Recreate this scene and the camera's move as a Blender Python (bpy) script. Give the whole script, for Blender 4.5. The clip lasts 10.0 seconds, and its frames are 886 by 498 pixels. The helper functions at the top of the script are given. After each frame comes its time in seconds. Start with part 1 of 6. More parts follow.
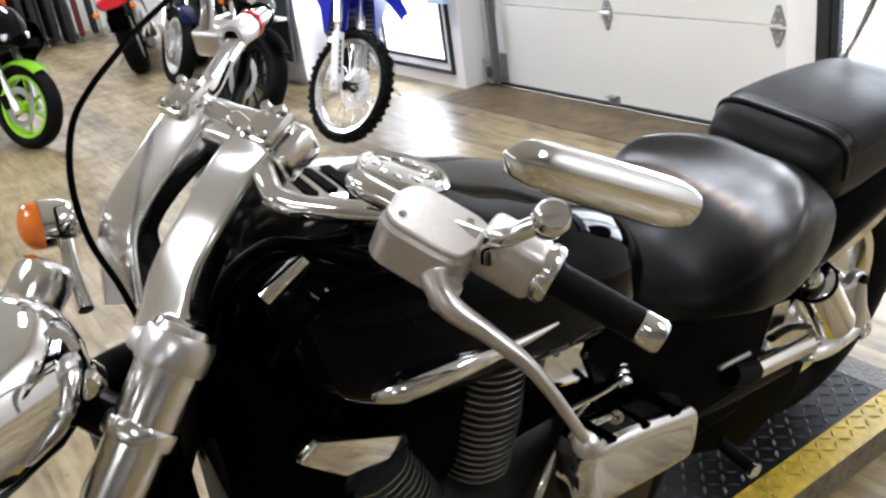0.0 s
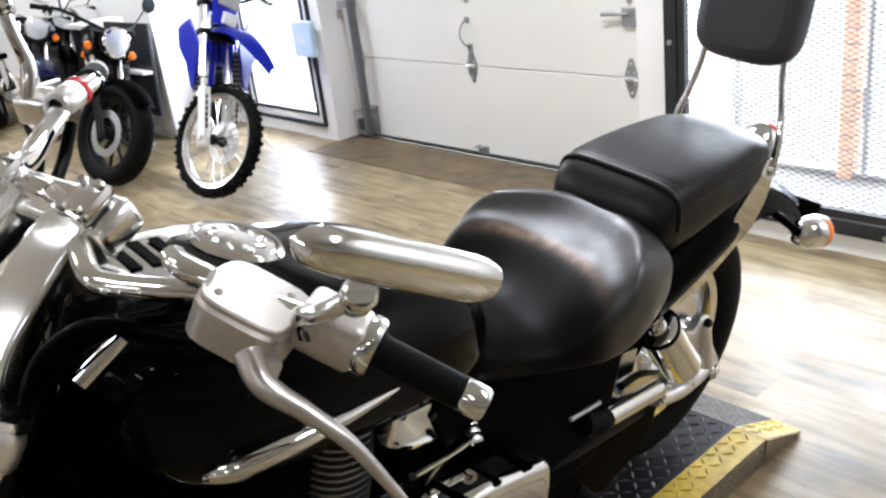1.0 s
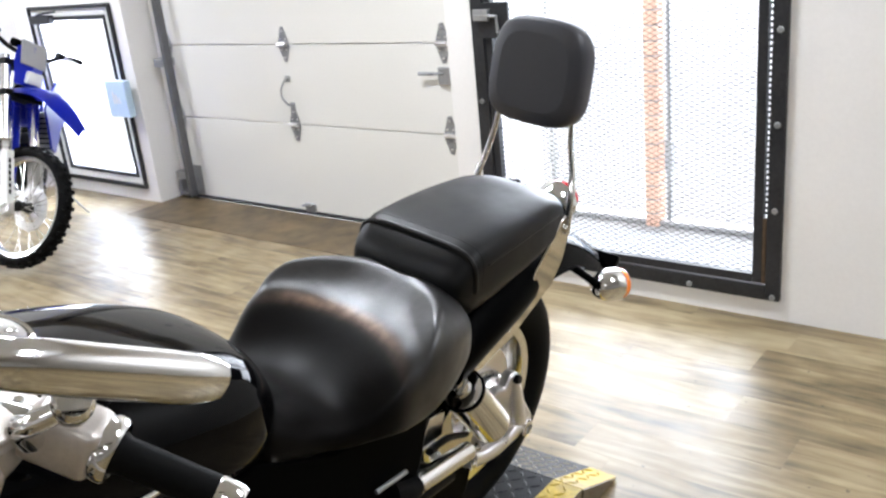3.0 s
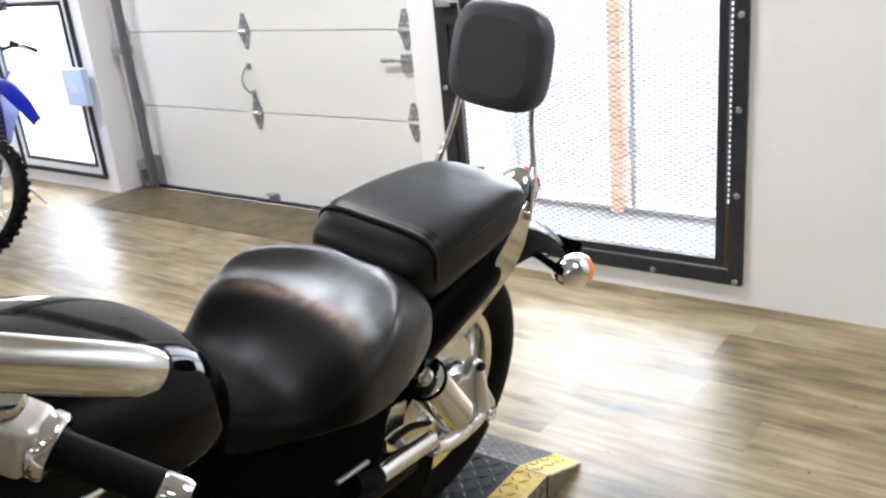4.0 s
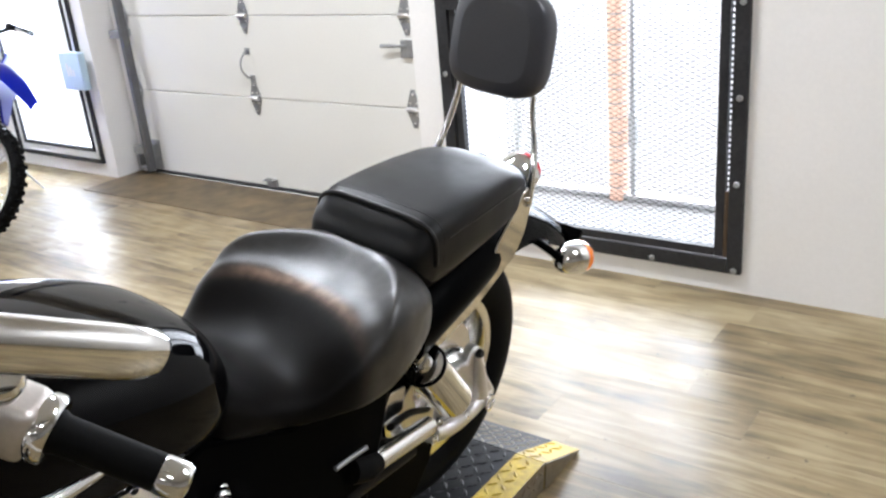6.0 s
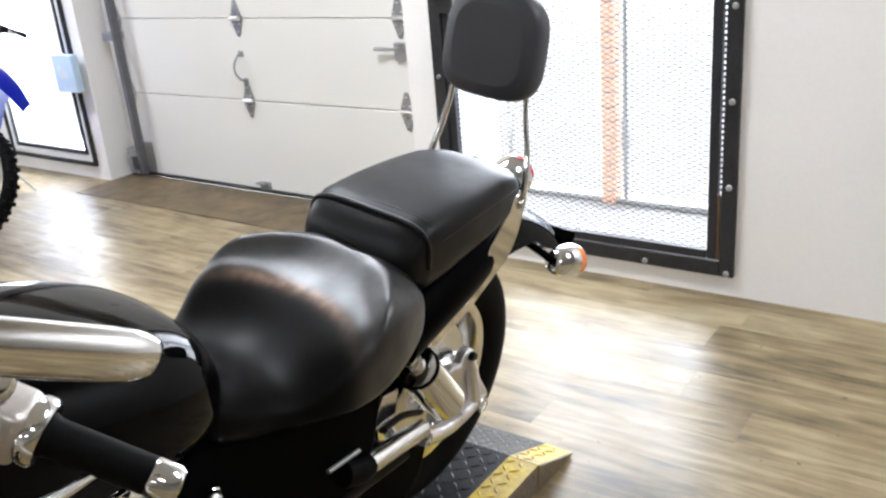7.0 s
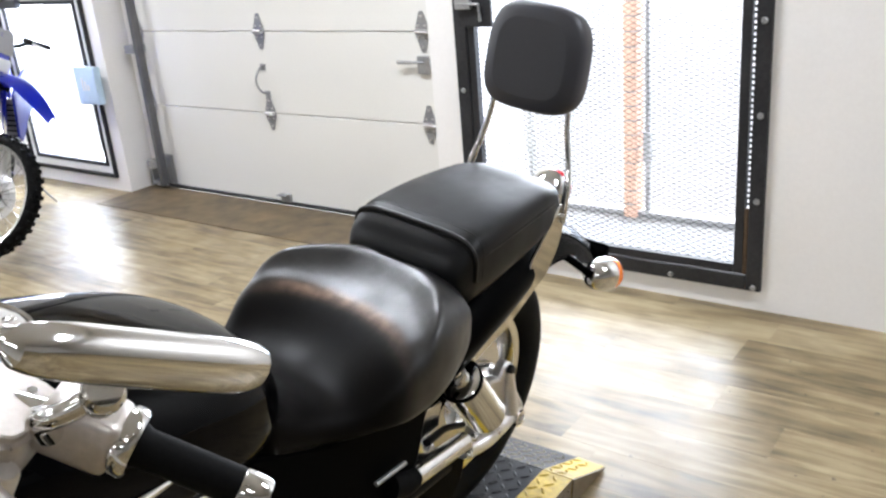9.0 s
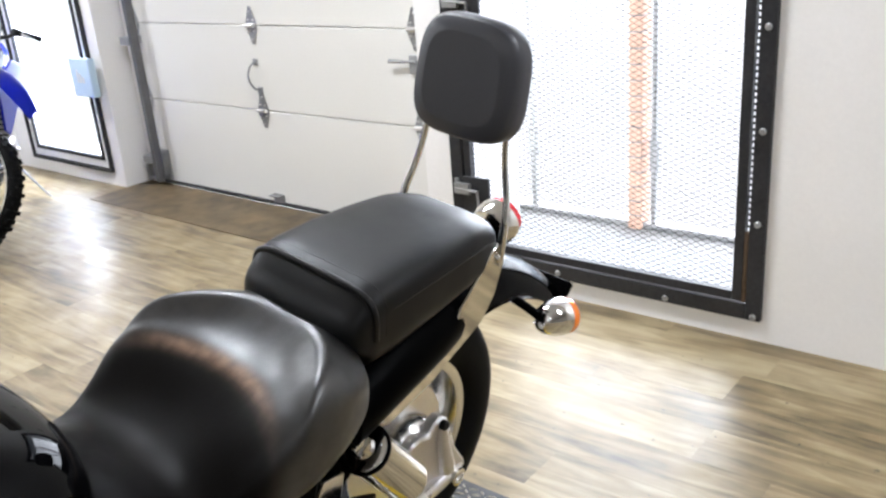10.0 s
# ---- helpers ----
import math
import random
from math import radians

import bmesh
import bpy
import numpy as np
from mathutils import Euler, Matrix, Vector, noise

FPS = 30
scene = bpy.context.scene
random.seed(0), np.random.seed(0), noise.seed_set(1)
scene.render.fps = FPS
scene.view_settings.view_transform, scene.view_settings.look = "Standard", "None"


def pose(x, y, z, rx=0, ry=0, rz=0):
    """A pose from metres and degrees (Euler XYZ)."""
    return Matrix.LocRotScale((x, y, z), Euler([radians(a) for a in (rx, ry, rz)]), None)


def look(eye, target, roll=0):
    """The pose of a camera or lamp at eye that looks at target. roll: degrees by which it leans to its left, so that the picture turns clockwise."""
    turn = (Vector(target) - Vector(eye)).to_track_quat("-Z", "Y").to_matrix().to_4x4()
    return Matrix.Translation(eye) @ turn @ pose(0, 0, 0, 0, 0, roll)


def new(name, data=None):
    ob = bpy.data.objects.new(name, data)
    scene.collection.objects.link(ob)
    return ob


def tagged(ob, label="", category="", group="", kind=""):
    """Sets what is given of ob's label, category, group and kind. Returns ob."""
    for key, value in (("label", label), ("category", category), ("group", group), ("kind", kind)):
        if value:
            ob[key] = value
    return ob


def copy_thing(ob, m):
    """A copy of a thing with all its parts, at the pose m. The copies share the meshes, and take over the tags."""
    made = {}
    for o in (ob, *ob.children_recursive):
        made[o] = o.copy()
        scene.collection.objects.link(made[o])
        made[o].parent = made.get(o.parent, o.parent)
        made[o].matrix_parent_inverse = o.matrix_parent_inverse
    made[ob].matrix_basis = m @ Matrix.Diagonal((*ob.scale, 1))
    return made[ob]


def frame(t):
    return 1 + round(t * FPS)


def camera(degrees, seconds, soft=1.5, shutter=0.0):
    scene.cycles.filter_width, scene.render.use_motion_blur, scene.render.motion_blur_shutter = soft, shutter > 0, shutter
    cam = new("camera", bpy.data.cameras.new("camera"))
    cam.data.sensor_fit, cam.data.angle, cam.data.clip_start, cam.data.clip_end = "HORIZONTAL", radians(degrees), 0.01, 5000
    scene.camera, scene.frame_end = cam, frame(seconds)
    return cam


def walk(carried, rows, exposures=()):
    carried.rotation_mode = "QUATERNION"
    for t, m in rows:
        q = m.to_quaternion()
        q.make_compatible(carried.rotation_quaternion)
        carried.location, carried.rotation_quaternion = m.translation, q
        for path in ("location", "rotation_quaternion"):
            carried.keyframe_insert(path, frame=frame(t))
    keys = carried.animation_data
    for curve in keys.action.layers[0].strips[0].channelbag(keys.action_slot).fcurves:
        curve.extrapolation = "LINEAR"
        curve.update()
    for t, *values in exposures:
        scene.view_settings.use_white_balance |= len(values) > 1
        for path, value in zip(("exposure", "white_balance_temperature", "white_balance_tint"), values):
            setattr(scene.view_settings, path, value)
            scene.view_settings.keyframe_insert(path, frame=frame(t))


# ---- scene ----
cam = camera(53.3, 10.0, soft=2.5)
PATH = [
    (0, (0.026, 0.709, 1.518), (-1.534, 1.664, 0.71), -8.4),
    (0.5, (0.045, 0.747, 1.524), (-1.447, 1.831, 0.75), -7.6),
    (1, (0.059, 0.774, 1.532), (-1.368, 1.962, 0.788), -7.2),
    (1.5, (0.078, 0.812, 1.528), (-1.24, 2.128, 0.799), -7.0),
    (2, (0.095, 0.842, 1.531), (-1.151, 2.243, 0.836), -7.2),
    (2.5, (0.102, 0.856, 1.54), (-1.123, 2.291, 0.877), -7.0),
    (2.7, (0.101, 0.858, 1.538), (-1.109, 2.303, 0.868), -6.0),
    (3.8, (0.102, 0.898, 1.539), (-1.046, 2.389, 0.861), -6.3),
    (4, (0.101, 0.893, 1.525), (-1.03, 2.387, 0.824), -5.6),
    (4.5, (0.091, 0.904, 1.512), (-1.036, 2.38, 0.767), -5.9),
    (5, (0.094, 0.9, 1.52), (-1.04, 2.379, 0.794), -5.9),
    (5.5, (0.091, 0.895, 1.519), (-1.036, 2.378, 0.791), -5.4),
    (7, (0.094, 0.895, 1.519), (-1.017, 2.393, 0.797), -5.0),
    (7.5, (0.091, 0.894, 1.512), (-0.987, 2.401, 0.759), -4.8),
    (8, (0.077, 0.891, 1.503), (-1.03, 2.366, 0.729), -4.6),
    (8.5, (0.058, 0.885, 1.508), (-1.066, 2.356, 0.751), -4.1),
    (9, (0.035, 0.849, 1.527), (-1.093, 2.347, 0.833), -4.9),
    (9.5, (0.042, 0.966, 1.526), (-1.083, 2.446, 0.789), -5.7),
    (10, (0.071, 1.199, 1.532), (-1.122, 2.637, 0.817), -4.5),
]
walk(cam, [(t, look(eye, target, roll)) for t, eye, target, roll in PATH])

# ---- world, sun, exposure ----
world = bpy.data.worlds.new("world")
scene.world = world
world.use_nodes = True
wn = world.node_tree.nodes
sky = wn.new("ShaderNodeTexSky")
sky.sky_type, sky.sun_disc = "NISHITA", False
sky.sun_elevation, sky.sun_rotation = radians(40), radians(20)
wn["Background"].inputs[1].default_value = 0.12
world.node_tree.links.new(sky.outputs[0], wn["Background"].inputs[0])
sun_data = bpy.data.lights.new("sun", "SUN")
sun_data.energy, sun_data.angle, sun_data.color = 1.2, radians(10), (1.0, 0.96, 0.9)
sun = new("sun", sun_data)
sun.matrix_world = look((0, 12, 14), (0, 4, 0))
scene.view_settings.exposure = 0.21


def area_lamp(name, where, target, w, h, watts, colour=(1, 1, 1)):
    d = bpy.data.lights.new(name, "AREA")
    d.shape, d.size, d.size_y, d.energy, d.color = "RECTANGLE", w, h, watts, colour
    ob = new(name, d)
    ob.matrix_world = look(where, target)
    return ob


# daylight in the openings
area_lamp("daylight_mesh_door", (-1.56, 4.72, 1.4), (-1.56, 0, 0.7), 1.4, 2.0, 28, (0.78, 0.95, 1.22))
area_lamp("daylight_window", (-5.65, 4.78, 0.9), (-6.0, 0, 0.3), 1.1, 1.0, 105, (0.8, 0.94, 1.2))
# unseen ceiling tubes, spaced and powered to brighten the wall, seat and far end
TUBES = [(-2.4, 3.05), (-6.0, 3.05), (-9.6, 3.05), (-12.9, 2.4), (1.3, 3.05), (-1.6, -0.5), (-5.2, -0.4), (-8.8, -0.4), (1.9, -0.5), (-1.6, -3.7), (1.9, -3.7), (-5.2, -3.7)]
for lx, ly in TUBES:
    area_lamp("tube_light", (lx, ly, 3.02), (lx, ly, 0), 1.2, 0.26, 75 if lx < -5 else 66 if ly > 2 else 19, (0.93, 0.985, 1.085))

# ---- materials ----


def mat(name, colour, rough=0.5, metal=0.0, grain=60.0, vary=0.08, bump=0.05, rvary=0.1, coat=0.0, ior=1.45, stain=1.5, dist=0.002, spec=0.5):
    m = bpy.data.materials.new(name)
    m.use_nodes = True
    nt = m.node_tree
    n, lk = nt.nodes, nt.links.new
    bs = n["Principled BSDF"]
    bs.inputs["Metallic"].default_value = metal
    bs.inputs["IOR"].default_value = ior
    bs.inputs["Specular IOR Level"].default_value = spec
    bs.inputs["Coat Weight"].default_value = coat
    bs.inputs["Coat Roughness"].default_value = 0.04
    tc = n.new("ShaderNodeTexCoord")
    n1, n2 = n.new("ShaderNodeTexNoise"), n.new("ShaderNodeTexNoise")
    n1.inputs["Scale"].default_value, n1.inputs["Detail"].default_value = grain, 4
    n2.inputs["Scale"].default_value, n2.inputs["Detail"].default_value = stain, 5
    for q in (n1, n2):
        lk(tc.outputs["Object"], q.inputs["Vector"])
    add = n.new("ShaderNodeMath")
    add.operation = "ADD"
    lk(n1.outputs["Fac"], add.inputs[0]), lk(n2.outputs["Fac"], add.inputs[1])
    mr = n.new("ShaderNodeMapRange")
    mr.inputs["From Min"].default_value, mr.inputs["From Max"].default_value = 0.6, 1.4
    mr.inputs["To Min"].default_value, mr.inputs["To Max"].default_value = 1 - vary, 1 + vary
    lk(add.outputs[0], mr.inputs["Value"])
    mul = n.new("ShaderNodeMix")
    mul.data_type, mul.blend_type = "RGBA", "MULTIPLY"
    mul.inputs[0].default_value = 1.0
    mul.inputs[6].default_value = (*colour, 1)
    lk(mr.outputs[0], mul.inputs[7])
    lk(mul.outputs[2], bs.inputs["Base Color"])
    rr = n.new("ShaderNodeMapRange")
    rr.inputs["From Min"].default_value, rr.inputs["From Max"].default_value = 0.3, 0.7
    rr.inputs["To Min"].default_value, rr.inputs["To Max"].default_value = max(0.01, rough - rvary * rough), min(1, rough + rvary * rough)
    lk(n2.outputs["Fac"], rr.inputs["Value"]), lk(rr.outputs[0], bs.inputs["Roughness"])
    if bump > 0:
        bp = n.new("ShaderNodeBump")
        bp.inputs["Strength"].default_value, bp.inputs["Distance"].default_value = bump, dist
        lk(n1.outputs["Fac"], bp.inputs["Height"]), lk(bp.outputs[0], bs.inputs["Normal"])
    return m


def glow(name, colour, strength):
    m = bpy.data.materials.new(name)
    m.use_nodes = True
    n = m.node_tree.nodes
    n.remove(n["Principled BSDF"])
    e = n.new("ShaderNodeEmission")
    e.inputs[0].default_value, e.inputs[1].default_value = (*colour, 1), strength
    m.node_tree.links.new(e.outputs[0], n["Material Output"].inputs[0])
    return m


def plank_material(name, by_island):
    m = mat(name, (0.3, 0.243, 0.168), 0.4, grain=40, vary=0.1, bump=0.014, rvary=0.3, stain=5, spec=0.66)
    n, lk = m.node_tree.nodes, m.node_tree.links.new
    bs = n["Principled BSDF"]
    src = n.new("ShaderNodeNewGeometry").outputs["Random Per Island"] if by_island else n.new("ShaderNodeObjectInfo").outputs["Random"]
    tc = n.new("ShaderNodeTexCoord")
    off = n.new("ShaderNodeVectorMath")
    off.operation = "ADD"
    comb = n.new("ShaderNodeCombineXYZ")
    big = n.new("ShaderNodeMath")
    big.operation = "MULTIPLY"
    big.inputs[1].default_value = 37.0
    lk(src, big.inputs[0])
    lk(big.outputs[0], comb.inputs[0]), lk(big.outputs[0], comb.inputs[1])
    lk(tc.outputs["Object"], off.inputs[0]), lk(comb.outputs[0], off.inputs[1])
    mp = n.new("ShaderNodeMapping")
    mp.inputs["Scale"].default_value = (2.8, 22, 1)
    lk(off.outputs[0], mp.inputs[0])
    streak = n.new("ShaderNodeTexNoise")
    streak.inputs["Scale"].default_value, streak.inputs["Detail"].default_value, streak.inputs["Distortion"].default_value = 1.0, 6, 0.6
    lk(mp.outputs[0], streak.inputs["Vector"])
    patch = n.new("ShaderNodeTexNoise")
    patch.inputs["Scale"].default_value, patch.inputs["Detail"].default_value = 4.5, 4
    lk(off.outputs[0], patch.inputs["Vector"])
    mixf = n.new("ShaderNodeMath")
    mixf.operation = "MULTIPLY_ADD"
    mixf.inputs[1].default_value = 0.6
    lk(patch.outputs["Fac"], mixf.inputs[0]), lk(streak.outputs["Fac"], mixf.inputs[2])
    plus = n.new("ShaderNodeMath")
    plus.operation = "MULTIPLY_ADD"
    plus.inputs[1].default_value = 0.24
    lk(src, plus.inputs[0]), lk(mixf.outputs[0], plus.inputs[2])
    ramp = n.new("ShaderNodeValToRGB")
    e = ramp.color_ramp.elements
    e[0].position, e[0].color = 0.46, (0.088, 0.062, 0.029, 1)
    e[1].position, e[1].color = 1.2, (0.37, 0.295, 0.176, 1)
    mid = e.new(0.64)
    mid.color = (0.215, 0.158, 0.08, 1)
    e[-1].position = 0.86
    level = n.new("ShaderNodeMath")
    level.operation = "MULTIPLY"
    level.inputs[1].default_value = 0.72
    lk(plus.outputs[0], level.inputs[0]), lk(level.outputs[0], ramp.inputs[0])
    # small dark dents and scuffs
    dent = n.new("ShaderNodeTexNoise")
    dent.inputs["Scale"].default_value, dent.inputs["Detail"].default_value = 32.0, 2
    lk(off.outputs[0], dent.inputs["Vector"])
    cutoff = n.new("ShaderNodeMapRange")
    cutoff.inputs["From Min"].default_value, cutoff.inputs["From Max"].default_value = 0.7, 0.74
    cutoff.inputs["To Min"].default_value, cutoff.inputs["To Max"].default_value = 0.0, 0.75
    lk(dent.outputs["Fac"], cutoff.inputs["Value"])
    scuff = n.new("ShaderNodeMix")
    scuff.data_type, scuff.blend_type = "RGBA", "MIX"
    scuff.inputs[7].default_value = (0.05, 0.04, 0.028, 1)
    lk(cutoff.outputs[0], scuff.inputs[0]), lk(ramp.outputs[0], scuff.inputs[6])
    lk(scuff.outputs[2], bs.inputs["Base Color"])
    return m


CHROME = mat("chrome", (0.8, 0.8, 0.79), 0.07, 1.0, grain=90, vary=0.03, bump=0.0, rvary=0.5)
POLISHED = mat("polished_aluminium", (0.82, 0.81, 0.79), 0.2, 1.0, grain=120, vary=0.05, bump=0.02, rvary=0.3)
SATIN_BRIGHT = mat("bright_satin_aluminium", (0.72, 0.7, 0.69), 0.34, 1.0, grain=140, vary=0.08, bump=0.03, rvary=0.3, stain=14)
SATIN = mat("satin_metal", (0.78, 0.765, 0.76), 0.32, 1.0, grain=120, vary=0.08, bump=0.03, stain=14)
CAST = mat("cast_silver_metal", (0.56, 0.52, 0.485), 0.33, 0.8, grain=160, vary=0.1, bump=0.03, stain=12)
STEEL = mat("galvanised_steel", (0.36, 0.365, 0.37), 0.45, 0.7, grain=80, vary=0.2, bump=0.04, stain=9)
TRACK = mat("grey_track_steel", (0.15, 0.15, 0.155), 0.45, 0.6, grain=80, vary=0.25, bump=0.04, stain=9)
BLACK_PAINT = mat("black_gloss_paint", (0.0015, 0.0015, 0.0018), 0.04, 0.0, grain=900, vary=0.1, bump=0.0, spec=0.11)
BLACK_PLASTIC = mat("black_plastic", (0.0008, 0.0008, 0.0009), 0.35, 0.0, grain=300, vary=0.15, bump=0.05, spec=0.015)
BLACK_METAL = mat("black_wrinkle_metal", (0.003, 0.003, 0.0033), 0.4, 0.0, grain=250, vary=0.2, bump=0.15, spec=0.18)
RUBBER = mat("rubber", (0.005, 0.005, 0.005), 0.55, 0.0, grain=200, vary=0.2, bump=0.1, spec=0.06)
LEATHER = mat("black_leather", (0.0035, 0.003, 0.0027), 0.38, 0.0, grain=260, vary=0.2, bump=0.06, rvary=0.2, stain=9, dist=0.0015, spec=0.29)
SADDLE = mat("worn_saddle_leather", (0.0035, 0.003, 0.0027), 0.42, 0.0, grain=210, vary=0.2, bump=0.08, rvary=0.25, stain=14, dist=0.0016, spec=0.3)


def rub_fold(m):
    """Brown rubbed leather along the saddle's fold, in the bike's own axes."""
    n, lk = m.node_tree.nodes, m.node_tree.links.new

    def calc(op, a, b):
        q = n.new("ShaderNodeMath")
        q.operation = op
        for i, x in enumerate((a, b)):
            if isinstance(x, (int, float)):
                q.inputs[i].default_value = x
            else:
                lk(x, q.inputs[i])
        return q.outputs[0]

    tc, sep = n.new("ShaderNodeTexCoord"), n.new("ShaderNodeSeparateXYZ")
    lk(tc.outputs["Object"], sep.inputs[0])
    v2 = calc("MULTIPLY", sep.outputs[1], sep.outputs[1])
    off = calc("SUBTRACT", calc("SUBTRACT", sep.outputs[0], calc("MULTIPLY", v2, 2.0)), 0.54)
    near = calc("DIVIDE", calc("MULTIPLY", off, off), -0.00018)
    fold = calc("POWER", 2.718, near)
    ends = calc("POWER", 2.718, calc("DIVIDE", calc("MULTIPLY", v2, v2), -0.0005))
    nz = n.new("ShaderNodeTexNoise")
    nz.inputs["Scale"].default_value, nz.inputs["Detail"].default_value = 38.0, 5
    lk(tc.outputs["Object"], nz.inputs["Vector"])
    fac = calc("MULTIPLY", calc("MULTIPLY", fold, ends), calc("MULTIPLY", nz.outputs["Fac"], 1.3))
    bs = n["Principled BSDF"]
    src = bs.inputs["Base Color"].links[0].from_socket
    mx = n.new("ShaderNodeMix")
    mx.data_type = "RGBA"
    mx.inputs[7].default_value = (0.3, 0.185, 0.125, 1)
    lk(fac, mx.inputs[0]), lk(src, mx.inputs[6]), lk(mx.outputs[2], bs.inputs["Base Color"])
    # specular level set to place the sheen: high behind the fold, near zero before it
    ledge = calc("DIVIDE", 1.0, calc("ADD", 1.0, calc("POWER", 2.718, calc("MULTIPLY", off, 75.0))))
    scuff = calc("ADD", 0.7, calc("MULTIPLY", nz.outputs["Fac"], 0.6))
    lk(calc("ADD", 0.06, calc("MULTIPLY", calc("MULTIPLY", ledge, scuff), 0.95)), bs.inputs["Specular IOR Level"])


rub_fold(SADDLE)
PILLION = mat("black_pillion_vinyl", (0.004, 0.004, 0.004), 0.42, 0.0, grain=260, vary=0.15, bump=0.1, rvary=0.2, stain=9, dist=0.0015, spec=0.25)
VINYL = mat("dark_grey_vinyl", (0.045, 0.046, 0.054), 0.42, 0.0, grain=300, vary=0.12, bump=0.12, spec=0.5)
ORANGE = mat("orange_lens", (0.85, 0.2, 0.02), 0.12, 0.0, grain=150, vary=0.06, bump=0.05, coat=0.5)
RED_LENS = mat("red_lens", (0.6, 0.02, 0.03), 0.1, 0.0, grain=150, vary=0.06, bump=0.05, coat=0.5)
RED_PAINT = mat("red_paint", (0.32, 0.012, 0.012), 0.12, 0.0, grain=200, vary=0.05, bump=0.0, coat=0.8)
BLUE = mat("blue_plastic", (0.008, 0.02, 0.4), 0.3, 0.0, grain=60, vary=0.06, bump=0.01, spec=0.25)
WHITE_PLASTIC = mat("white_plastic", (0.72, 0.72, 0.7), 0.35, 0.0, grain=60, vary=0.04, bump=0.01)
GREY_PLASTIC = mat("grey_plastic", (0.32, 0.32, 0.33), 0.4, 0.0, grain=60, vary=0.05, bump=0.01)
GREEN = mat("lime_green_paint", (0.28, 0.62, 0.03), 0.2, 0.0, grain=60, vary=0.05, bump=0.0, coat=0.5)
WALL = mat("white_wall_paint", (0.82, 0.8, 0.775), 0.5, 0.0, grain=70, vary=0.03, bump=0.06, stain=0.8)
CEIL = mat("ceiling_paint", (0.75, 0.75, 0.75), 0.8, 0.0, grain=50, vary=0.04, bump=0.05)
DOOR_PAINT = mat("cream_door_paint", (0.73, 0.715, 0.67), 0.42, 0.0, grain=90, vary=0.035, bump=0.08, stain=1.1)
DARK_STEEL = mat("dark_painted_steel", (0.03, 0.03, 0.032), 0.5, 0.3, grain=70, vary=0.35, bump=0.12, stain=6, spec=0.35)
RUST = mat("rusty_steel", (0.1, 0.065, 0.04), 0.6, 0.4, grain=60, vary=0.4, bump=0.15, stain=8)
SEAL = mat("black_door_seal", (0.02, 0.02, 0.02), 0.7, 0.0, grain=100, vary=0.2, bump=0.1)
PLANK = plank_material("vinyl_plank", False)
PLANK_FAR = plank_material("vinyl_plank_far", True)
GAP = mat("plank_gap", (0.1, 0.078, 0.048), 0.5, 0.0, grain=30, vary=0.2, bump=0.0)
MATCOL = mat("brown_doormat", (0.12, 0.085, 0.045), 0.5, 0.0, grain=9, vary=0.75, bump=0.12, stain=2.2, spec=0.4)
TREAD_BLACK = mat("black_tread_plate", (0.007, 0.007, 0.008), 0.45, 0.0, grain=80, vary=0.3, bump=0.05, stain=7, spec=0.2)
TREAD_YELLOW = mat("yellow_tread_paint", (0.46, 0.315, 0.03), 0.42, 0.1, grain=45, vary=0.45, bump=0.1, stain=13)
TREAD_STEEL = mat("worn_tread_steel", (0.3, 0.27, 0.22), 0.35, 0.9, grain=70, vary=0.25, bump=0.05, stain=9)
SNOW = mat("pale_concrete", (0.3, 0.3, 0.3), 0.8, 0.0, grain=20, vary=0.06, bump=0.1)
BRICK = mat("orange_brick", (0.7, 0.45, 0.34), 0.75, 0.0, grain=40, vary=0.2, bump=0.2)
POSTER = mat("pale_blue_sign", (0.5, 0.64, 0.76), 0.4, 0.0, grain=40, vary=0.05, bump=0.0)
SKYGLOW = glow("bright_sky", (0.94, 0.985, 1.07), 13.5)
TUBEGLOW = glow("tube_glow", (0.99, 0.99, 1.0), 8.0)
GLASS = mat("headlight_glass", (0.75, 0.78, 0.8), 0.06, 0.3, grain=60, vary=0.1, bump=0.3, coat=1.0)
ENGINE_DARK = mat("dark_engine_metal", (0.006, 0.006, 0.0062), 0.4, 0.1, grain=150, vary=0.2, bump=0.1, spec=0.25)
FIN = mat("fin_metal", (0.2, 0.2, 0.195), 0.32, 0.9, grain=150, vary=0.15, bump=0.05)
DARKRED = mat("dark_red_cloth", (0.1, 0.015, 0.012), 0.8, 0.0, grain=90, vary=0.2, bump=0.2)
BLACK_CLOTH = mat("black_cloth", (0.012, 0.012, 0.013), 0.85, 0.0, grain=90, vary=0.3, bump=0.2)
ORANGE_CLOTH = mat("orange_cloth", (0.5, 0.1, 0.02), 0.8, 0.0, grain=90, vary=0.15, bump=0.2)
WOOD_WHITE = mat("white_laminate", (0.66, 0.65, 0.63), 0.45, 0.0, grain=60, vary=0.05, bump=0.02)
DARK_BOARD = mat("dark_laminate", (0.02, 0.02, 0.022), 0.35, 0.0, grain=60, vary=0.2, bump=0.02)
LEAF = mat("green_leaf", (0.05, 0.09, 0.02), 0.5, 0.0, grain=60, vary=0.2, bump=0.05)

# ---- mesh helpers ----


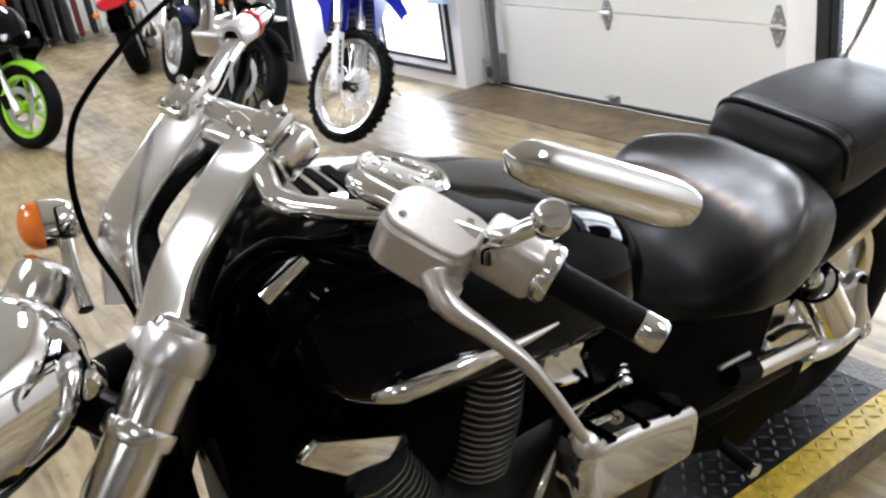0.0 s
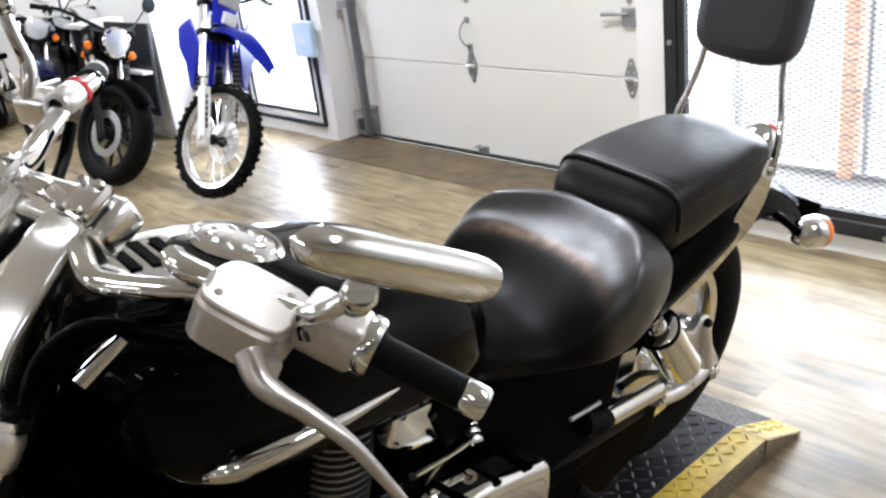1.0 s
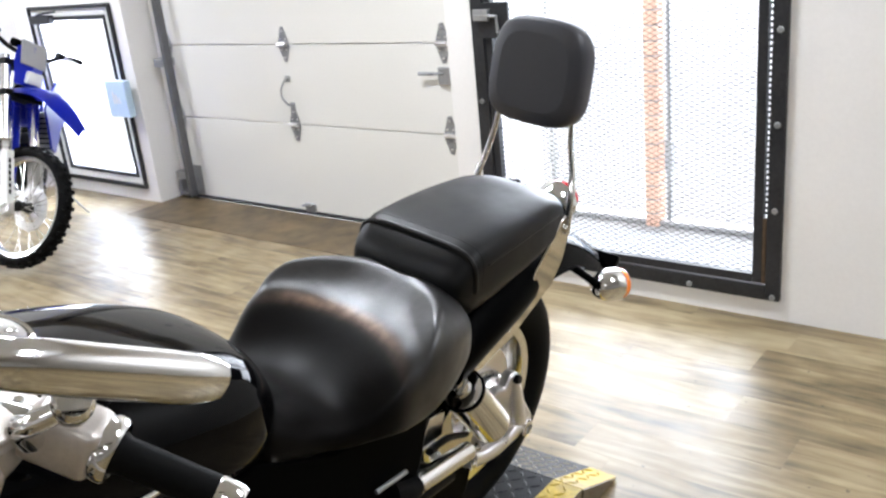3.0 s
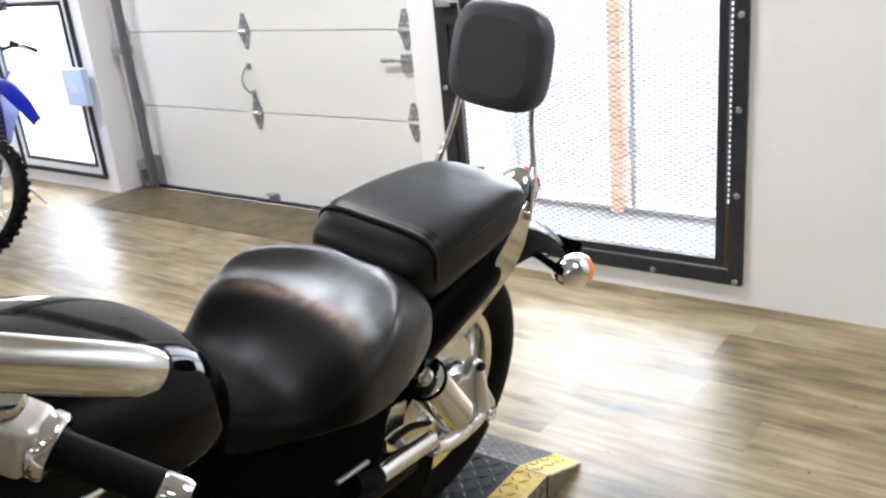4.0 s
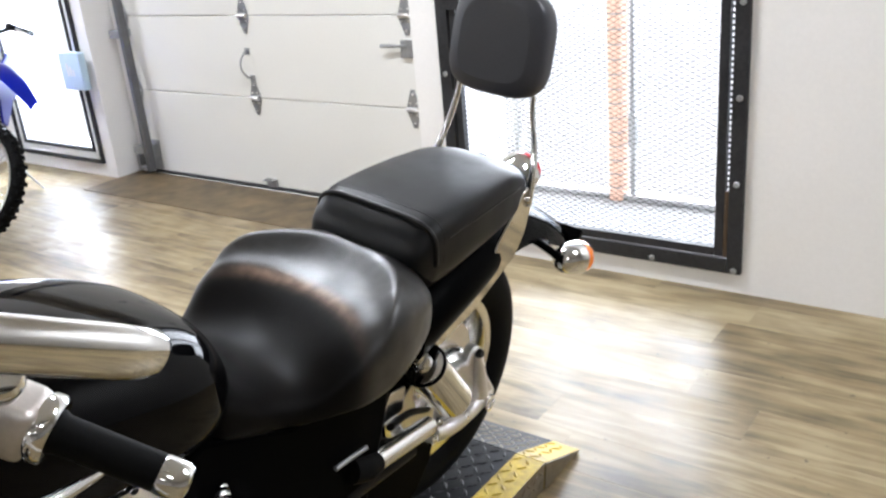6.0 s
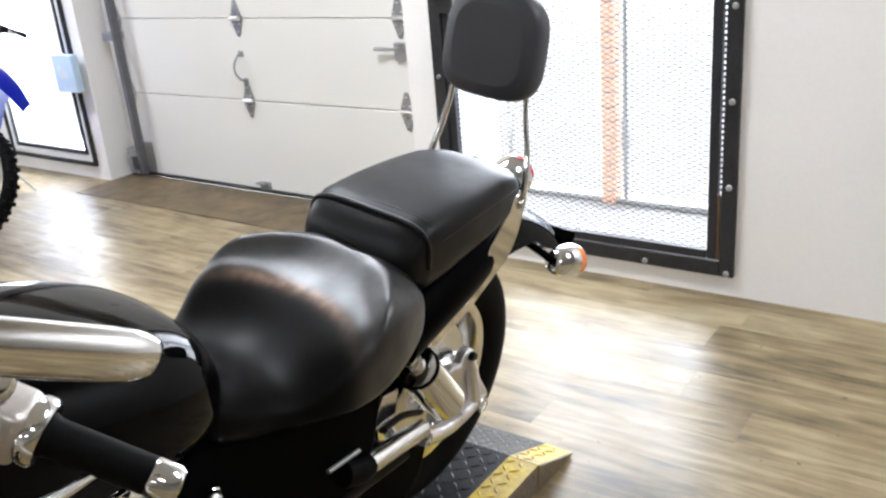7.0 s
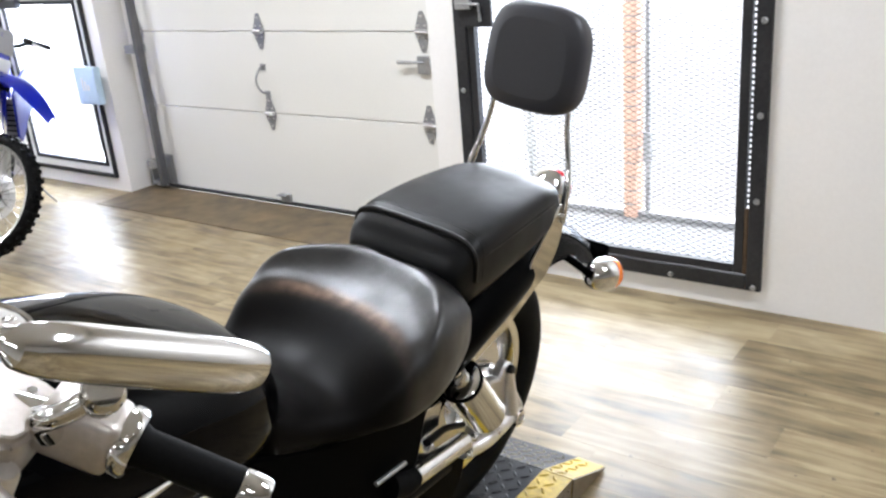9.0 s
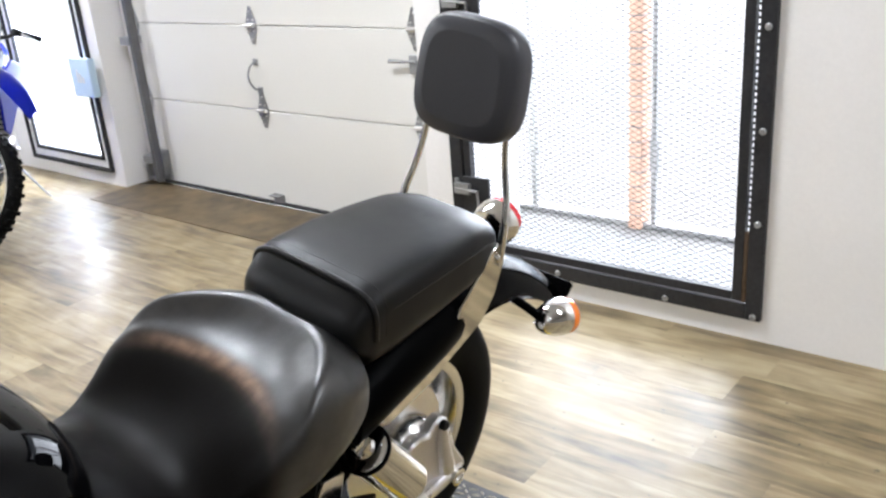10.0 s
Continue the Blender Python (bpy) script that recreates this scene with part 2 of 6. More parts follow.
def finish(bm, name, material, sharp=38):
    bmesh.ops.recalc_face_normals(bm, faces=bm.faces)
    for f in bm.faces:
        f.smooth = True
    lim = radians(sharp)
    for e in bm.edges:
        if len(e.link_faces) == 2:
            a = e.calc_face_angle(0)
            s0, s1 = sorted((e.link_faces[0].calc_area(), e.link_faces[1].calc_area()))
            if a > lim or (a > 0.2 and s1 > 0.0008 and s1 > 8 * s0):
                e.smooth = False
    me = bpy.data.meshes.new(name)
    bm.to_mesh(me)
    bm.free()
    mats = material if isinstance(material, (list, tuple)) else [material]
    for m in mats:
        me.materials.append(m)
    return me


def part(name, bm, material, parent=None, label="", sharp=38):
    ob = new(name, finish(bm, name, material, sharp))
    if parent is not None:
        ob.parent = parent
    if label:
        tagged(ob, label)
    return ob


def thing(name, bm, material, label, category, group="", kind="", m=None):
    ob = part(name, bm, material)
    if m is not None:
        ob.matrix_world = m
    return tagged(ob, label, category, group, kind)


def empty(name, m, label, category, group="", kind=""):
    ob = new(name)
    ob.empty_display_size = 0.1
    ob.matrix_world = m
    return tagged(ob, label, category, group, kind)


def box(bm, lo, hi, bevel=0.0, m=None, seg=2):
    lo, hi = Vector(lo), Vector(hi)
    c, s = (lo + hi) / 2, hi - lo
    mm = Matrix.Translation(c) @ Matrix.Diagonal((*s, 1))
    r = bmesh.ops.create_cube(bm, size=1.0, matrix=mm)
    vs = r["verts"]
    if bevel > 0:
        es = list({e for v in vs for e in v.link_edges})
        rb = bmesh.ops.bevel(bm, geom=es, offset=bevel, segments=seg, profile=0.5, affect="EDGES")
        vs = list({v for f in rb["faces"] for v in f.verts} | {v for v in vs if v.is_valid})
        seen = set(vs)
        stack = list(vs)
        while stack:
            v = stack.pop()
            for e in v.link_edges:
                o = e.other_vert(v)
                if o not in seen:
                    seen.add(o)
                    stack.append(o)
        vs = list(seen)
    if m is not None:
        bmesh.ops.transform(bm, matrix=m, verts=vs)
    return bm


def boxed(lo, hi, bevel=0.0, m=None, seg=2):
    return box(bmesh.new(), lo, hi, bevel, m, seg)


def smooth_path(pts, per=6):
    pts = [Vector(p) for p in pts]
    if len(pts) < 3 or per <= 1:
        return pts
    out = []
    for i in range(len(pts) - 1):
        p0, p1 = pts[max(i - 1, 0)], pts[i]
        p2, p3 = pts[i + 1], pts[min(i + 2, len(pts) - 1)]
        for k in range(per):
            t = k / per
            out.append(0.5 * ((2 * p1) + (p2 - p0) * t + (2 * p0 - 5 * p1 + 4 * p2 - p3) * t * t + (3 * p1 - p0 - 3 * p2 + p3) * t ** 3))
    out.append(pts[-1])
    return out


def tube(bm, pts, r, n=10, per=6, ends=True, flat=1.0):
    """A round bar along a smooth path; r is one radius or one for each given point."""
    path = smooth_path(pts, per)
    if isinstance(r, (int, float)):
        rs = [r] * len(path)
    else:
        rs = list(np.interp(np.linspace(0, len(r) - 1, len(path)), range(len(r)), r))
    t = (path[1] - path[0]).normalized()
    a = t.orthogonal().normalized()
    rings = []
    for i, p in enumerate(path):
        t = (path[min(i + 1, len(path) - 1)] - path[max(i - 1, 0)]).normalized()
        a = (a - t * a.dot(t)).normalized()
        b = t.cross(a)
        rings.append([bm.verts.new(p + (a * math.cos(q) + b * math.sin(q) * flat) * rs[i]) for q in (2 * math.pi * k / n for k in range(n))])
    for x, y in zip(rings, rings[1:]):
        for k in range(n):
            bm.faces.new((x[k], x[(k + 1) % n], y[(k + 1) % n], y[k]))
    if ends:
        bm.faces.new(rings[0][::-1]), bm.faces.new(rings[-1])
    return bm


def tubed(pts, r, n=10, per=6, flat=1.0):
    return tube(bmesh.new(), pts, r, n, per, True, flat)


def lathe(bm, profile, origin, axis, n=32, cap=False):
    """profile: (radius, along) pairs turned about the axis through the origin."""
    o, t = Vector(origin), Vector(axis).normalized()
    a = t.orthogonal().normalized()
    b = t.cross(a)
    rings = [[bm.verts.new(o + t * h + (a * math.cos(q) + b * math.sin(q)) * max(r, 0.0004)) for q in (2 * math.pi * k / n for k in range(n))] for r, h in profile]
    for x, y in zip(rings, rings[1:]):
        for k in range(n):
            bm.faces.new((x[k], x[(k + 1) % n], y[(k + 1) % n], y[k]))
    if cap:
        bm.faces.new(rings[0][::-1]), bm.faces.new(rings[-1])
    return bm


def lathed(profile, origin, axis, n=32, cap=False):
    return lathe(bmesh.new(), profile, origin, axis, n, cap)


def ring_solid(bm, profile, origin, axis, n=40):
    """A closed profile turned about an axis: tyres and rims."""
    return lathe(bm, list(profile) + [profile[0]], origin, axis, n)


def hermite(keys, xs):
    """Smooth columns through rows of keys; the first column is the abscissa, rising."""
    k = np.array(keys, float)
    x, y = k[:, 0], k[:, 1:]
    d = np.zeros_like(y)
    h = np.diff(x)[:, None]
    s = np.diff(y, axis=0) / h
    d[1:-1] = np.where(s[:-1] * s[1:] > 0, 2 * s[:-1] * s[1:] / (s[:-1] + s[1:] + 1e-12), 0)
    d[0], d[-1] = s[0], s[-1]
    out = []
    for q in xs:
        i = int(min(max(np.searchsorted(x, q) - 1, 0), len(x) - 2))
        t = (q - x[i]) / (x[i + 1] - x[i])
        hh = x[i + 1] - x[i]
        out.append((1 + 2 * t) * (1 - t) ** 2 * y[i] + t * (1 - t) ** 2 * hh * d[i] + t * t * (3 - 2 * t) * y[i + 1] + t * t * (t - 1) * hh * d[i + 1])
    return out


def shell(keys, steps=40, n=36, round_ends=0.0):
    """A body lofted along u. keys: (u, half width, top, middle, bottom, top power, bottom power)."""
    bm = bmesh.new()
    us = np.linspace(keys[0][0], keys[-1][0], steps)
    rows = hermite(keys, us)
    rings = []
    for u, (hw, top, mid, bot, nt, nb) in zip(us, rows):
        ring = []
        for k in range(n):
            q = 2 * math.pi * k / n
            c, s = math.cos(q), math.sin(q)
            p = nt if s >= 0 else nb
            v = hw * math.copysign(abs(c) ** (2 / p), c)
            w = mid + ((top - mid) if s >= 0 else (mid - bot)) * math.copysign(abs(s) ** (2 / p), s)
            ring.append(bm.verts.new((u, v, w)))
        rings.append(ring)
    for x, y in zip(rings, rings[1:]):
        for k in range(n):
            bm.faces.new((x[k], x[(k + 1) % n], y[(k + 1) % n], y[k]))
    for ring in (rings[0], rings[-1]):
        c = bm.verts.new(sum((v.co for v in ring), Vector()) / n)
        for k in range(n):
            bm.faces.new((ring[k], ring[(k + 1) % n], c))
    return bm


def slab(outline, depth, m=None, bevel=0.0, seg=2):
    """An outline in the xy plane raised by depth along z."""
    bm = bmesh.new()
    f = bm.faces.new([bm.verts.new((x, y, 0)) for x, y in outline])
    r = bmesh.ops.extrude_face_region(bm, geom=[f])
    vs = [g for g in r["geom"] if isinstance(g, bmesh.types.BMVert)]
    bmesh.ops.translate(bm, vec=(0, 0, depth), verts=vs)
    if bevel > 0:
        bmesh.ops.bevel(bm, geom=list(bm.edges), offset=bevel, segments=seg, profile=0.5, affect="EDGES")
    if m is not None:
        bmesh.ops.transform(bm, matrix=m, verts=bm.verts)
    return bm


def ball(bm, c, r, squash=(1, 1, 1), seg=16):
    bmesh.ops.create_uvsphere(bm, u_segments=seg, v_segments=seg // 2, radius=r, matrix=Matrix.Translation(c) @ Matrix.Diagonal((*squash, 1)))
    return bm


def bolt(bm, c, axis, r=0.008, h=0.006):
    return lathe(bm, [(r, 0), (r, h * 0.6), (r * 0.75, h), (0, h)], c, axis, 10)


def joined(items):
    out = bmesh.new()
    for b in items:
        me = bpy.data.meshes.new("tmp")
        b.to_mesh(me)
        b.free()
        out.from_mesh(me)
        bpy.data.meshes.remove(me)
    return out

# ---- the room ----
WY, GY, NY, BY = 4.08, 4.395, 4.2, 4.48
XW, XE, YS, HC = -13.4, 8.0, -9.0, 3.2

floor = tagged(part("floor", boxed((XW, YS, -0.12), (XE, BY, -0.006)), GAP), "grey-brown wood-look vinyl plank floor with a soft shine", "floor", kind="structure")
bm = bmesh.new()
for lo, hi in (((-5.041, WY, 2.3), (-2.378, BY, HC)), ((-2.378, WY, 0), (-2.16, BY, HC)), ((-2.16, WY, 0), (-0.93, BY, 0.13)),
               ((-2.16, WY, 2.05), (-0.93, BY, HC)), ((-0.93, WY, 0), (XE, BY, HC))):
    box(bm, lo, hi)
tagged(part("wall_north", bm, WALL), "unseen white painted wall closing the room round the garage door and mesh door", "wall", kind="structure")
bm = bmesh.new()
for lo, hi in (((-5.25, NY, 0), (-5.041, BY, HC)), ((-6.4, NY, 0), (-5.25, BY, 0.15)), ((-6.4, NY, 1.27), (-5.25, BY, HC)), ((-6.4, NY, 0.15), (-6.06, BY, 1.27))):
    box(bm, lo, hi)
tagged(part("wall_window", bm, WALL), "unseen white painted wall closing the room with a low framed window", "wall", kind="structure")
tagged(part("wall_pier", boxed((-6.9, 3.63, 0), (-6.402, BY, HC)), WALL), "unseen white painted wall closing the room pier beside the window", "wall", kind="structure")
tagged(part("wall_north_far", boxed((XW, NY, 0), (-6.902, BY, HC)), WALL), "unseen white painted wall closing the room behind the display bikes", "wall", kind="structure")
tagged(part("wall_west", boxed((XW - 0.2, YS, 0), (XW, BY, HC)), WALL), "white painted far wall", "wall", kind="structure")
# two unseen walls, set far off so the bike reflects less brightness
tagged(part("wall_south", boxed((XW - 0.2, YS - 0.2, 0), (XE + 0.2, YS, HC)), WALL), "unseen white painted wall closing the room", "wall", kind="structure")
tagged(part("wall_east", boxed((XE, YS, 0), (XE + 0.2, BY, HC)), WALL), "unseen white painted wall closing the room", "wall", kind="structure")
tagged(part("ceiling", boxed((XW - 0.2, YS - 0.2, HC), (XE + 0.2, BY, HC + 0.15)), CEIL), "flat off-white ceiling", "ceiling", kind="structure")
# outside, blown out by daylight
tagged(part("ground", boxed((-40, 4.49, -0.2), (40, 60, -0.03)), SNOW), "pale concrete ground outside", "ground", kind="structure")
bd = part("backdrop", boxed((-40, 24, -1), (40, 24.2, 16)), SKYGLOW)
tagged(bd, "plain white overexposed daylight", "backdrop", kind="structure")

# assumed housings for the unseen ceiling tubes
first = None
for i, (lx, ly) in enumerate(TUBES):
    if first is None:
        first = empty("ceiling_light", pose(lx, ly, HC), "assumed white ceiling light with two glowing tubes, out of view", "ceiling light", "ceiling lights")
        part("housing", boxed((-0.65, -0.15, -0.07), (0.65, 0.15, 0), 0.01), WHITE_PLASTIC, first)
        for dy in (-0.07, 0.07):
            part("lamp_tube", tubed([(-0.6, dy, -0.095), (0.6, dy, -0.095)], 0.018, 12, 1), TUBEGLOW, first)
    else:
        copy_thing(first, pose(lx, ly, HC))


# garage door
def garage_door():
    d = empty("garage_door", pose(0, GY, 0), "closed cream sectional garage door with steel hinges and handle", "garage door")
    x0, x1 = -4.89, -2.386
    zs = [0.02, 0.56, 1.027, 1.494, 1.961, 2.3]
    for a, b in zip(zs, zs[1:]):
        pb = boxed((x0, 0, a + 0.002), (x1, 0.045, b - 0.002), 0.004)
        part("door_panel", pb, DOOR_PAINT, d)
    # unseen sheet added to stop daylight leaking through the panel joints
    part("door_backing", boxed((x0, 0.046, 0.02), (x1, 0.054, 2.3)), DOOR_PAINT, d)
    part("bottom_seal", tubed([(x0, 0.005, 0.012), (x1, 0.005, 0.012)], 0.014, 8, 1), SEAL, d, "black rubber bottom seal")

    def hinge(x, z, tall=0.1):
        h = part("hinge", slab([(-0.012, -tall), (0.012, -tall), (0.042, -0.018), (0.042, 0.018), (0.012, tall), (-0.012, tall), (-0.042, 0.018), (-0.042, -0.018)], 0.004,
                               pose(x, -0.001, z, 90), 0.0015, 1), STEEL, d, "galvanised steel hinge")
        kn = bmesh.new()
        tube(kn, [(x - 0.034, -0.017, z), (x + 0.034, -0.017, z)], 0.012, 10, 1)
        for sx, sz in ((-0.02, 0.03), (0.02, 0.03), (-0.02, -0.03), (0.02, -0.03), (0, 0.075), (0, -0.075)):
            bolt(kn, (x + sx, -0.005, z + sz), (0, -1, 0), 0.006, 0.005)
        part("knuckle", kn, SATIN, h)

    for z in zs[1:4]:
        for x in (x0 - 0.01, -3.8, x1 - 0.26):
            hinge(x, z)
        rl = bmesh.new()
        for x in (x0 + 0.0, x1 - 0.18):
            tube(rl, [(x + 0.04, -0.03, z), (x - 0.05, -0.03, z)], 0.006, 8, 1)
        part("roller", rl, SATIN, d)
    # pull handle over the middle hinge
    hd = tubed([(-3.813, -0.004, 0.826), (-3.813, -0.03, 0.821), (-3.828, -0.05, 0.776), (-3.828, -0.05, 0.726), (-3.813, -0.03, 0.686), (-3.808, -0.004, 0.676)], 0.008, 10, 6, 0.7)
    box(hd, (-3.833, -0.004, 0.811), (-3.793, 0.0, 0.846), 0.001)
    box(hd, (-3.823, -0.004, 0.641), (-3.783, 0.0, 0.691), 0.001)
    part("handle", hd, STEEL, d, "grey steel pull handle")
    lk = boxed((-2.684, -0.02, 0.82), (-2.604, -0.001, 0.91), 0.005)
    tube(lk, [(-2.644, -0.02, 0.88), (-2.714, -0.03, 0.88)], 0.007, 8, 1)
    tube(lk, [(-2.714, -0.03, 0.88), (-2.794, -0.035, 0.88)], [0.009, 0.012, 0.011], 8, 1)
    part("slide_lock", lk, STEEL, d, "steel slide lock with black knob")
    kb = boxed((-4.975, -0.06, 0.03), (-4.875, -0.002, 0.05), 0.003)
    box(kb, (-4.905, -0.008, 0.03), (-4.795, -0.001, 0.23), 0.003)
    box(kb, (-4.995, -0.06, 0.02), (-4.97, -0.003, 0.13), 0.003)
    for z in (0.06, 0.12, 0.2):
        bolt(kb, (-4.835, -0.008, z), (0, -1, 0), 0.008)
    part("bottom_bracket", kb, STEEL, d)
    ft = boxed((-3.815, -0.012, 0.018), (-3.73, -0.001, 0.073), 0.003)
    box(ft, (-3.815, -0.045, 0.063), (-3.745, -0.011, 0.071), 0.002)
    part("lift_step", ft, STEEL, d, "small steel lift step")
    return d


garage_door()
trk = empty("door_track", pose(0, 0, 0), "galvanised steel vertical door track", "door track")
t1 = boxed((-4.868, 4.31, 0.03), (-4.836, 4.32, 2.3))
box(t1, (-4.844, 4.32, 0.03), (-4.836, 4.36, 2.3))
part("track", t1, TRACK, trk)
t2 = boxed((-5.02, 4.39, 0.0), (-4.96, 4.4, 2.3))
part("jamb_strip", t2, WALL, trk, "white painted stop strip")
for z in (0.15, 0.9, 1.6):
    part("track_bracket", boxed((-4.96, 4.305, z), (-4.865, 4.402, z + 0.05), 0.002), STEEL, trk)
copy_thing(trk, pose(2.56, 0, 0))
bm = boxed((-5.04, 4.404, 0), (-4.892, BY, 2.3))
tagged(part("door_jamb", bm, WALL), "white painted side jamb of the garage door", "jamb", kind="structure")

# low window in a dark hinged frame
win = tagged(new("window_1"), "low window in a dark grey steel frame, blown out by daylight", "window", kind="structure")
win.matrix_world = pose(-5.655, NY - 0.012, 0.708)


def rect_frame(w, h, t, y0, y1, bev=0.004):
    b = bmesh.new()
    box(b, (-w, y0, -h), (-w + t, y1, h), bev)
    box(b, (w - t, y0, -h), (w, y1, h), bev)
    box(b, (-w + t + 0.0005, y0, h - t), (w - t - 0.0005, y1, h), bev)
    box(b, (-w + t + 0.0005, y0, -h), (w - t - 0.0005, y1, -h + t), bev)
    return b


part("window_frame", rect_frame(0.505, 0.618, 0.022, -0.012, 0.03), DARK_STEEL, win)
part("window_casing", rect_frame(0.482, 0.595, 0.05, 0.004, 0.05), WHITE_PLASTIC, win)
part("sash", rect_frame(0.431, 0.544, 0.026, -0.004, 0.03), DARK_STEEL, win)
b = boxed((-0.43, -0.05, 0.5), (-0.17, -0.006, 0.56), 0.006)
tube(b, [(-0.4, -0.04, 0.54), (-0.25, -0.06, 0.57), (-0.1, -0.03, 0.58)], 0.008, 8, 4)
part("closer_arm", b, DARK_STEEL, win, "dark steel closer arm")
sg = empty("lock_box", pose(-5.165, NY - 0.06, 0.72), "pale blue plastic lock box on the window frame", "lock box")
part("box_body", boxed((-0.12, -0.02, -0.12), (0.1, 0.03, 0.12), 0.008), POSTER, sg)
for k in range(3):
    part("box_mark", boxed((-0.05 + 0.03 * k, -0.024, -0.03), (-0.035 + 0.03 * k, -0.0205, 0.05 - 0.02 * k)), WHITE_PLASTIC, sg)


# expanded metal door
def mesh_door():
    d = tagged(new("door_1"), "dark steel security door filled with expanded metal mesh", "door", kind="structure")
    d.matrix_world = pose(0, WY, 0)
    x0, x1, z0, z1 = -2.222, -0.872, 0.085, 2.12
    for lo, hi, nm in (((x0, -0.022, z0), (x0 + 0.06, 0.006, z1), "frame_stile"), ((x1 - 0.055, -0.022, z0), (x1, 0.006, z1), "frame_stile"),
                       ((x0 + 0.061, -0.022, z0), (x1 - 0.056, 0.006, z0 + 0.06), "frame_rail"), ((x0 + 0.061, -0.022, z1 - 0.06), (x1 - 0.056, 0.006, z1), "frame_rail")):
        part(nm, boxed(lo, hi, 0.003), DARK_STEEL, d)
    part("leaf_stile", boxed((x1 - 0.108, -0.014, z0 + 0.065), (x1 - 0.072, 0.02, z1 - 0.065), 0.003), DARK_STEEL, d)
    part("leaf_stile", boxed((x0 + 0.066, -0.014, z0 + 0.065), (x0 + 0.1, 0.02, z1 - 0.065), 0.003), DARK_STEEL, d)
    part("leaf_rail", boxed((x0 + 0.101, -0.014, z0 + 0.065), (x1 - 0.109, 0.02, z0 + 0.098), 0.003), DARK_STEEL, d)
    part("corner_post", boxed((x1 - 0.071, -0.018, z0 + 0.065), (x1 - 0.0565, 0.0, z0 + 0.33), 0.002), RUST, d, "rusty hinge post")
    bl = [(x1 - 0.026, z) for z in (0.1, 0.451, 0.777, 1.115, 1.45, 1.8)] + [(x0 + 0.03, z) for z in (0.12, 0.45, 0.82, 1.2, 1.6)] + [(-1.231, 0.103), (-1.7, 0.113)]
    for x, z in bl:
        part("bolt", bolt(bmesh.new(), (x, -0.022, z), (0, -1, 0), 0.012, 0.008), STEEL, d)
    for z in (0.397, 1.17):
        p = part("latch_plate", boxed((x0 + 0.064, -0.03, z - 0.075), (x0 + 0.2, -0.0145, z + 0.075), 0.003), DARK_STEEL, d)
        l = boxed((x0 + 0.03, -0.05, z + 0.0), (x0 + 0.11, -0.031, z + 0.05), 0.004)
        tube(l, [(x0 + 0.04, -0.045, z + 0.025), (x0 + 0.15, -0.045, z + 0.02), (x0 + 0.155, -0.045, z - 0.05)], 0.007, 8, 1)
        part("latch", l, STEEL, p, "galvanised slide latch")
    # expanded metal: zigzag strands
    pw, ph, t = 0.042, 0.0215, 0.0012
    xa, xb, za, zb = x0 + 0.09, x1 - 0.06, z0 + 0.085, z1 - 0.08
    verts, faces = [], []
    nx, nz = int((xb - xa) / pw), int((zb - za) / ph)

    def strand(p, q):
        p, q = Vector(p), Vector(q)
        dz = Vector((0, 0, t)), Vector((0, 0.0022, 0))
        i = len(verts)
        for c in (p, q):
            verts.extend((c - dz[0], c + dz[0], c + dz[1] + dz[0] * 0.3))
        faces.extend(((i, i + 3, i + 4, i + 1), (i + 1, i + 4, i + 5, i + 2), (i + 2, i + 5, i + 3, i)))

    for j in range(nz):
        z = za + j * ph
        for i in range(nx):
            x = xa + i * pw
            strand((x, 0, z), (x + pw / 2, 0, z + ph / 2))
            strand((x + pw / 2, 0, z + ph / 2), (x + pw, 0, z))
            strand((x, 0, z), (x + pw / 2, 0, z - ph / 2))
            strand((x + pw / 2, 0, z - ph / 2), (x + pw, 0, z))
    tabs = bmesh.new()
    for k in range(int((z1 - z0 - 0.42) / ph)):
        box(tabs, (x1 - 0.0715, 0.008, z0 + 0.34 + k * ph), (x1 - 0.0555, 0.012, z0 + 0.349 + k * ph))
    tagged(part("mesh_edge", tabs, DARK_STEEL, d), "cut edge of the metal mesh", kind="stuff")
    me = bpy.data.meshes.new("mesh_infill")
    me.from_pydata([tuple(v) for v in verts], [], faces)
    me.materials.append(DARK_STEEL)
    ob = new("mesh_infill", me)
    ob.parent = d
    tagged(ob, "dark expanded metal mesh", kind="stuff")
    return d


mesh_door()

# added sheet: its grey tones down the glaring base of the opening
tagged(part("door_sill", boxed((-2.158, 4.1, 0.1305), (-0.932, 4.479, 0.136), 0.002), SNOW), "grey sheet added over the base of the door opening to dim it", "sill", kind="structure")

# just outside the mesh door
pst = empty("brick_post", pose(-1.83, 5.05, -0.03), "slim orange brick post outside the mesh door", "post")
for k in range(34):
    b = boxed((-0.04, -0.04, k * 0.075), (0.03, 0.06, k * 0.075 + 0.067), 0.004, None, 1)
    part("brick", b, BRICK, pst)
part("mortar", boxed((-0.035, -0.035, 0), (0.025, 0.055, 2.55)), SNOW, pst)
gp = empty("steel_post", pose(-1.755, 5.06, -0.03), "thin grey steel post outside the mesh door", "post", "outside posts")
part("post_shaft", boxed((-0.012, -0.012, 0.0), (0.012, 0.012, 2.6), 0.003), STEEL, gp)
part("post_clamp", boxed((-0.02, -0.02, 0.3), (0.02, 0.02, 0.46), 0.004), STEEL, gp)
copy_thing(gp, pose(-2.45, 5.06, -0.03))
thing("kerb", boxed((-6, 5.03, -0.03), (2.5, 5.12, 0.0), 0.008), STEEL, "low grey kerb edge outside the door", "kerb")

# brown mat by the garage door
mt = boxed((-5.035, 3.925, 0.0), (-2.39, 4.375, 0.004), 0.0015)
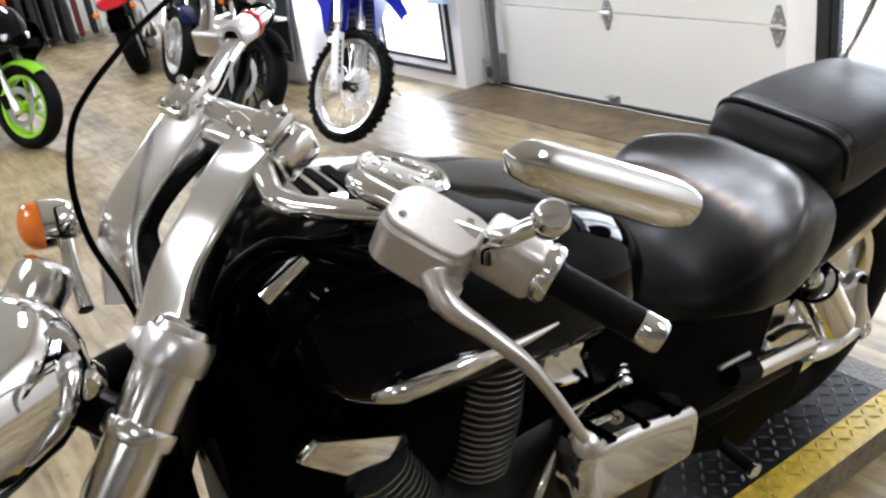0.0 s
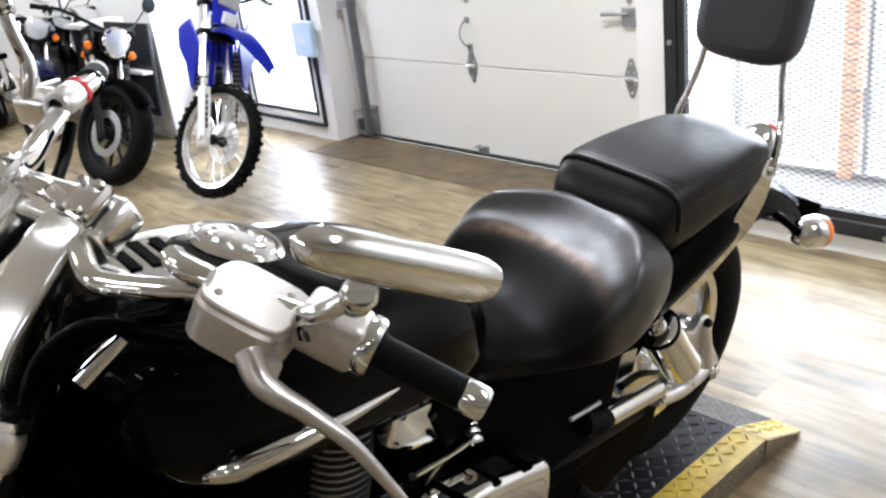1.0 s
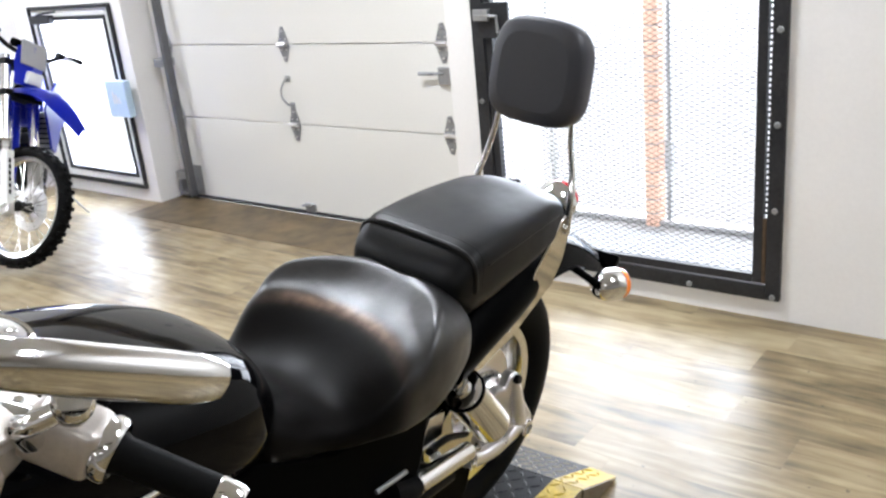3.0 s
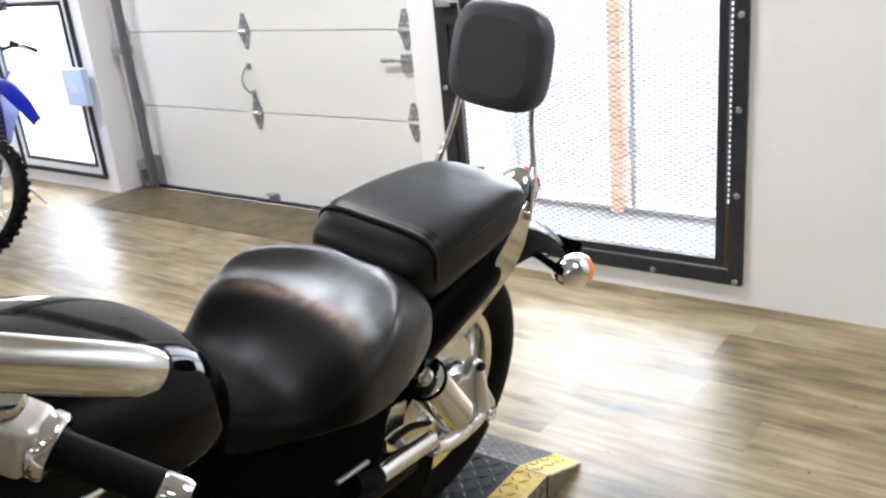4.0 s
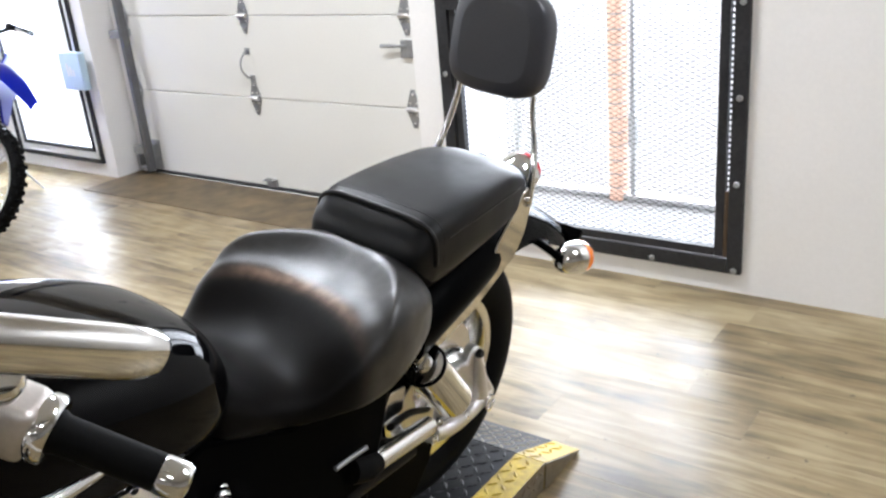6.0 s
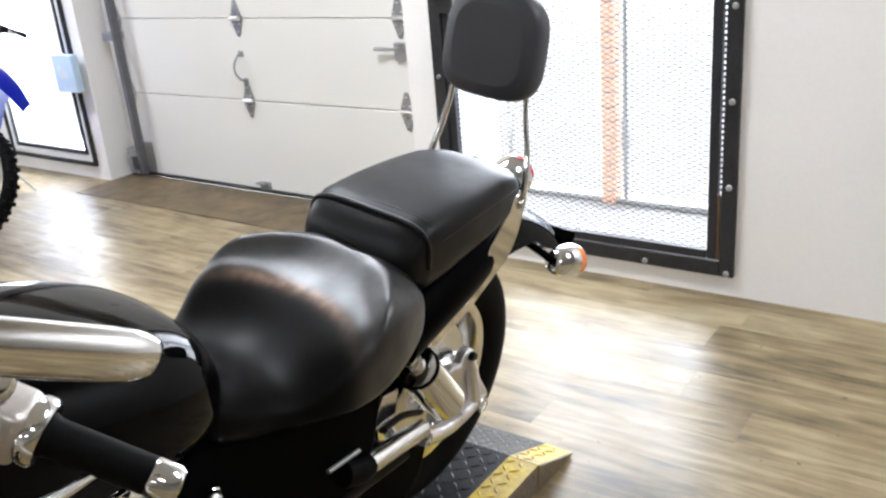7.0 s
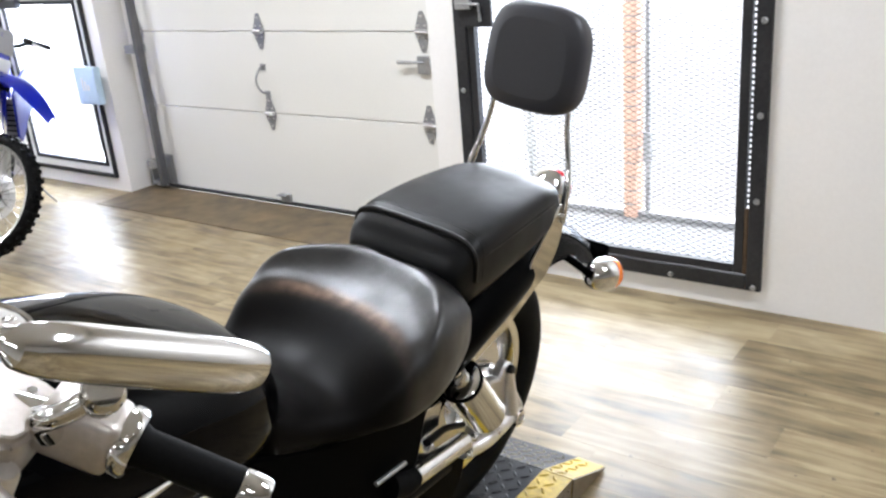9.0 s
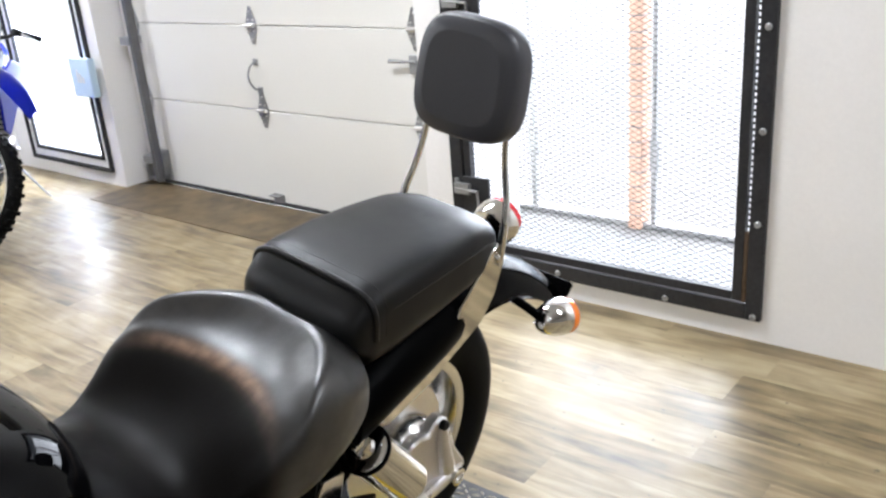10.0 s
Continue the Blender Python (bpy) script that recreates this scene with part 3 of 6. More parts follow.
thing("doormat", mt, MATCOL, "thin worn brown mat lying before the garage door", "mat")


# tread plate platform under the cruiser
PH = 0.09


def prism(profile, a, b, axis="y"):
    """A closed (across, up) profile carried from a to b along y."""
    bm = bmesh.new()
    rows = [[bm.verts.new((x, y, z)) for x, z in profile] for y in (a, b)]
    n = len(profile)
    for k in range(n):
        bm.faces.new((rows[0][k], rows[0][(k + 1) % n], rows[1][(k + 1) % n], rows[1][k]))
    bm.faces.new(rows[0][::-1]), bm.faces.new(rows[1])
    return bm


def tread_platform():
    xl, xi, xo, yb, yc, ye = -1.68, -1.03, -0.94, 2.84, 2.635, -0.2
    zo = PH - 0.001
    root = empty("tread_platform", pose(0, 0, 0), "low black diamond-plate platform with worn yellow edges", "platform")
    seams = [yc, 2.1, 1.55, 1.0, 0.4, ye]
    for a, b in zip(seams, seams[1:]):
        s = part("deck_section", prism([(xl, 0), (xo - 0.03, 0), (xi, PH - 0.001), (xi, PH), (xl, PH)], b + 0.002, a - 0.002), TREAD_BLACK, root)
        part("yellow_edge", prism([(xi, PH - 0.012), (xi, PH), (xo, zo), (xo - 0.012, zo - 0.003)], b + 0.002, a - 0.002), TREAD_YELLOW, s, "yellow painted tread edge")
        part("side_face", prism([(xo - 0.004, zo - 0.001), (xo, zo - 0.001), (xo - 0.008, 0), (xo - 0.014, 0)], b + 0.002, a - 0.002), TREAD_STEEL, s, "worn bare steel side")
    w = bmesh.new()
    for x in (xl, xi):
        for y, z in ((yc, 0), (yb, 0), (yb, 0.008), (yc, PH)):
            w.verts.new((x, y, z))
    w.verts.ensure_lookup_table()
    v = w.verts
    for f in ((0, 1, 2, 3), (7, 6, 5, 4), (3, 2, 6, 7), (2, 1, 5, 6), (0, 4, 5, 1), (0, 3, 7, 4)):
        w.faces.new([v[i] for i in f])
    rp = part("end_ramp", w, TREAD_BLACK, root, "black tread end ramp")
    w = bmesh.new()
    vs = [w.verts.new(p) for p in ((xi, yc, PH), (xo, yc, zo), (xo, yb - 0.01, 0.012), (xi, yb, 0.008), (xo - 0.008, yc, 0), (xo - 0.008, yb - 0.01, 0), (xi, yc, 0), (xi, yb, 0))]
    for f in ((0, 1, 2, 3), (1, 4, 5, 2), (3, 2, 5, 7), (0, 6, 4, 1), (6, 7, 5, 4), (0, 3, 7, 6)):
        w.faces.new([vs[i] for i in f])
    part("yellow_edge", w, TREAD_YELLOW, rp, "yellow painted tread edge")
    w = bmesh.new()
    vs = [w.verts.new(p) for x in (xo + 0.001, xo + 0.004) for p in ((x, yc, zo - 0.002), (x, yb - 0.012, 0.011), (x - 0.008, yb - 0.012, 0), (x - 0.008, yc, 0))]
    for f in ((0, 1, 2, 3), (7, 6, 5, 4), (0, 4, 5, 1), (1, 5, 6, 2), (2, 6, 7, 3), (3, 7, 4, 0)):
        w.faces.new([vs[i] for i in f])
    part("side_face", w, TREAD_STEEL, rp, "worn bare steel side")
    groups = {"black": ([], []), "yellow": ([], []), "steel": ([], [])}

    def lug(key, o, ax, ay, az):
        vs, fs = groups[key]
        i = len(vs)
        L_, W_, H_ = 0.0165, 0.0046, 0.0034
        for a, b in ((-L_, 0), (0, -W_), (L_, 0), (0, W_)):
            vs.append(o + ax * a + ay * b)
        vs.append(o - ax * L_ * 0.4 + az * H_)
        vs.append(o + ax * L_ * 0.4 + az * H_)
        fs.extend(((i, i + 1, i + 4), (i + 1, i + 5, i + 4), (i + 1, i + 2, i + 5), (i + 2, i + 3, i + 5), (i + 3, i + 4, i + 5), (i + 3, i, i + 4)))

    p = 0.032
    r2 = math.sqrt(0.5)

    def field(key, origin, ex, ey, nx, ny, keep=None):
        ex, ey = Vector(ex).normalized(), Vector(ey).normalized()
        n = ex.cross(ey)
        for i in range(nx):
            for j in range(ny):
                o = Vector(origin) + ex * (i + 0.5) * p + ey * (j + 0.5) * p
                if keep and not keep(o):
                    continue
                g = 1 if (i + j) % 2 else -1
                lug(key, o + n * 0.0004, ex * r2 + ey * r2 * g, ey * r2 - ex * r2 * g, n)

    field("black", (xl, 0.9, PH), (1, 0, 0), (0, 1, 0), 20, int((yc - 0.9) / p))
    field("steel", (xl, yc, PH), (1, 0, 0), (0, yb - yc, 0.008 - PH), 20, 6)
    field("yellow", (xi, 0.9, PH), (xo - xi, 0, zo - PH), (0, 1, 0), 2, int((yc - 0.9) / p))
    field("yellow", (xi, yc, PH), (xo - xi, 0, zo - PH), (0, yb - yc, -0.08), 2, 6, lambda o: o.x < xo - 0.004)
    field("steel", (xo, 0.9, zo - 0.008), (-0.1, 0, -1), (0, 1, 0), 2, int((yc - 0.9) / p))
    for key, m in (("black", mat("tread_lugs", (0.04, 0.04, 0.045), 0.36, 0.4, grain=60, vary=0.3, bump=0.0)), ("yellow", TREAD_YELLOW), ("steel", TREAD_STEEL)):
        me = bpy.data.meshes.new("tread_pattern")
        me.from_pydata([tuple(q) for q in groups[key][0]], [], groups[key][1])
        me.materials.append(m)
        o = new("tread_pattern", me)
        o.parent = root
        tagged(o, key + " raised tread pattern", kind="stuff")


tread_platform()

# ---- the cruiser: u ahead, v to its left, w up ----
LEAN_L, YAW, DIVE = radians(9.65), radians(-0.9), radians(0.9)
CRUISER_M = Matrix.Translation((-1.147, 2.501, 0.059)) @ Matrix.Rotation(YAW - math.pi / 2, 4, "Z") @ Matrix.Rotation(DIVE, 4, "Y") @ Matrix.Rotation(-LEAN_L, 4, "X")


def xf(bm, m):
    bmesh.ops.transform(bm, matrix=m, verts=bm.verts)
    return bm


def tyre_bm(c, axis, R, r, width, n=56, power=2.4):
    """A tyre: outer radius R, rim radius r."""
    prof = []
    h = (R - r)
    for k in range(22):
        q = math.radians(-158 + 316 * k / 21)
        a = math.copysign(abs(math.sin(q)) ** (2 / power), math.sin(q)) * width / 2
        rad = r + h * 0.5 + math.copysign(abs(math.cos(q)) ** (2 / power), math.cos(q)) * h * 0.5
        prof.append((rad, a))
    return ring_solid(bmesh.new(), prof, c, axis, n)


def rim_bm(c, axis, r, width, depth=0.03, n=48):
    w = width / 2
    prof = [(r + 0.006, -w), (r + 0.006, -w + 0.008), (r - 0.012, -w + 0.014), (r - depth * 0.8, -w * 0.4), (r - depth * 0.8, w * 0.4), (r - 0.012, w - 0.014), (r + 0.006, w - 0.008), (r + 0.006, w), (r - 0.016, w - 0.004), (r - depth, w * 0.5), (r - depth, -w * 0.5), (r - 0.016, -w + 0.004)]
    return ring_solid(bmesh.new(), prof, c, axis, n)


def cast_spoke(c, axis, ang, r0, r1, w0, w1, t):
    """A tapered cast spoke in the wheel's plane."""
    c, t_ = Vector(c), Vector(axis).normalized()
    a = Vector((0, 0, 1)) - t_ * t_.z
    a.normalize()
    b = t_.cross(a)
    d = a * math.cos(ang) + b * math.sin(ang)
    s = t_.cross(d)
    bm = bmesh.new()
    rings = []
    for rr, ww, tt in ((r0, w0, t), ((r0 + r1) / 2, (w0 + w1) * 0.45, t * 0.8), (r1, w1, t * 0.7)):
        rings.append([bm.verts.new(c + d * rr + s * x * ww + t_ * y * tt) for x, y in ((-1, -0.5), (-0.7, -1), (0.7, -1), (1, -0.5), (1, 0.5), (0.7, 1), (-0.7, 1), (-1, 0.5))])
    for x, y in zip(rings, rings[1:]):
        for k in range(8):
            bm.faces.new((x[k], x[(k + 1) % 8], y[(k + 1) % 8], y[k]))
    bm.faces.new(rings[0][::-1]), bm.faces.new(rings[-1])
    return bm


def disc_bm(c, axis, r0, r1, t=0.004, n=40):
    return ring_solid(bmesh.new(), [(r0, -t / 2), (r1, -t / 2), (r1, t / 2), (r0, t / 2)], c, axis, n)


def cruiser():
    R = empty("cruiser_motorcycle", CRUISER_M, "black cruiser motorcycle with chrome trim, leaning on its side stand", "motorcycle")

    # rear wheel
    rc, ax = (0.108, -0.05, 0.39), (0, 1, 0)
    wh = part("rear_wheel", rim_bm(rc, ax, 0.212, 0.12, 0.03), POLISHED, R, "polished cast rear wheel")
    part("tyre", tyre_bm(rc, ax, 0.34, 0.212, 0.16), RUBBER, wh, "worn black tyre")
    for k in range(5):
        part("spoke", cast_spoke(rc, ax, 2 * math.pi * (k + 0.3) / 5, 0.04, 0.19, 0.034, 0.024, 0.02), POLISHED, wh)
    part("hub", lathed([(0, -0.07), (0.045, -0.07), (0.055, -0.05), (0.055, 0.05), (0.045, 0.07), (0, 0.07)], rc, ax, 28), POLISHED, wh)
    part("brake_disc", disc_bm((rc[0], -0.01, rc[2]), ax, 0.09, 0.15), SATIN, wh)

    # front end turned to the left
    fixed = set(R.children)
    d = radians(20)
    F = Matrix.Translation((1.589, -0.028, 1.061)) @ Matrix.Rotation(d, 4, "Z") @ Matrix.Rotation(radians(-42), 4, "Y")
    fa = (0.0, 0, -1.0)
    fwm = F @ Matrix.Translation(fa)
    fc = fwm.translation
    fax = (F.to_3x3() @ Vector((0, 1, 0)))
    fw = part("front_wheel", rim_bm(fc, fax, 0.24, 0.1, 0.03), POLISHED, R, "polished cast front wheel")
    part("tyre", tyre_bm(fc, fax, 0.345, 0.24, 0.135), RUBBER, fw, "black tyre")
    for k in range(5):
        part("spoke", cast_spoke(fc, fax, 2 * math.pi * k / 5, 0.04, 0.215, 0.026, 0.02, 0.016), POLISHED, fw)
    for s in (-1, 1):
        part("brake_disc", disc_bm(Vector(fc) + fax * 0.075 * s, fax, 0.09, 0.155), SATIN, fw)
    part("hub", lathed([(0, -0.1), (0.03, -0.1), (0.045, -0.06), (0.045, 0.06), (0.03, 0.1), (0, 0.1)], fc, fax, 24), POLISHED, fw)
    for s in (-1, 1):
        y = 0.122 * s
        fk = part("fork_leg", xf(lathed([(0.0, 0.012), (0.024, 0.012), (0.033, 0.006), (0.038, -0.01), (0.0385, -0.05), (0.0375, -0.06), (0.036, -0.2), (0.034, -0.21)], (0, y, 0), (0, 0, 1), 28), F), POLISHED, R, "polished fork leg")
        part("fork_collar", xf(lathed([(0.03, -0.108), (0.042, -0.11), (0.044, -0.114), (0.044, -0.128), (0.042, -0.132), (0.03, -0.134)], (0, y, 0), (0, 0, 1), 28), F), POLISHED, fk)
        part("fork_tube", xf(lathed([(0.03, -0.25), (0.03, -0.68), (0.036, -0.69), (0.036, -1.03), (0.02, -1.05), (0, -1.05)], (0, y, 0), (0, 0, 1), 24), F), POLISHED, fk)
    part("lower_clamp", xf(boxed((-0.075, -0.1, -0.155), (0.0, 0.1, -0.105), 0.015), F), BLACK_METAL, R, "black lower fork clamp")
    tc = boxed((-0.04, 0.06, -0.045), (0.02, 0.1, -0.012), 0.012)
    for s in (1,):
        lathe(tc, [(0, -0.045), (0.04, -0.045), (0.043, -0.038), (0.043, -0.012), (0.04, -0.004), (0, -0.004)], (0, 0.122 * s, 0), (0, 0, 1), 28)
    part("top_clamp", xf(tc, F), SATIN_BRIGHT, R, "polished top fork clamp")
    part("head_tube", tubed([(1.46, -0.02, 1.06), (1.58, 0, 0.8)], 0.04, 16, 1), BLACK_METAL, R)
    ff = bmesh.new()
    rings = []
    for k in range(24):
        q = radians(-40 + 150 * k / 23)
        ring = []
        for j in range(13):
            p = radians(-84 + 168 * j / 12)
            rr = 0.345 + 0.03 + 0.045 * (math.cos(p) - 1)
            ring.append(ff.verts.new(fwm @ Vector((-math.sin(q) * rr, math.sin(p) * 0.085, math.cos(q) * rr))))
        rings.append(ring)
    for x, y in zip(rings, rings[1:]):
        for k in range(12):
            ff.faces.new((x[k], x[k + 1], y[k + 1], y[k]))
    bmesh.ops.solidify(ff, geom=ff.faces[:], thickness=0.004)
    part("front_fender", ff, BLACK_PAINT, R, "glossy black front fender")

    # handlebar risers: two polished arms joined by a clamp
    for pts in ([(1.375, -0.02, 1.194), (1.408, -0.022, 1.176), (1.455, -0.022, 1.126), (1.5, -0.01, 1.076), (1.535, 0.02, 1.02)], [(1.386, -0.16, 1.207), (1.443, -0.165, 1.158), (1.494, -0.165, 1.106), (1.518, -0.16, 1.062), (1.525, -0.13, 0.985)]):
        arm = bmesh.new()
        path = smooth_path(pts, 8)
        prev = None
        for k, p in enumerate(path):
            t = (path[min(k + 1, len(path) - 1)] - path[max(k - 1, 0)]).normalized()
            side = Vector((-math.sin(d), math.cos(d), 0))
            side = (side - t * side.dot(t)).normalized()
            nor = t.cross(side)
            q = k / (len(path) - 1)
            hw, ht = 0.042 - 0.006 * math.sin(math.pi * q), 0.036 - 0.015 * math.sin(math.pi * q)
            ring = [arm.verts.new(p + side * hw * math.copysign(abs(math.cos(a)) ** 0.28, math.cos(a)) + nor * ht * math.copysign(abs(math.sin(a)) ** 0.28, math.sin(a))) for a in (2 * math.pi * m_ / 24 for m_ in range(24))]
            if prev:
                for m_ in range(24):
                    arm.faces.new((prev[m_], prev[(m_ + 1) % 24], ring[(m_ + 1) % 24], ring[m_]))
            else:
                arm.faces.new(ring[::-1])
            prev = ring
        arm.faces.new(prev)
        part("riser_arm", arm, POLISHED, R, "satin polished handlebar riser")
    cm = pose(1.373, -0.095, 1.203, 0, 28, 16)
    part("bar_clamp", boxed((-0.034, -0.115, -0.034), (0.034, 0.115, 0.018), 0.014, cm, 3), POLISHED, R, "satin polished handlebar clamp")
    for y in (-0.085, 0.075):
        cp = boxed((-0.03, -0.024, 0.019), (0.03, 0.024, 0.042), 0.009, cm)
        xf(cp, cm @ Matrix.Translation((0, y, 0)) @ cm.inverted())
        for dx in (-0.02, 0.02):
            for dy in (-0.013, 0.013):
                bolt(cp, cm @ Vector((dx, y + dy, 0.042)), cm.to_3x3() @ Vector((0, 0, 1)), 0.007, 0.007)
        part("clamp_cap", cp, CHROME, R, "chrome bolted clamp cap")

    # handlebar
    g0, g1 = Vector((1.26, 0.36, 1.17)), Vector((1.192, 0.475, 1.118))
    gd = (g1 - g0).normalized()
    part("handlebar", tubed([(1.372, -0.1, 1.215), (1.378, -0.03, 1.208), (1.4, 0.03, 1.19), (1.41, 0.09, 1.184), (1.38, 0.155, 1.19), (1.34, 0.215, 1.196), (1.305, 0.28, 1.192), tuple(g0), tuple(g1)], 0.0145, 16, 8), CHROME, R, "chrome handlebar")
    part("handlebar", tubed([(1.372, -0.1, 1.215), (1.384, -0.185, 1.215), (1.332, -0.26, 1.211), (1.265, -0.33, 1.23), (1.210, -0.370, 1.252), (1.165, -0.400, 1.257)], 0.0165, 16, 8), CHROME, R, "chrome handlebar")
    for a, dd in ((g0 + gd * 0.012, gd), (Vector((1.18, -0.39, 1.256)), Vector((-0.503, -0.856, -0.121)))):
        g = part("grip", lathed([(0.014, 0), (0.021, 0.001), (0.0225, 0.004), (0.0205, 0.008), (0.0185, 0.012), (0.0185, 0.104), (0.017, 0.106)], a, dd, 24), RUBBER, R, "black rubber grip")
        part("bar_end", lathed([(0.0, 0.105), (0.0178, 0.105), (0.019, 0.108), (0.019, 0.128), (0.0165, 0.133), (0.009, 0.135), (0, 0.135)], a, dd, 24), CHROME, g, "chrome bar end")
    # switch housing and clutch master cylinder
    side = gd.cross(Vector((0, 0, 1))).normalized()
    up = side.cross(gd).normalized()
    hm = Matrix(((gd.x, side.x, up.x, g0.x), (gd.y, side.y, up.y, g0.y), (gd.z, side.z, up.z, g0.z), (0, 0, 0, 1)))
    sw = part("switch_housing", xf(boxed((-0.068, -0.024, -0.03), (0.004, 0.03, 0.029), 0.011, None, 3), hm), CAST, R, "silver switch housing")
    part("collar", xf(lathed([(0.018, 0.0), (0.03, 0.0), (0.033, 0.004), (0.033, 0.014), (0.03, 0.018), (0.018, 0.018)], (0.0, 0, 0), (1, 0, 0), 24), hm), CHROME, sw)
    part("switch_button", xf(boxed((-0.055, -0.033, -0.024), (-0.03, -0.022, -0.008), 0.004), hm), BLACK_PLASTIC, sw)
    part("switch_button", xf(boxed((-0.05, -0.03, -0.047), (-0.005, 0.0, -0.031), 0.005), hm), SATIN, sw)
    res = [(-0.172, 0.0), (-0.17, 0.036), (-0.155, 0.055), (-0.12, 0.058), (-0.08, 0.056), (-0.067, 0.042), (-0.064, 0.0), (-0.07, -0.03), (-0.11, -0.036), (-0.158, -0.032)]
    res = [(p.x, p.y) for p in smooth_path([(x, y, 0) for x, y in res + res[:1]], 3)][:-1]
    rs = part("clutch_reservoir", xf(slab(res, 0.05, None, 0.004, 1), hm @ Matrix.Translation((0, 0, -0.058))), CAST, R, "silver clutch fluid reservoir")
    part("reservoir_lid", xf(slab([(-0.119 + (x + 0.119) * 0.95, 0.013 + (y - 0.013) * 0.95) for x, y in res], 0.009, None, 0.002, 1), hm @ Matrix.Translation((0, 0, -0.0085))), CAST, rs)
    for dx, dy in ((-0.148, 0.037), (-0.088, -0.013)):
        part("lid_screw", xf(bolt(bmesh.new(), (dx, dy, 0.0), (0, 0, 1), 0.005, 0.003), hm), CHROME, rs)
    part("banjo_fitting", xf(tubed([(-0.165, 0.02, -0.003), (-0.2, 0.018, -0.006), (-0.215, 0.005, -0.012)], 0.014, 12, 4), hm), CHROME, rs)
    lv = part("clutch_lever", tubed([(1.38, 0.335, 1.196), (1.382, 0.362, 1.175), (1.358, 0.395, 1.149), (1.333, 0.428, 1.119), (1.307, 0.455, 1.07), (1.29, 0.47, 1.033)], [0.019, 0.017, 0.013, 0.0105, 0.0085, 0.0085], 14, 8, 0.75), CAST, R, "polished curved clutch lever")
    part("lever_ball", ball(bmesh.new(), (1.286, 0.471, 1.022), 0.0145), CAST, lv)
    part("lever_pivot", xf(lathed([(0, -0.03), (0.013, -0.03), (0.014, -0.025), (0.014, 0.0), (0.012, 0.004), (0, 0.004)], (-0.07, 0.06, -0.03), (0, 0, 1), 18), hm), SATIN, lv)
    # right brake master cylinder
    bc = part("brake_reservoir", boxed((-0.028, -0.028, -0.022), (0.026, 0.028, 0.022), 0.008, pose(1.262, -0.385, 1.236, 0, 12, 30), 3), SATIN, R, "silver brake fluid reservoir")
    part("switch_housing", lathed([(0.012, -0.05), (0.019, -0.048), (0.022, -0.04), (0.022, 0.0), (0.02, 0.004), (0.012, 0.005)], (1.215, -0.367, 1.251), (-0.829, -0.552, 0.092), 20), SATIN, bc, "silver switch housing")
    part("stop_switch", lathed([(0.014, -0.004), (0.022, -0.003), (0.023, 0.0), (0.023, 0.006), (0.022, 0.009), (0.014, 0.01)], (1.210, -0.370, 1.252), (-0.829, -0.552, 0.092), 24), RED_LENS, bc, "red stop switch")
    part("brake_lever", tubed([(1.275, -0.42, 1.236), (1.24, -0.46, 1.238), (1.19, -0.48, 1.24)], [0.009, 0.008, 0.006], 12, 6), SATIN, bc)

    # mirrors
    def mirror(c, along, upv, stem):
        along, upv = Vector(along).normalized(), Vector(upv).normalized()
        back = along.cross(upv).normalized()
        upv = back.cross(along)
        m = Matrix(((along.x, back.x, upv.x, c[0]), (along.y, back.y, upv.y, c[1]), (along.z, back.z, upv.z, c[2]), (0, 0, 0, 1)))
        bm = bmesh.new()
        xs = np.linspace(-1, 1, 22)
        rings = []
        for x in xs:
            e = (1 - abs(x) ** 5.5) ** (1 / 2.6)
            h = 0.0205 * e * (1.0 + 0.12 * x) + 0.0006
            dd = 0.022 * e + 0.0005
            ring = []
            for k in range(20):
                q = 2 * math.pi * k / 20
                c_, s_ = math.cos(q), math.sin(q)
                y = dd * math.copysign(abs(c_) ** 0.9, c_)
                if y < 0:
                    y *= 0.25
                ring.append(bm.verts.new(m @ Vector((x * 0.105, y, h * math.copysign(abs(s_) ** 0.85, s_)))))
            rings.append(ring)
        for x, y in zip(rings, rings[1:]):
            for k in range(20):
                bm.faces.new((x[k], x[(k + 1) % 20], y[(k + 1) % 20], y[k]))
        bm.faces.new(rings[0][::-1]), bm.faces.new(rings[-1])
        ob = part("mirror", bm, CHROME, R, "chrome teardrop mirror")
        part("mirror_stem", tubed(stem, [0.012, 0.011, 0.0095, 0.009], 12, 6), CHROME, ob)
        part("stem_joint", xf(lathed([(0, -0.016), (0.014, -0.016), (0.017, -0.01), (0.017, 0.012), (0.013, 0.018), (0, 0.018)], stem[-1], (0.3, 0.6, 0.6), 18), Matrix()), CHROME, ob)
        gl = bmesh.new()
        lathe(gl, [(0, -0.0085), (0.9, -0.0085), (1.0, -0.0075)], (0, 0, 0), (0, 1, 0), 32)
        xf(gl, m @ Matrix.Diagonal((0.088, 1, 0.015, 1)))
        part("mirror_glass", gl, CHROME, ob)
        return ob

    mirror((1.345, 0.51, 1.351), (-0.9, 0.16, -0.43), (-0.3, 0.35, 0.85), [(1.318, 0.345, 1.2), (1.345, 0.375, 1.24), (1.352, 0.41, 1.262), (1.332, 0.44, 1.285)])
    mirror((1.260, -0.475, 1.414), (-0.3, -0.9, -0.1), (0.25, 0.0, 0.95), [(1.277, -0.385, 1.249), (1.265, -0.395, 1.294), (1.275, -0.405, 1.344), (1.280, -0.415, 1.384)])

    # headlight and front signals
    hl = Matrix.Translation((1.74, 0.02, 1.035)) @ Matrix.Rotation(radians(20), 4, "Z") @ Matrix.Rotation(radians(4), 4, "Y") @ Matrix.Scale(0.86, 4)
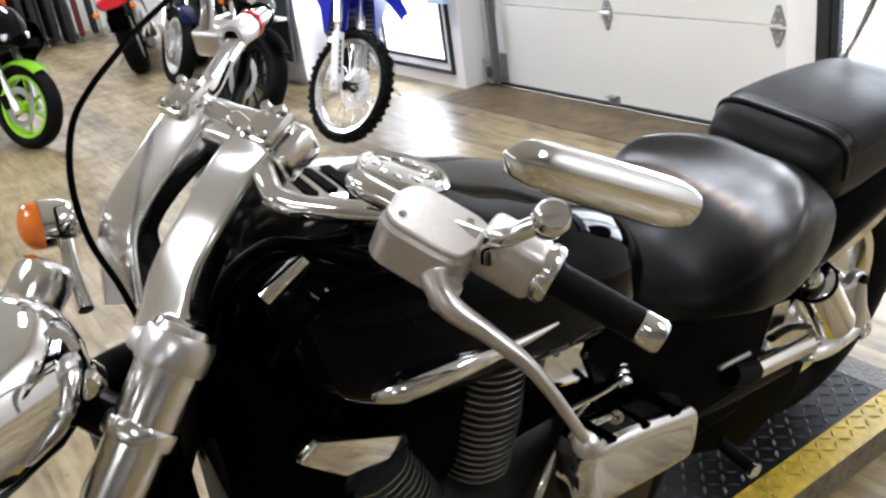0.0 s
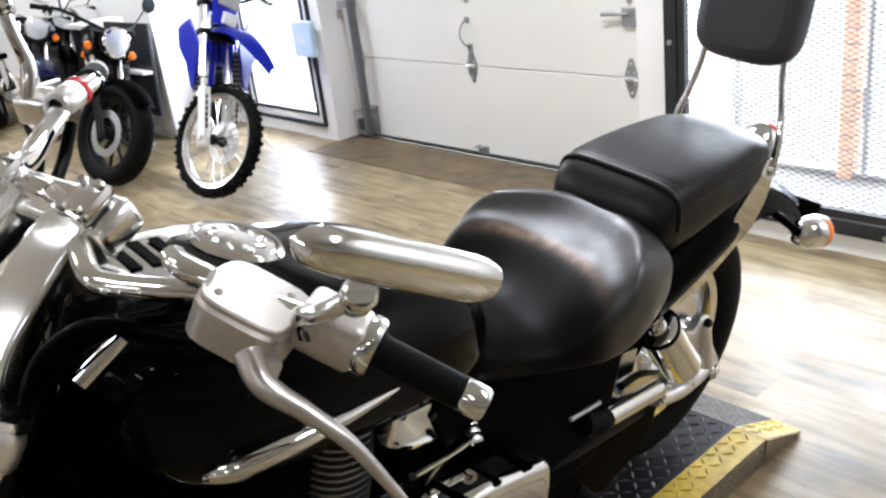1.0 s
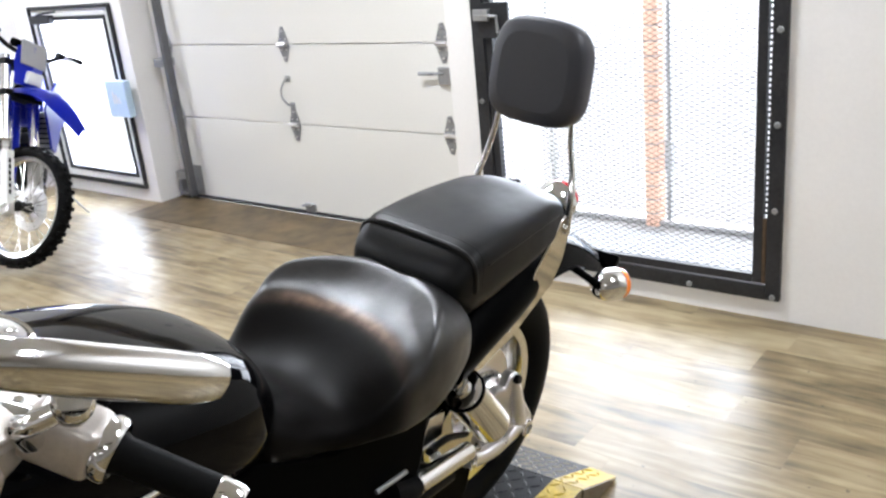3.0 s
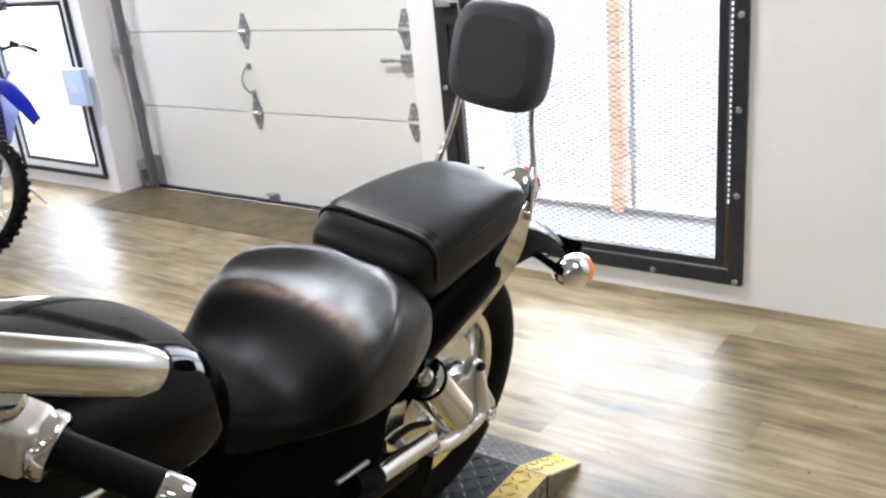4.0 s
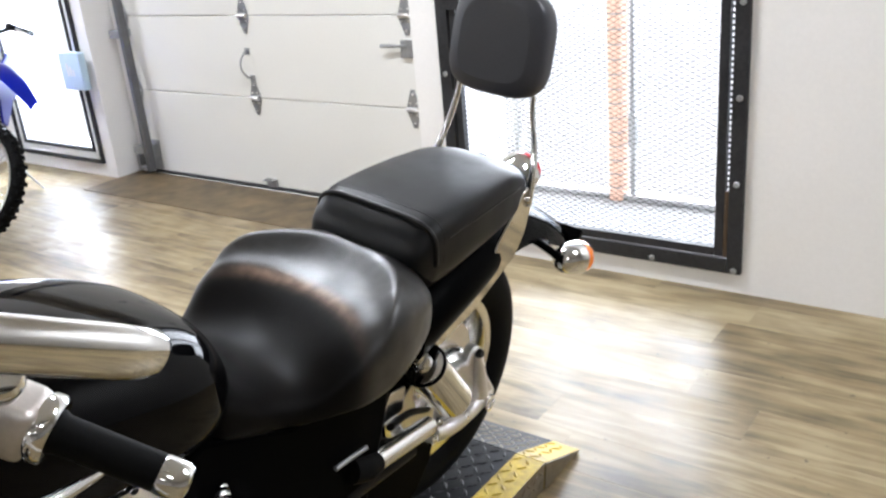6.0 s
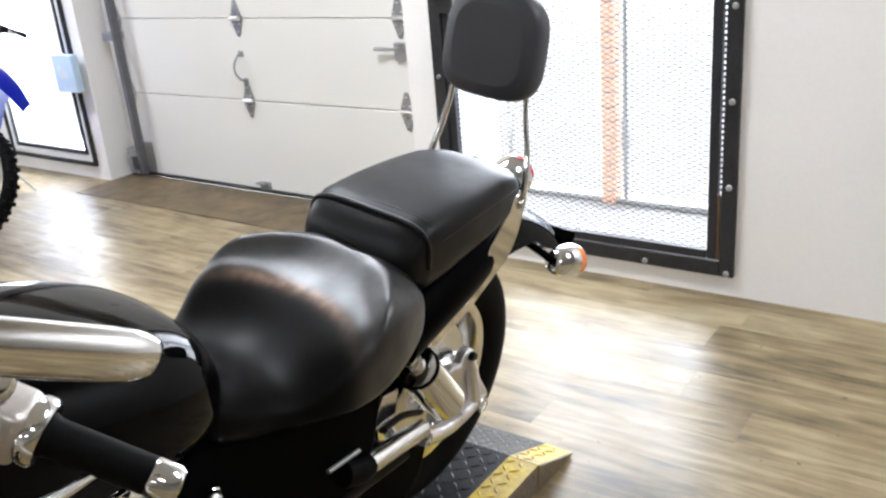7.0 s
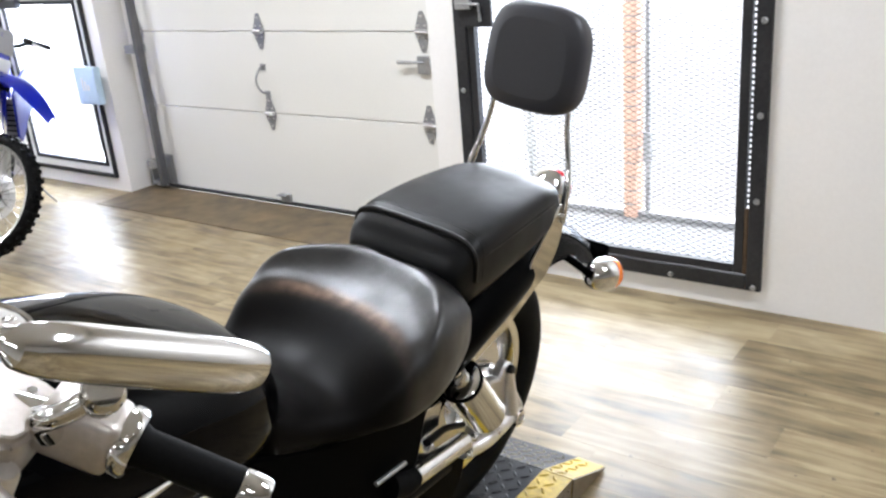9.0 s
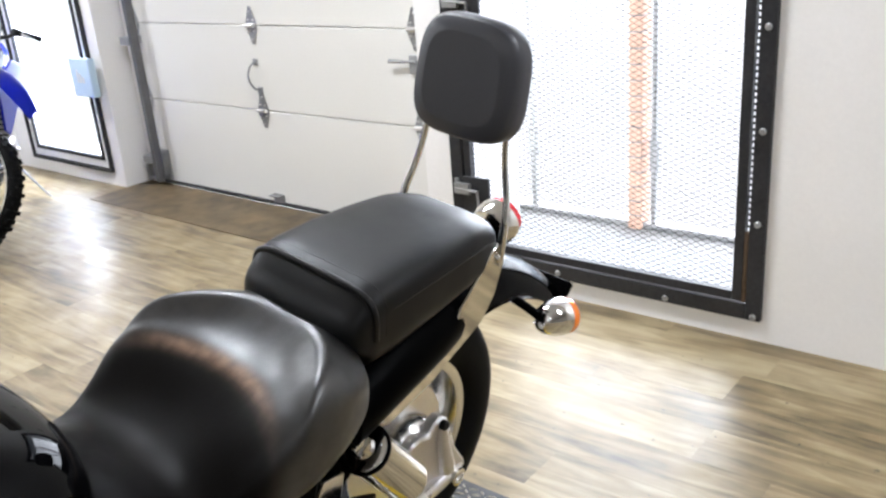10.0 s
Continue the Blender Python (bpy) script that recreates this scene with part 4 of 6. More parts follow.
    h = part("headlight", xf(lathed([(0.0, -0.115), (0.03, -0.112), (0.07, -0.095), (0.1, -0.06), (0.118, -0.01), (0.126, 0.06), (0.13, 0.15), (0.13, 0.18)], (0, 0, 0), (1, 0, 0), 40), hl), CHROME, R, "chrome headlight bucket")
    part("bezel", xf(ring_solid(bmesh.new(), [(0.12, 0.175), (0.138, 0.175), (0.141, 0.185), (0.138, 0.205), (0.124, 0.21)], (0, 0, 0), (1, 0, 0), 40), hl), CHROME, h)
    part("lens", xf(lathed([(0.123, 0.195), (0.08, 0.21), (0.04, 0.217), (0, 0.219)], (0, 0, 0), (1, 0, 0), 40), hl), GLASS, h)
    br = tubed([(1.67, -0.02, 1.0), (1.63, -0.02, 0.97), (1.62, -0.02, 0.9)], 0.016, 12, 4)
    part("mount_boss", lathed([(0, -0.03), (0.016, -0.03), (0.02, -0.02), (0.02, 0.012), (0.013, 0.02), (0, 0.021)], (1.66, 0.06, 1.023), (0.1, 0.9, 0.2), 20), CHROME, h)
    part("headlight_bracket", br, CHROME, R)

    def signal(c, axis, stalk, k=1.0):
        a = Vector(axis).normalized()
        s = part("turn_signal", lathed([(r_ * k, h_ * k) for r_, h_ in [(0, -0.062), (0.016, -0.06), (0.03, -0.048), (0.04, -0.024), (0.043, 0.0), (0.043, 0.012)]], c, a, 28), CHROME, R, "chrome bullet turn signal")
        part("signal_lens", lathed([(r_ * k, h_ * k) for r_, h_ in [(0.0425, 0.01), (0.0425, 0.02), (0.04, 0.031), (0.03, 0.042), (0.012, 0.048), (0, 0.049)]], c, a, 28), ORANGE, s, "orange lens")
        part("stalk", tubed(stalk, 0.0105, 12, 4), CHROME if axis[0] > 0 else BLACK_PLASTIC, s)

    signal((1.6, -0.225, 1.082), (1, -0.12, 0.05), [(1.6, -0.12, 1.0), (1.595, -0.17, 1.03), (1.585, -0.215, 1.072)], 0.78)
    # the whole front end, set as one about the steering head
    head = Vector((1.4, 0.2, 1.15))
    steer = Matrix.Translation(head + Vector((0.003, -0.002, -0.009))) @ Matrix.Rotation(radians(3.05), 4, "Z") @ Matrix.Rotation(radians(-4.3), 4, "Y") @ Matrix.Translation(-head)
    for ob in [o for o in R.children if o not in fixed]:
        for o in (ob, *ob.children):
            o.data.transform(steer)
    signal((-0.26, 0.148, 0.625), (-1, 0.3, -0.12), [(-0.15, 0.05, 0.7), (-0.17, 0.09, 0.685), (-0.21, 0.133, 0.64)])
    signal((-0.26, -0.148, 0.625), (-1, -0.3, -0.12), [(-0.15, -0.05, 0.7), (-0.17, -0.09, 0.685), (-0.21, -0.133, 0.64)])

    # tank with its console and trim
    tank_keys = [(0.835, 0.05, 0.89, 0.86, 0.82, 2.2, 2.0), (0.845, 0.105, 0.925, 0.858, 0.8, 2.4, 2.2), (0.87, 0.15, 0.962, 0.862, 0.785, 2.6, 2.2), (0.93, 0.184, 1.0, 0.87, 0.78, 2.8, 2.3), (1.0, 0.203, 1.03, 0.885, 0.785, 2.8, 2.3),
                 (1.1, 0.212, 1.065, 0.905, 0.8, 2.7, 2.4), (1.2, 0.214, 1.098, 0.93, 0.815, 2.6, 2.4), (1.31, 0.205, 1.12, 0.95, 0.828, 2.5, 2.4), (1.4, 0.172, 1.118, 0.965, 0.845, 2.3, 2.3), (1.445, 0.12, 1.09, 0.975, 0.88, 2.2, 2.2), (1.465, 0.06, 1.05, 0.98, 0.92, 2.0, 2.0)]
    tk = part("fuel_tank", shell(tank_keys, 60, 56), BLACK_PAINT, R, "glossy black fuel tank")
    con_keys = [(1.08, 0.012, 1.062, 1.05, 1.03, 2.2, 2.2), (1.093, 0.06, 1.08, 1.05, 1.03, 2.8, 2.2), (1.15, 0.092, 1.1, 1.07, 1.04, 3.2, 2.2), (1.21, 0.097, 1.118, 1.085, 1.06, 3.2, 2.2), (1.28, 0.086, 1.137, 1.1, 1.08, 3, 2.2), (1.35, 0.058, 1.148, 1.12, 1.09, 2.6, 2.2), (1.385, 0.018, 1.138, 1.12, 1.1, 2.2, 2.2)]
    down = Matrix.Translation((0.014, -0.024, -0.018)) @ Matrix.Diagonal((1, 1.22, 1, 1))
    co = part("console", xf(shell(con_keys, 40, 40), down), CHROME, tk, "chrome tank console")
    gm = down @ pose(1.178, 0.005, 1.114, 0, -16, 0)
    part("gauge_ring", xf(ring_solid(bmesh.new(), [(0.054, -0.01), (0.062, -0.008), (0.063, 0.0), (0.058, 0.006), (0.054, 0.004)], (0, 0, 0), (0, 0, 1), 40), gm), CHROME, co)
    cap = bmesh.new()
    lathe(cap, [(0.055, -0.002), (0.05, 0.004), (0.02, 0.006), (0, 0.006)], (0, 0, 0), (0, 0, 1), 36)
    for k in range(9):
        q = 2 * math.pi * k / 9
        box(cap, (-0.008, -0.0035, 0.004), (0.008, 0.0035, 0.0075), 0.0015, pose(0.033 * math.cos(q), 0.033 * math.sin(q), 0, 0, 0, math.degrees(q) + 35))
    part("filler_cap", xf(cap, gm), CHROME, co, "embossed chrome filler cap")
    for k in range(3):
        part("dark_slot", boxed((-0.008, -0.032, 0), (0.008, 0.032, 0.003), 0.001, down @ pose(1.275 + 0.028 * k, 0.0, 1.137 + 0.0045 * k, 0, -9, 0)), BLACK_PLASTIC, co)
    for s in (-1, 1):
        part("tank_trim", tubed([(1.378, s * 0.18, 0.922), (1.345, s * 0.2, 0.93), (1.28, s * 0.21, 0.933), (1.2, s * 0.214, 0.928), (1.1, s * 0.21, 0.922)], [0.01, 0.021, 0.0205, 0.013, 0.003], 14, 8, 0.85), CHROME, tk, "chrome tank side trim")

    # seats
    def seat_top(u, v):
        """Height of the saddle: a low pan, a folded ridge and a horseshoe rim before the pillion."""
        fold, rim = 0.53 + 2.0 * v * v, 0.408 + 3.4 * v * v
        x = (fold - u) / 0.02
        up = 0.02 * math.log1p(math.exp(max(-30.0, min(x, 30.0))))
        side = min(1.0, max(0.0, (0.68 - u) / 0.16))
        crest = 0.842 + 0.3 * up - 0.42 * (up - (fold - u)) + 1.0 * v * v * side
        pan = 0.79 + 3.4 * max(0.0, u - 0.69) ** 2 * (1 if u < 0.8 else 1 - 1.6 * (u - 0.8)) - 0.35 * v * v
        k = 0.014
        w = max(crest, pan) + k * math.log1p(math.exp(-abs(crest - pan) / k))
        d = max(0.0, rim - u)
        q = (u - rim) / max(0.02, fold - rim)
        if 0 < q < 1:
            w -= 0.008 * math.sin(math.pi * q) ** 1.3 * min(1.0, (fold - rim) / 0.07)
        return w - 0.75 * d + 0.75 * 0.016 * (1 - math.exp(-d / 0.016))

    seat_keys = [(0.372, 0.125, 0.84, 0.79, 0.735, 2.6, 2.2), (0.388, 0.168, 0.868, 0.79, 0.71, 3.4, 2.4), (0.42, 0.19, 0.88, 0.785, 0.695, 4.4, 2.6), (0.48, 0.209, 0.874, 0.775, 0.685, 4.8, 2.7), (0.535, 0.22, 0.866, 0.765, 0.68, 4.8, 2.7), (0.57, 0.223, 0.85, 0.76, 0.68, 4.6, 2.7),
                 (0.62, 0.22, 0.824, 0.752, 0.685, 3.8, 2.6), (0.67, 0.203, 0.812, 0.745, 0.695, 3.2, 2.5), (0.72, 0.182, 0.818, 0.745, 0.7, 2.7, 2.4), (0.79, 0.158, 0.862, 0.76, 0.71, 2.4, 2.3), (0.84, 0.155, 0.9, 0.785, 0.72, 2.3, 2.3), (0.88, 0.15, 0.918, 0.8, 0.735, 2.3, 2.3), (0.905, 0.125, 0.91, 0.81, 0.755, 2.2, 2.2)]
    sb = bmesh.new()
    us = np.linspace(seat_keys[0][0], seat_keys[-1][0], 110)
    rings = []
    for u, (hw, _, mid, bot, nt, nb) in zip(us, hermite(seat_keys, us)):
        ring = []
        for k in range(120):
            q = 2 * math.pi * k / 120
            c, s = math.cos(q), math.sin(q)
            p = nt if s >= 0 else nb
            v = hw * math.copysign(abs(c) ** (2 / p), c)
            h = (seat_top(u, v) - mid) if s >= 0 else (mid - bot)
            ring.append(sb.verts.new((u, v, mid + h * math.copysign(abs(s) ** (2 / p), s))))
        rings.append(ring)
    for x, y in zip(rings, rings[1:]):
        for k in range(120):
            sb.faces.new((x[k], x[(k + 1) % 120], y[(k + 1) % 120], y[k]))
    sb.faces.new(rings[0][::-1]), sb.faces.new(rings[-1])
    bmesh.ops.smooth_vert(sb, verts=sb.verts, factor=0.5, use_axis_x=True, use_axis_y=True, use_axis_z=True)
    bmesh.ops.smooth_vert(sb, verts=sb.verts, factor=0.5, use_axis_x=True, use_axis_y=True, use_axis_z=True)
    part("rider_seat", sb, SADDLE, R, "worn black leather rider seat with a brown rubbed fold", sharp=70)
    pil_keys = [(-0.052, 0.06, 0.9, 0.865, 0.84, 2.4, 2.2), (-0.046, 0.095, 0.918, 0.865, 0.83, 3.0, 2.4), (-0.02, 0.122, 0.938, 0.868, 0.82, 4.2, 2.6), (0.06, 0.137, 0.951, 0.868, 0.805, 5.5, 2.6), (0.2, 0.147, 0.954, 0.865, 0.785, 6.0, 2.6), (0.31, 0.15, 0.95, 0.86, 0.768, 6.0, 2.6), (0.345, 0.15, 0.944, 0.86, 0.768, 5.0, 2.6), (0.365, 0.147, 0.934, 0.86, 0.79, 4.0, 2.5), (0.385, 0.14, 0.92, 0.86, 0.812, 3.4, 2.4), (0.4, 0.122, 0.902, 0.862, 0.832, 2.8, 2.2), (0.407, 0.08, 0.885, 0.865, 0.846, 2.4, 2.2)]
    pl = part("pillion_seat", shell(pil_keys, 80, 96), PILLION, R, "black leather pillion seat with piping")
    for pu, pr, hw_, top_, pw_ in ((0.352, 0.006, 0.149, 0.942, 4.6), (0.327, 0.001, 0.1495, 0.9475, 5.8)):
        pp = []
        for k in range(33):
            q = math.pi * (k / 32)
            c, s = math.cos(q), math.sin(q)
            pp.append((pu, hw_ * math.copysign(abs(c) ** (2 / pw_), c), 0.86 + (top_ - 0.86) * abs(s) ** (2 / pw_)))
        part("piping", tubed(pp, pr, 10, 2), LEATHER, pl)
    for sg_ in (-1, 1):
        part("side_seam", tubed([(0.31, sg_ * 0.1485, 0.905), (0.2, sg_ * 0.146, 0.91), (0.06, sg_ * 0.136, 0.91), (-0.02, sg_ * 0.12, 0.9)], 0.0028, 8, 6), LEATHER, pl)

    # rear fender, side covers, frame
    fe = bmesh.new()
    ridge = smooth_path([(0.46, 0, 0.62), (0.33, 0, 0.7), (0.2, 0, 0.76), (0.05, 0, 0.79), (-0.1, 0, 0.785), (-0.21, 0, 0.752), (-0.31, 0, 0.7), (-0.4, 0, 0.63), (-0.44, 0, 0.59)], 5)
    rings = []
    for k, p in enumerate(ridge):
        t = (ridge[min(k + 1, len(ridge) - 1)] - ridge[max(k - 1, 0)]).normalized()
        nor = Vector((t.z, 0, -t.x))
        q = k / (len(ridge) - 1)
        ring = []
        for j in range(17):
            a = radians(-88 + 176 * j / 16)
            ring.append(fe.verts.new(p - nor * (1 - math.cos(a)) * (0.1 - 0.035 * q) * -1 * -1 + Vector((0, math.sin(a) * (0.112 - 0.03 * q), 0))))
        rings.append(ring)
    for x, y in zip(rings, rings[1:]):
        for k in range(16):
            fe.faces.new((x[k], x[k + 1], y[k + 1], y[k]))
    bmesh.ops.solidify(fe, geom=fe.faces[:], thickness=0.004)
    part("rear_fender", fe, BLACK_PAINT, R, "glossy black rear fender")
    tl = part("tail_light", xf(lathed([(0, -0.03), (0.045, -0.03), (0.052, -0.01), (0.052, 0.012)], (0, 0, 0), (-1, 0, 0.25), 28), pose(-0.2, 0, 0.835)), CHROME, R, "chrome tail light housing")
    part("tail_lens", xf(lathed([(0.051, 0.01), (0.046, 0.03), (0.03, 0.042), (0, 0.046)], (0, 0, 0), (-1, 0, 0.25), 28), pose(-0.2, 0, 0.835)), RED_LENS, tl, "red tail lens")
    part("plate_bracket", boxed((-0.03, -0.09, -0.012), (0.025, 0.09, 0.014), 0.005, pose(-0.4, 0, 0.6, 0, 45, 0)), BLACK_PLASTIC, R)
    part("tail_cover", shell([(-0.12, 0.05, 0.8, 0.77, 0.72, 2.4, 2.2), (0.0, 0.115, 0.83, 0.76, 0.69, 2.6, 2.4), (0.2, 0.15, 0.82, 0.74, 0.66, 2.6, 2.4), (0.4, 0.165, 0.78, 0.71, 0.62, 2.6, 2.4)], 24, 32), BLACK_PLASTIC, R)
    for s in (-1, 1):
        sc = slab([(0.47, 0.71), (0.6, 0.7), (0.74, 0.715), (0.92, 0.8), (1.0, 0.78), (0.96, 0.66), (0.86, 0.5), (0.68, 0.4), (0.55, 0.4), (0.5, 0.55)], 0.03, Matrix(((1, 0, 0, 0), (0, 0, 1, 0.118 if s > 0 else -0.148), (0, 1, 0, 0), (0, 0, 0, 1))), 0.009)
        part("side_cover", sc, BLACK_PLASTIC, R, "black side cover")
        part("frame_rail", tubed([(1.52, s * 0.04, 0.9), (1.35, s * 0.06, 0.8), (1.05, s * 0.07, 0.78), (0.8, s * 0.08, 0.7), (0.55, s * 0.09, 0.64), (0.35, s * 0.09, 0.7)], 0.02, 12, 6), BLACK_METAL, R)
        part("down_tube", tubed([(1.55, s * 0.04, 0.86), (1.5, s * 0.08, 0.55), (1.38, s * 0.11, 0.2), (1.18, s * 0.12, 0.1), (0.88, s * 0.12, 0.1), (0.68, s * 0.1, 0.42)], 0.02, 12, 6), BLACK_METAL, R)

    # sissy bar: pad, posts and side plates
    pad = bmesh.new()
    rings = []
    for k in range(15):
        x = -1 + 2 * k / 14
        e = max(0.0, 1 - abs(x) ** 3) ** 0.5
        rings.append((x * 0.036, 0.8 + 0.2 * e if abs(x) < 0.999 else 0.72))
    prev = None
    for x, sc_ in rings:
        ring = []
        for k in range(40):
            q = 2 * math.pi * k / 40
            c, s = math.cos(q), math.sin(q)
            y = 0.128 * sc_ * math.copysign(abs(c) ** 0.55, c) * (1.0 - 0.06 * s)
            z = 0.122 * sc_ * math.copysign(abs(s) ** 0.6, s)
            ring.append(pad.verts.new((x - 0.6 * y * y, y, z)))
        if prev:
            for k in range(40):
                pad.faces.new((prev[k], prev[(k + 1) % 40], ring[(k + 1) % 40], ring[k]))
        else:
            pad.faces.new(ring)
        prev = ring
    pad.faces.new(prev[::-1])
    part("backrest_pad", xf(pad, pose(-0.052, 0.01, 1.194, 0, -9, 0) @ Matrix.Diagonal((1, 0.94, 0.95, 1))), VINYL, R, "dark grey vinyl backrest pad", sharp=60)
    for s in (-1, 1):
        part("backrest_post", tubed([(-0.066, s * 0.094, 1.11), (-0.06, s * 0.1, 1.05), (-0.052, s * 0.116, 0.98), (-0.036, s * 0.128, 0.925), (-0.022, s * 0.131, 0.85)], [0.009, 0.009, 0.0095, 0.011, 0.013], 12, 6, 0.75), CHROME, R, "chrome backrest post")
        pt = slab([(-0.025, 0.895), (-0.042, 0.885), (-0.036, 0.84), (-0.018, 0.785), (0.02, 0.736), (0.072, 0.714), (0.184, 0.665), (0.293, 0.64), (0.335, 0.65), (0.338, 0.672), (0.321, 0.69), (0.205, 0.722), (0.115, 0.748), (0.096, 0.8), (0.03, 0.858), (0.0, 0.89)], 0.008, Matrix(((1, 0, 0, 0), (0, 0, 1, 0.124 if s > 0 else -0.132), (0, 1, 0, 0), (0, 0, 0, 1))), 0.002, 1)
        sp = part("strut_plate", pt, CHROME, R, "chrome fender strut")
        for u, w in ((0.19, 0.698), (0.311, 0.668), (-0.018, 0.865)):
            part("strut_bolt", bolt(bmesh.new(), (u, s * 0.132, w), (0, s, 0), 0.009, 0.007), CHROME, sp)

    # swing arm, shocks
    for s in (-1, 1):
        side_m = Matrix(((1, 0, 0, 0), (0, 0, 1, 0.055 if s > 0 else -0.085), (0, 1, 0, 0), (0, 0, 0, 1)))
        sa = part("swing_arm", tubed([(0.74, s * 0.12, 0.46), (0.56, s * 0.13, 0.45), (0.4, s * 0.135, 0.44)], [0.026, 0.024, 0.022], 14, 6), BLACK_METAL, R, "black swing arm with polished bracket")
        web = slab([(0.09, 0.497), (0.07, 0.501), (0.047, 0.484), (0.03, 0.434), (0.016, 0.39), (-0.025, 0.325), (-0.024, 0.308), (0.033, 0.296), (0.13, 0.31), (0.21, 0.35), (0.19, 0.44), (0.172, 0.476), (0.14, 0.485), (0.107, 0.471)], 0.03, side_m, 0.007)
        part("shock_bracket", web, SATIN_BRIGHT, sa, "polished bracket")
        part("arm_end", tubed([(-0.02, s * 0.072, 0.314), (0.06, s * 0.08, 0.315), (0.17, s * 0.1, 0.342), (0.262, s * 0.122, 0.384), (0.32, s * 0.135, 0.42)], [0.015, 0.024, 0.024, 0.021, 0.02], 14, 6, 0.8), SATIN_BRIGHT, sa, "polished arm end")
        part("bracket_rib", tubed([(0.07, s * 0.084, 0.475), (0.065, s * 0.09, 0.42), (0.05, s * 0.09, 0.35)], [0.012, 0.016, 0.02], 12, 5), SATIN_BRIGHT, sa)
        part("bracket_bolt", bolt(bmesh.new(), (0.07, s * 0.085, 0.481), (0, s, 0.2), 0.012, 0.014), BLACK_METAL, sa)
        part("axle_boss", lathed([(0, -0.01), (0.02, -0.01), (0.022, 0.0), (0.022, 0.008), (0.014, 0.01), (0.013, 0.004), (0, 0.004)], (0.02, s * 0.096, 0.312), (0, s, 0), 20), POLISHED, sa)
        a, b = Vector((0.368, s * 0.14, 0.637)), Vector((0.212, s * 0.128, 0.436))
        dd = (b - a).normalized()
        L_ = (b - a).length
        sh = part("shock_absorber", lathed([(0.0, -0.012), (0.018, -0.012), (0.022, -0.006), (0.036, -0.004), (0.044, 0.0), (0.046, 0.006), (0.046, L_ * 0.82), (0.042, L_ * 0.86), (0.02, L_ * 0.88), (0, L_ * 0.88)], a, dd, 32), CHROME, R, "chrome shock absorber")
        part("shock_band", ring_solid(bmesh.new(), [(0.043, -0.001), (0.0485, 0.001), (0.0485, 0.007), (0.045, 0.008)], a, dd, 32), BLACK_PLASTIC, sh)
        part("shock_bolt", bolt(bmesh.new(), a - dd * 0.012, (0.2, s, 0.4), 0.014, 0.016), CHROME, sh)
        part("shock_eye", lathed([(0, -0.02), (0.014, -0.02), (0.018, -0.012), (0.018, 0.012), (0, 0.014)], a - dd * 0.03, (0, s, 0), 16), CHROME, sh)
    part("drive_housing", lathed([(0, 0.06), (0.03, 0.056), (0.055, 0.042), (0.07, 0.02), (0.075, 0.0), (0.075, -0.03)], (0.105, 0.02, 0.415), (0, 1, 0), 30), POLISHED, R, "grey final drive housing")
    sd = part("drive_shaft", tubed([(0.525, 0.150, 0.497), (0.351, 0.150, 0.475)], 0.0215, 20, 1), POLISHED, R, "polished shaft cover")
    part("shaft_boot", tubed([(0.6, 0.146, 0.52), (0.555, 0.148, 0.501), (0.525, 0.150, 0.497)], [0.026, 0.028, 0.022], 14, 4), RUBBER, sd)
    for p in ((0.320, 0.150, 0.464), (0.333, 0.150, 0.427)):
        part("shaft_bolt", bolt(bmesh.new(), p, (-0.4, 0.8, 0.3), 0.009, 0.01), CHROME, sd)
    # added black sheet that keeps the area before the rear wheel dark
    part("inner_guard", slab([(0.65, 0.64), (0.44, 0.468), (0.266, 0.35), (0.278, 0.297), (0.324, 0.244), (0.45, 0.2), (0.66, 0.3)], 0.02, Matrix(((1, 0, 0, 0), (0, 0, 1, 0.084), (0, 1, 0, 0), (0, 0, 0, 1))), 0.004), BLACK_PLASTIC, R, "black filler sheet added to darken the gap by the rear wheel")
    part("brake_rod", tubed([(0.654, 0.160, 0.572), (0.568, 0.160, 0.565)], 0.005, 10, 1), STEEL, R, "steel brake rod")
    part("frame_plate", slab([(0.452, 0.604), (0.401, 0.595), (0.409, 0.537), (0.481, 0.531), (0.478, 0.553)], 0.012, Matrix(((1, 0, 0, 0), (0, 0, 1, 0.112), (0, 1, 0, 0), (0, 0, 0, 1))), 0.003), POLISHED, R, "polished frame plate")
    part("linkage", tubed([(0.472, 0.140, 0.541), (0.412, 0.140, 0.539), (0.347, 0.140, 0.509)], [0.014, 0.013, 0.01], 12, 4, 0.6), BLACK_METAL, R)

    # engine: two finned cylinders, crankcase, covers
    part("crankcase", shell([(0.7, 0.08, 0.5, 0.35, 0.2, 2.6, 2.6), (0.78, 0.13, 0.58, 0.37, 0.13, 3, 3), (0.98, 0.145, 0.62, 0.38, 0.1, 3.2, 3), (1.2, 0.145, 0.6, 0.38, 0.1, 3.2, 3), (1.36, 0.12, 0.5, 0.35, 0.13, 3, 3), (1.43, 0.07, 0.42, 0.32, 0.18, 2.4, 2.4)], 30, 36), ENGINE_DARK, R, "dark engine crankcase")
    for (u0, w0), (u1, w1), nf in (((1.165, 0.57), (1.115, 0.835), 17), ((1.27, 0.5), (1.36, 0.745), 15)):
        dv = Vector((u1 - u0, 0, w1 - w0))
        ln = dv.length
        dv.normalize()
        ang = math.degrees(math.atan2(dv.x, dv.z))
        base = pose(u0, 0, w0, 0, ang, 0)
        cy = part("cylinder", boxed((-0.05, -0.1, 0), (0.05, 0.1, ln), 0.025, base, 3), ENGINE_DARK, R, "finned engine cylinder")
        for k in range(nf):
            z = 0.02 + (ln - 0.05) * k / nf
            g = 1.0 - 0.1 * abs(k - nf * 0.5) / nf
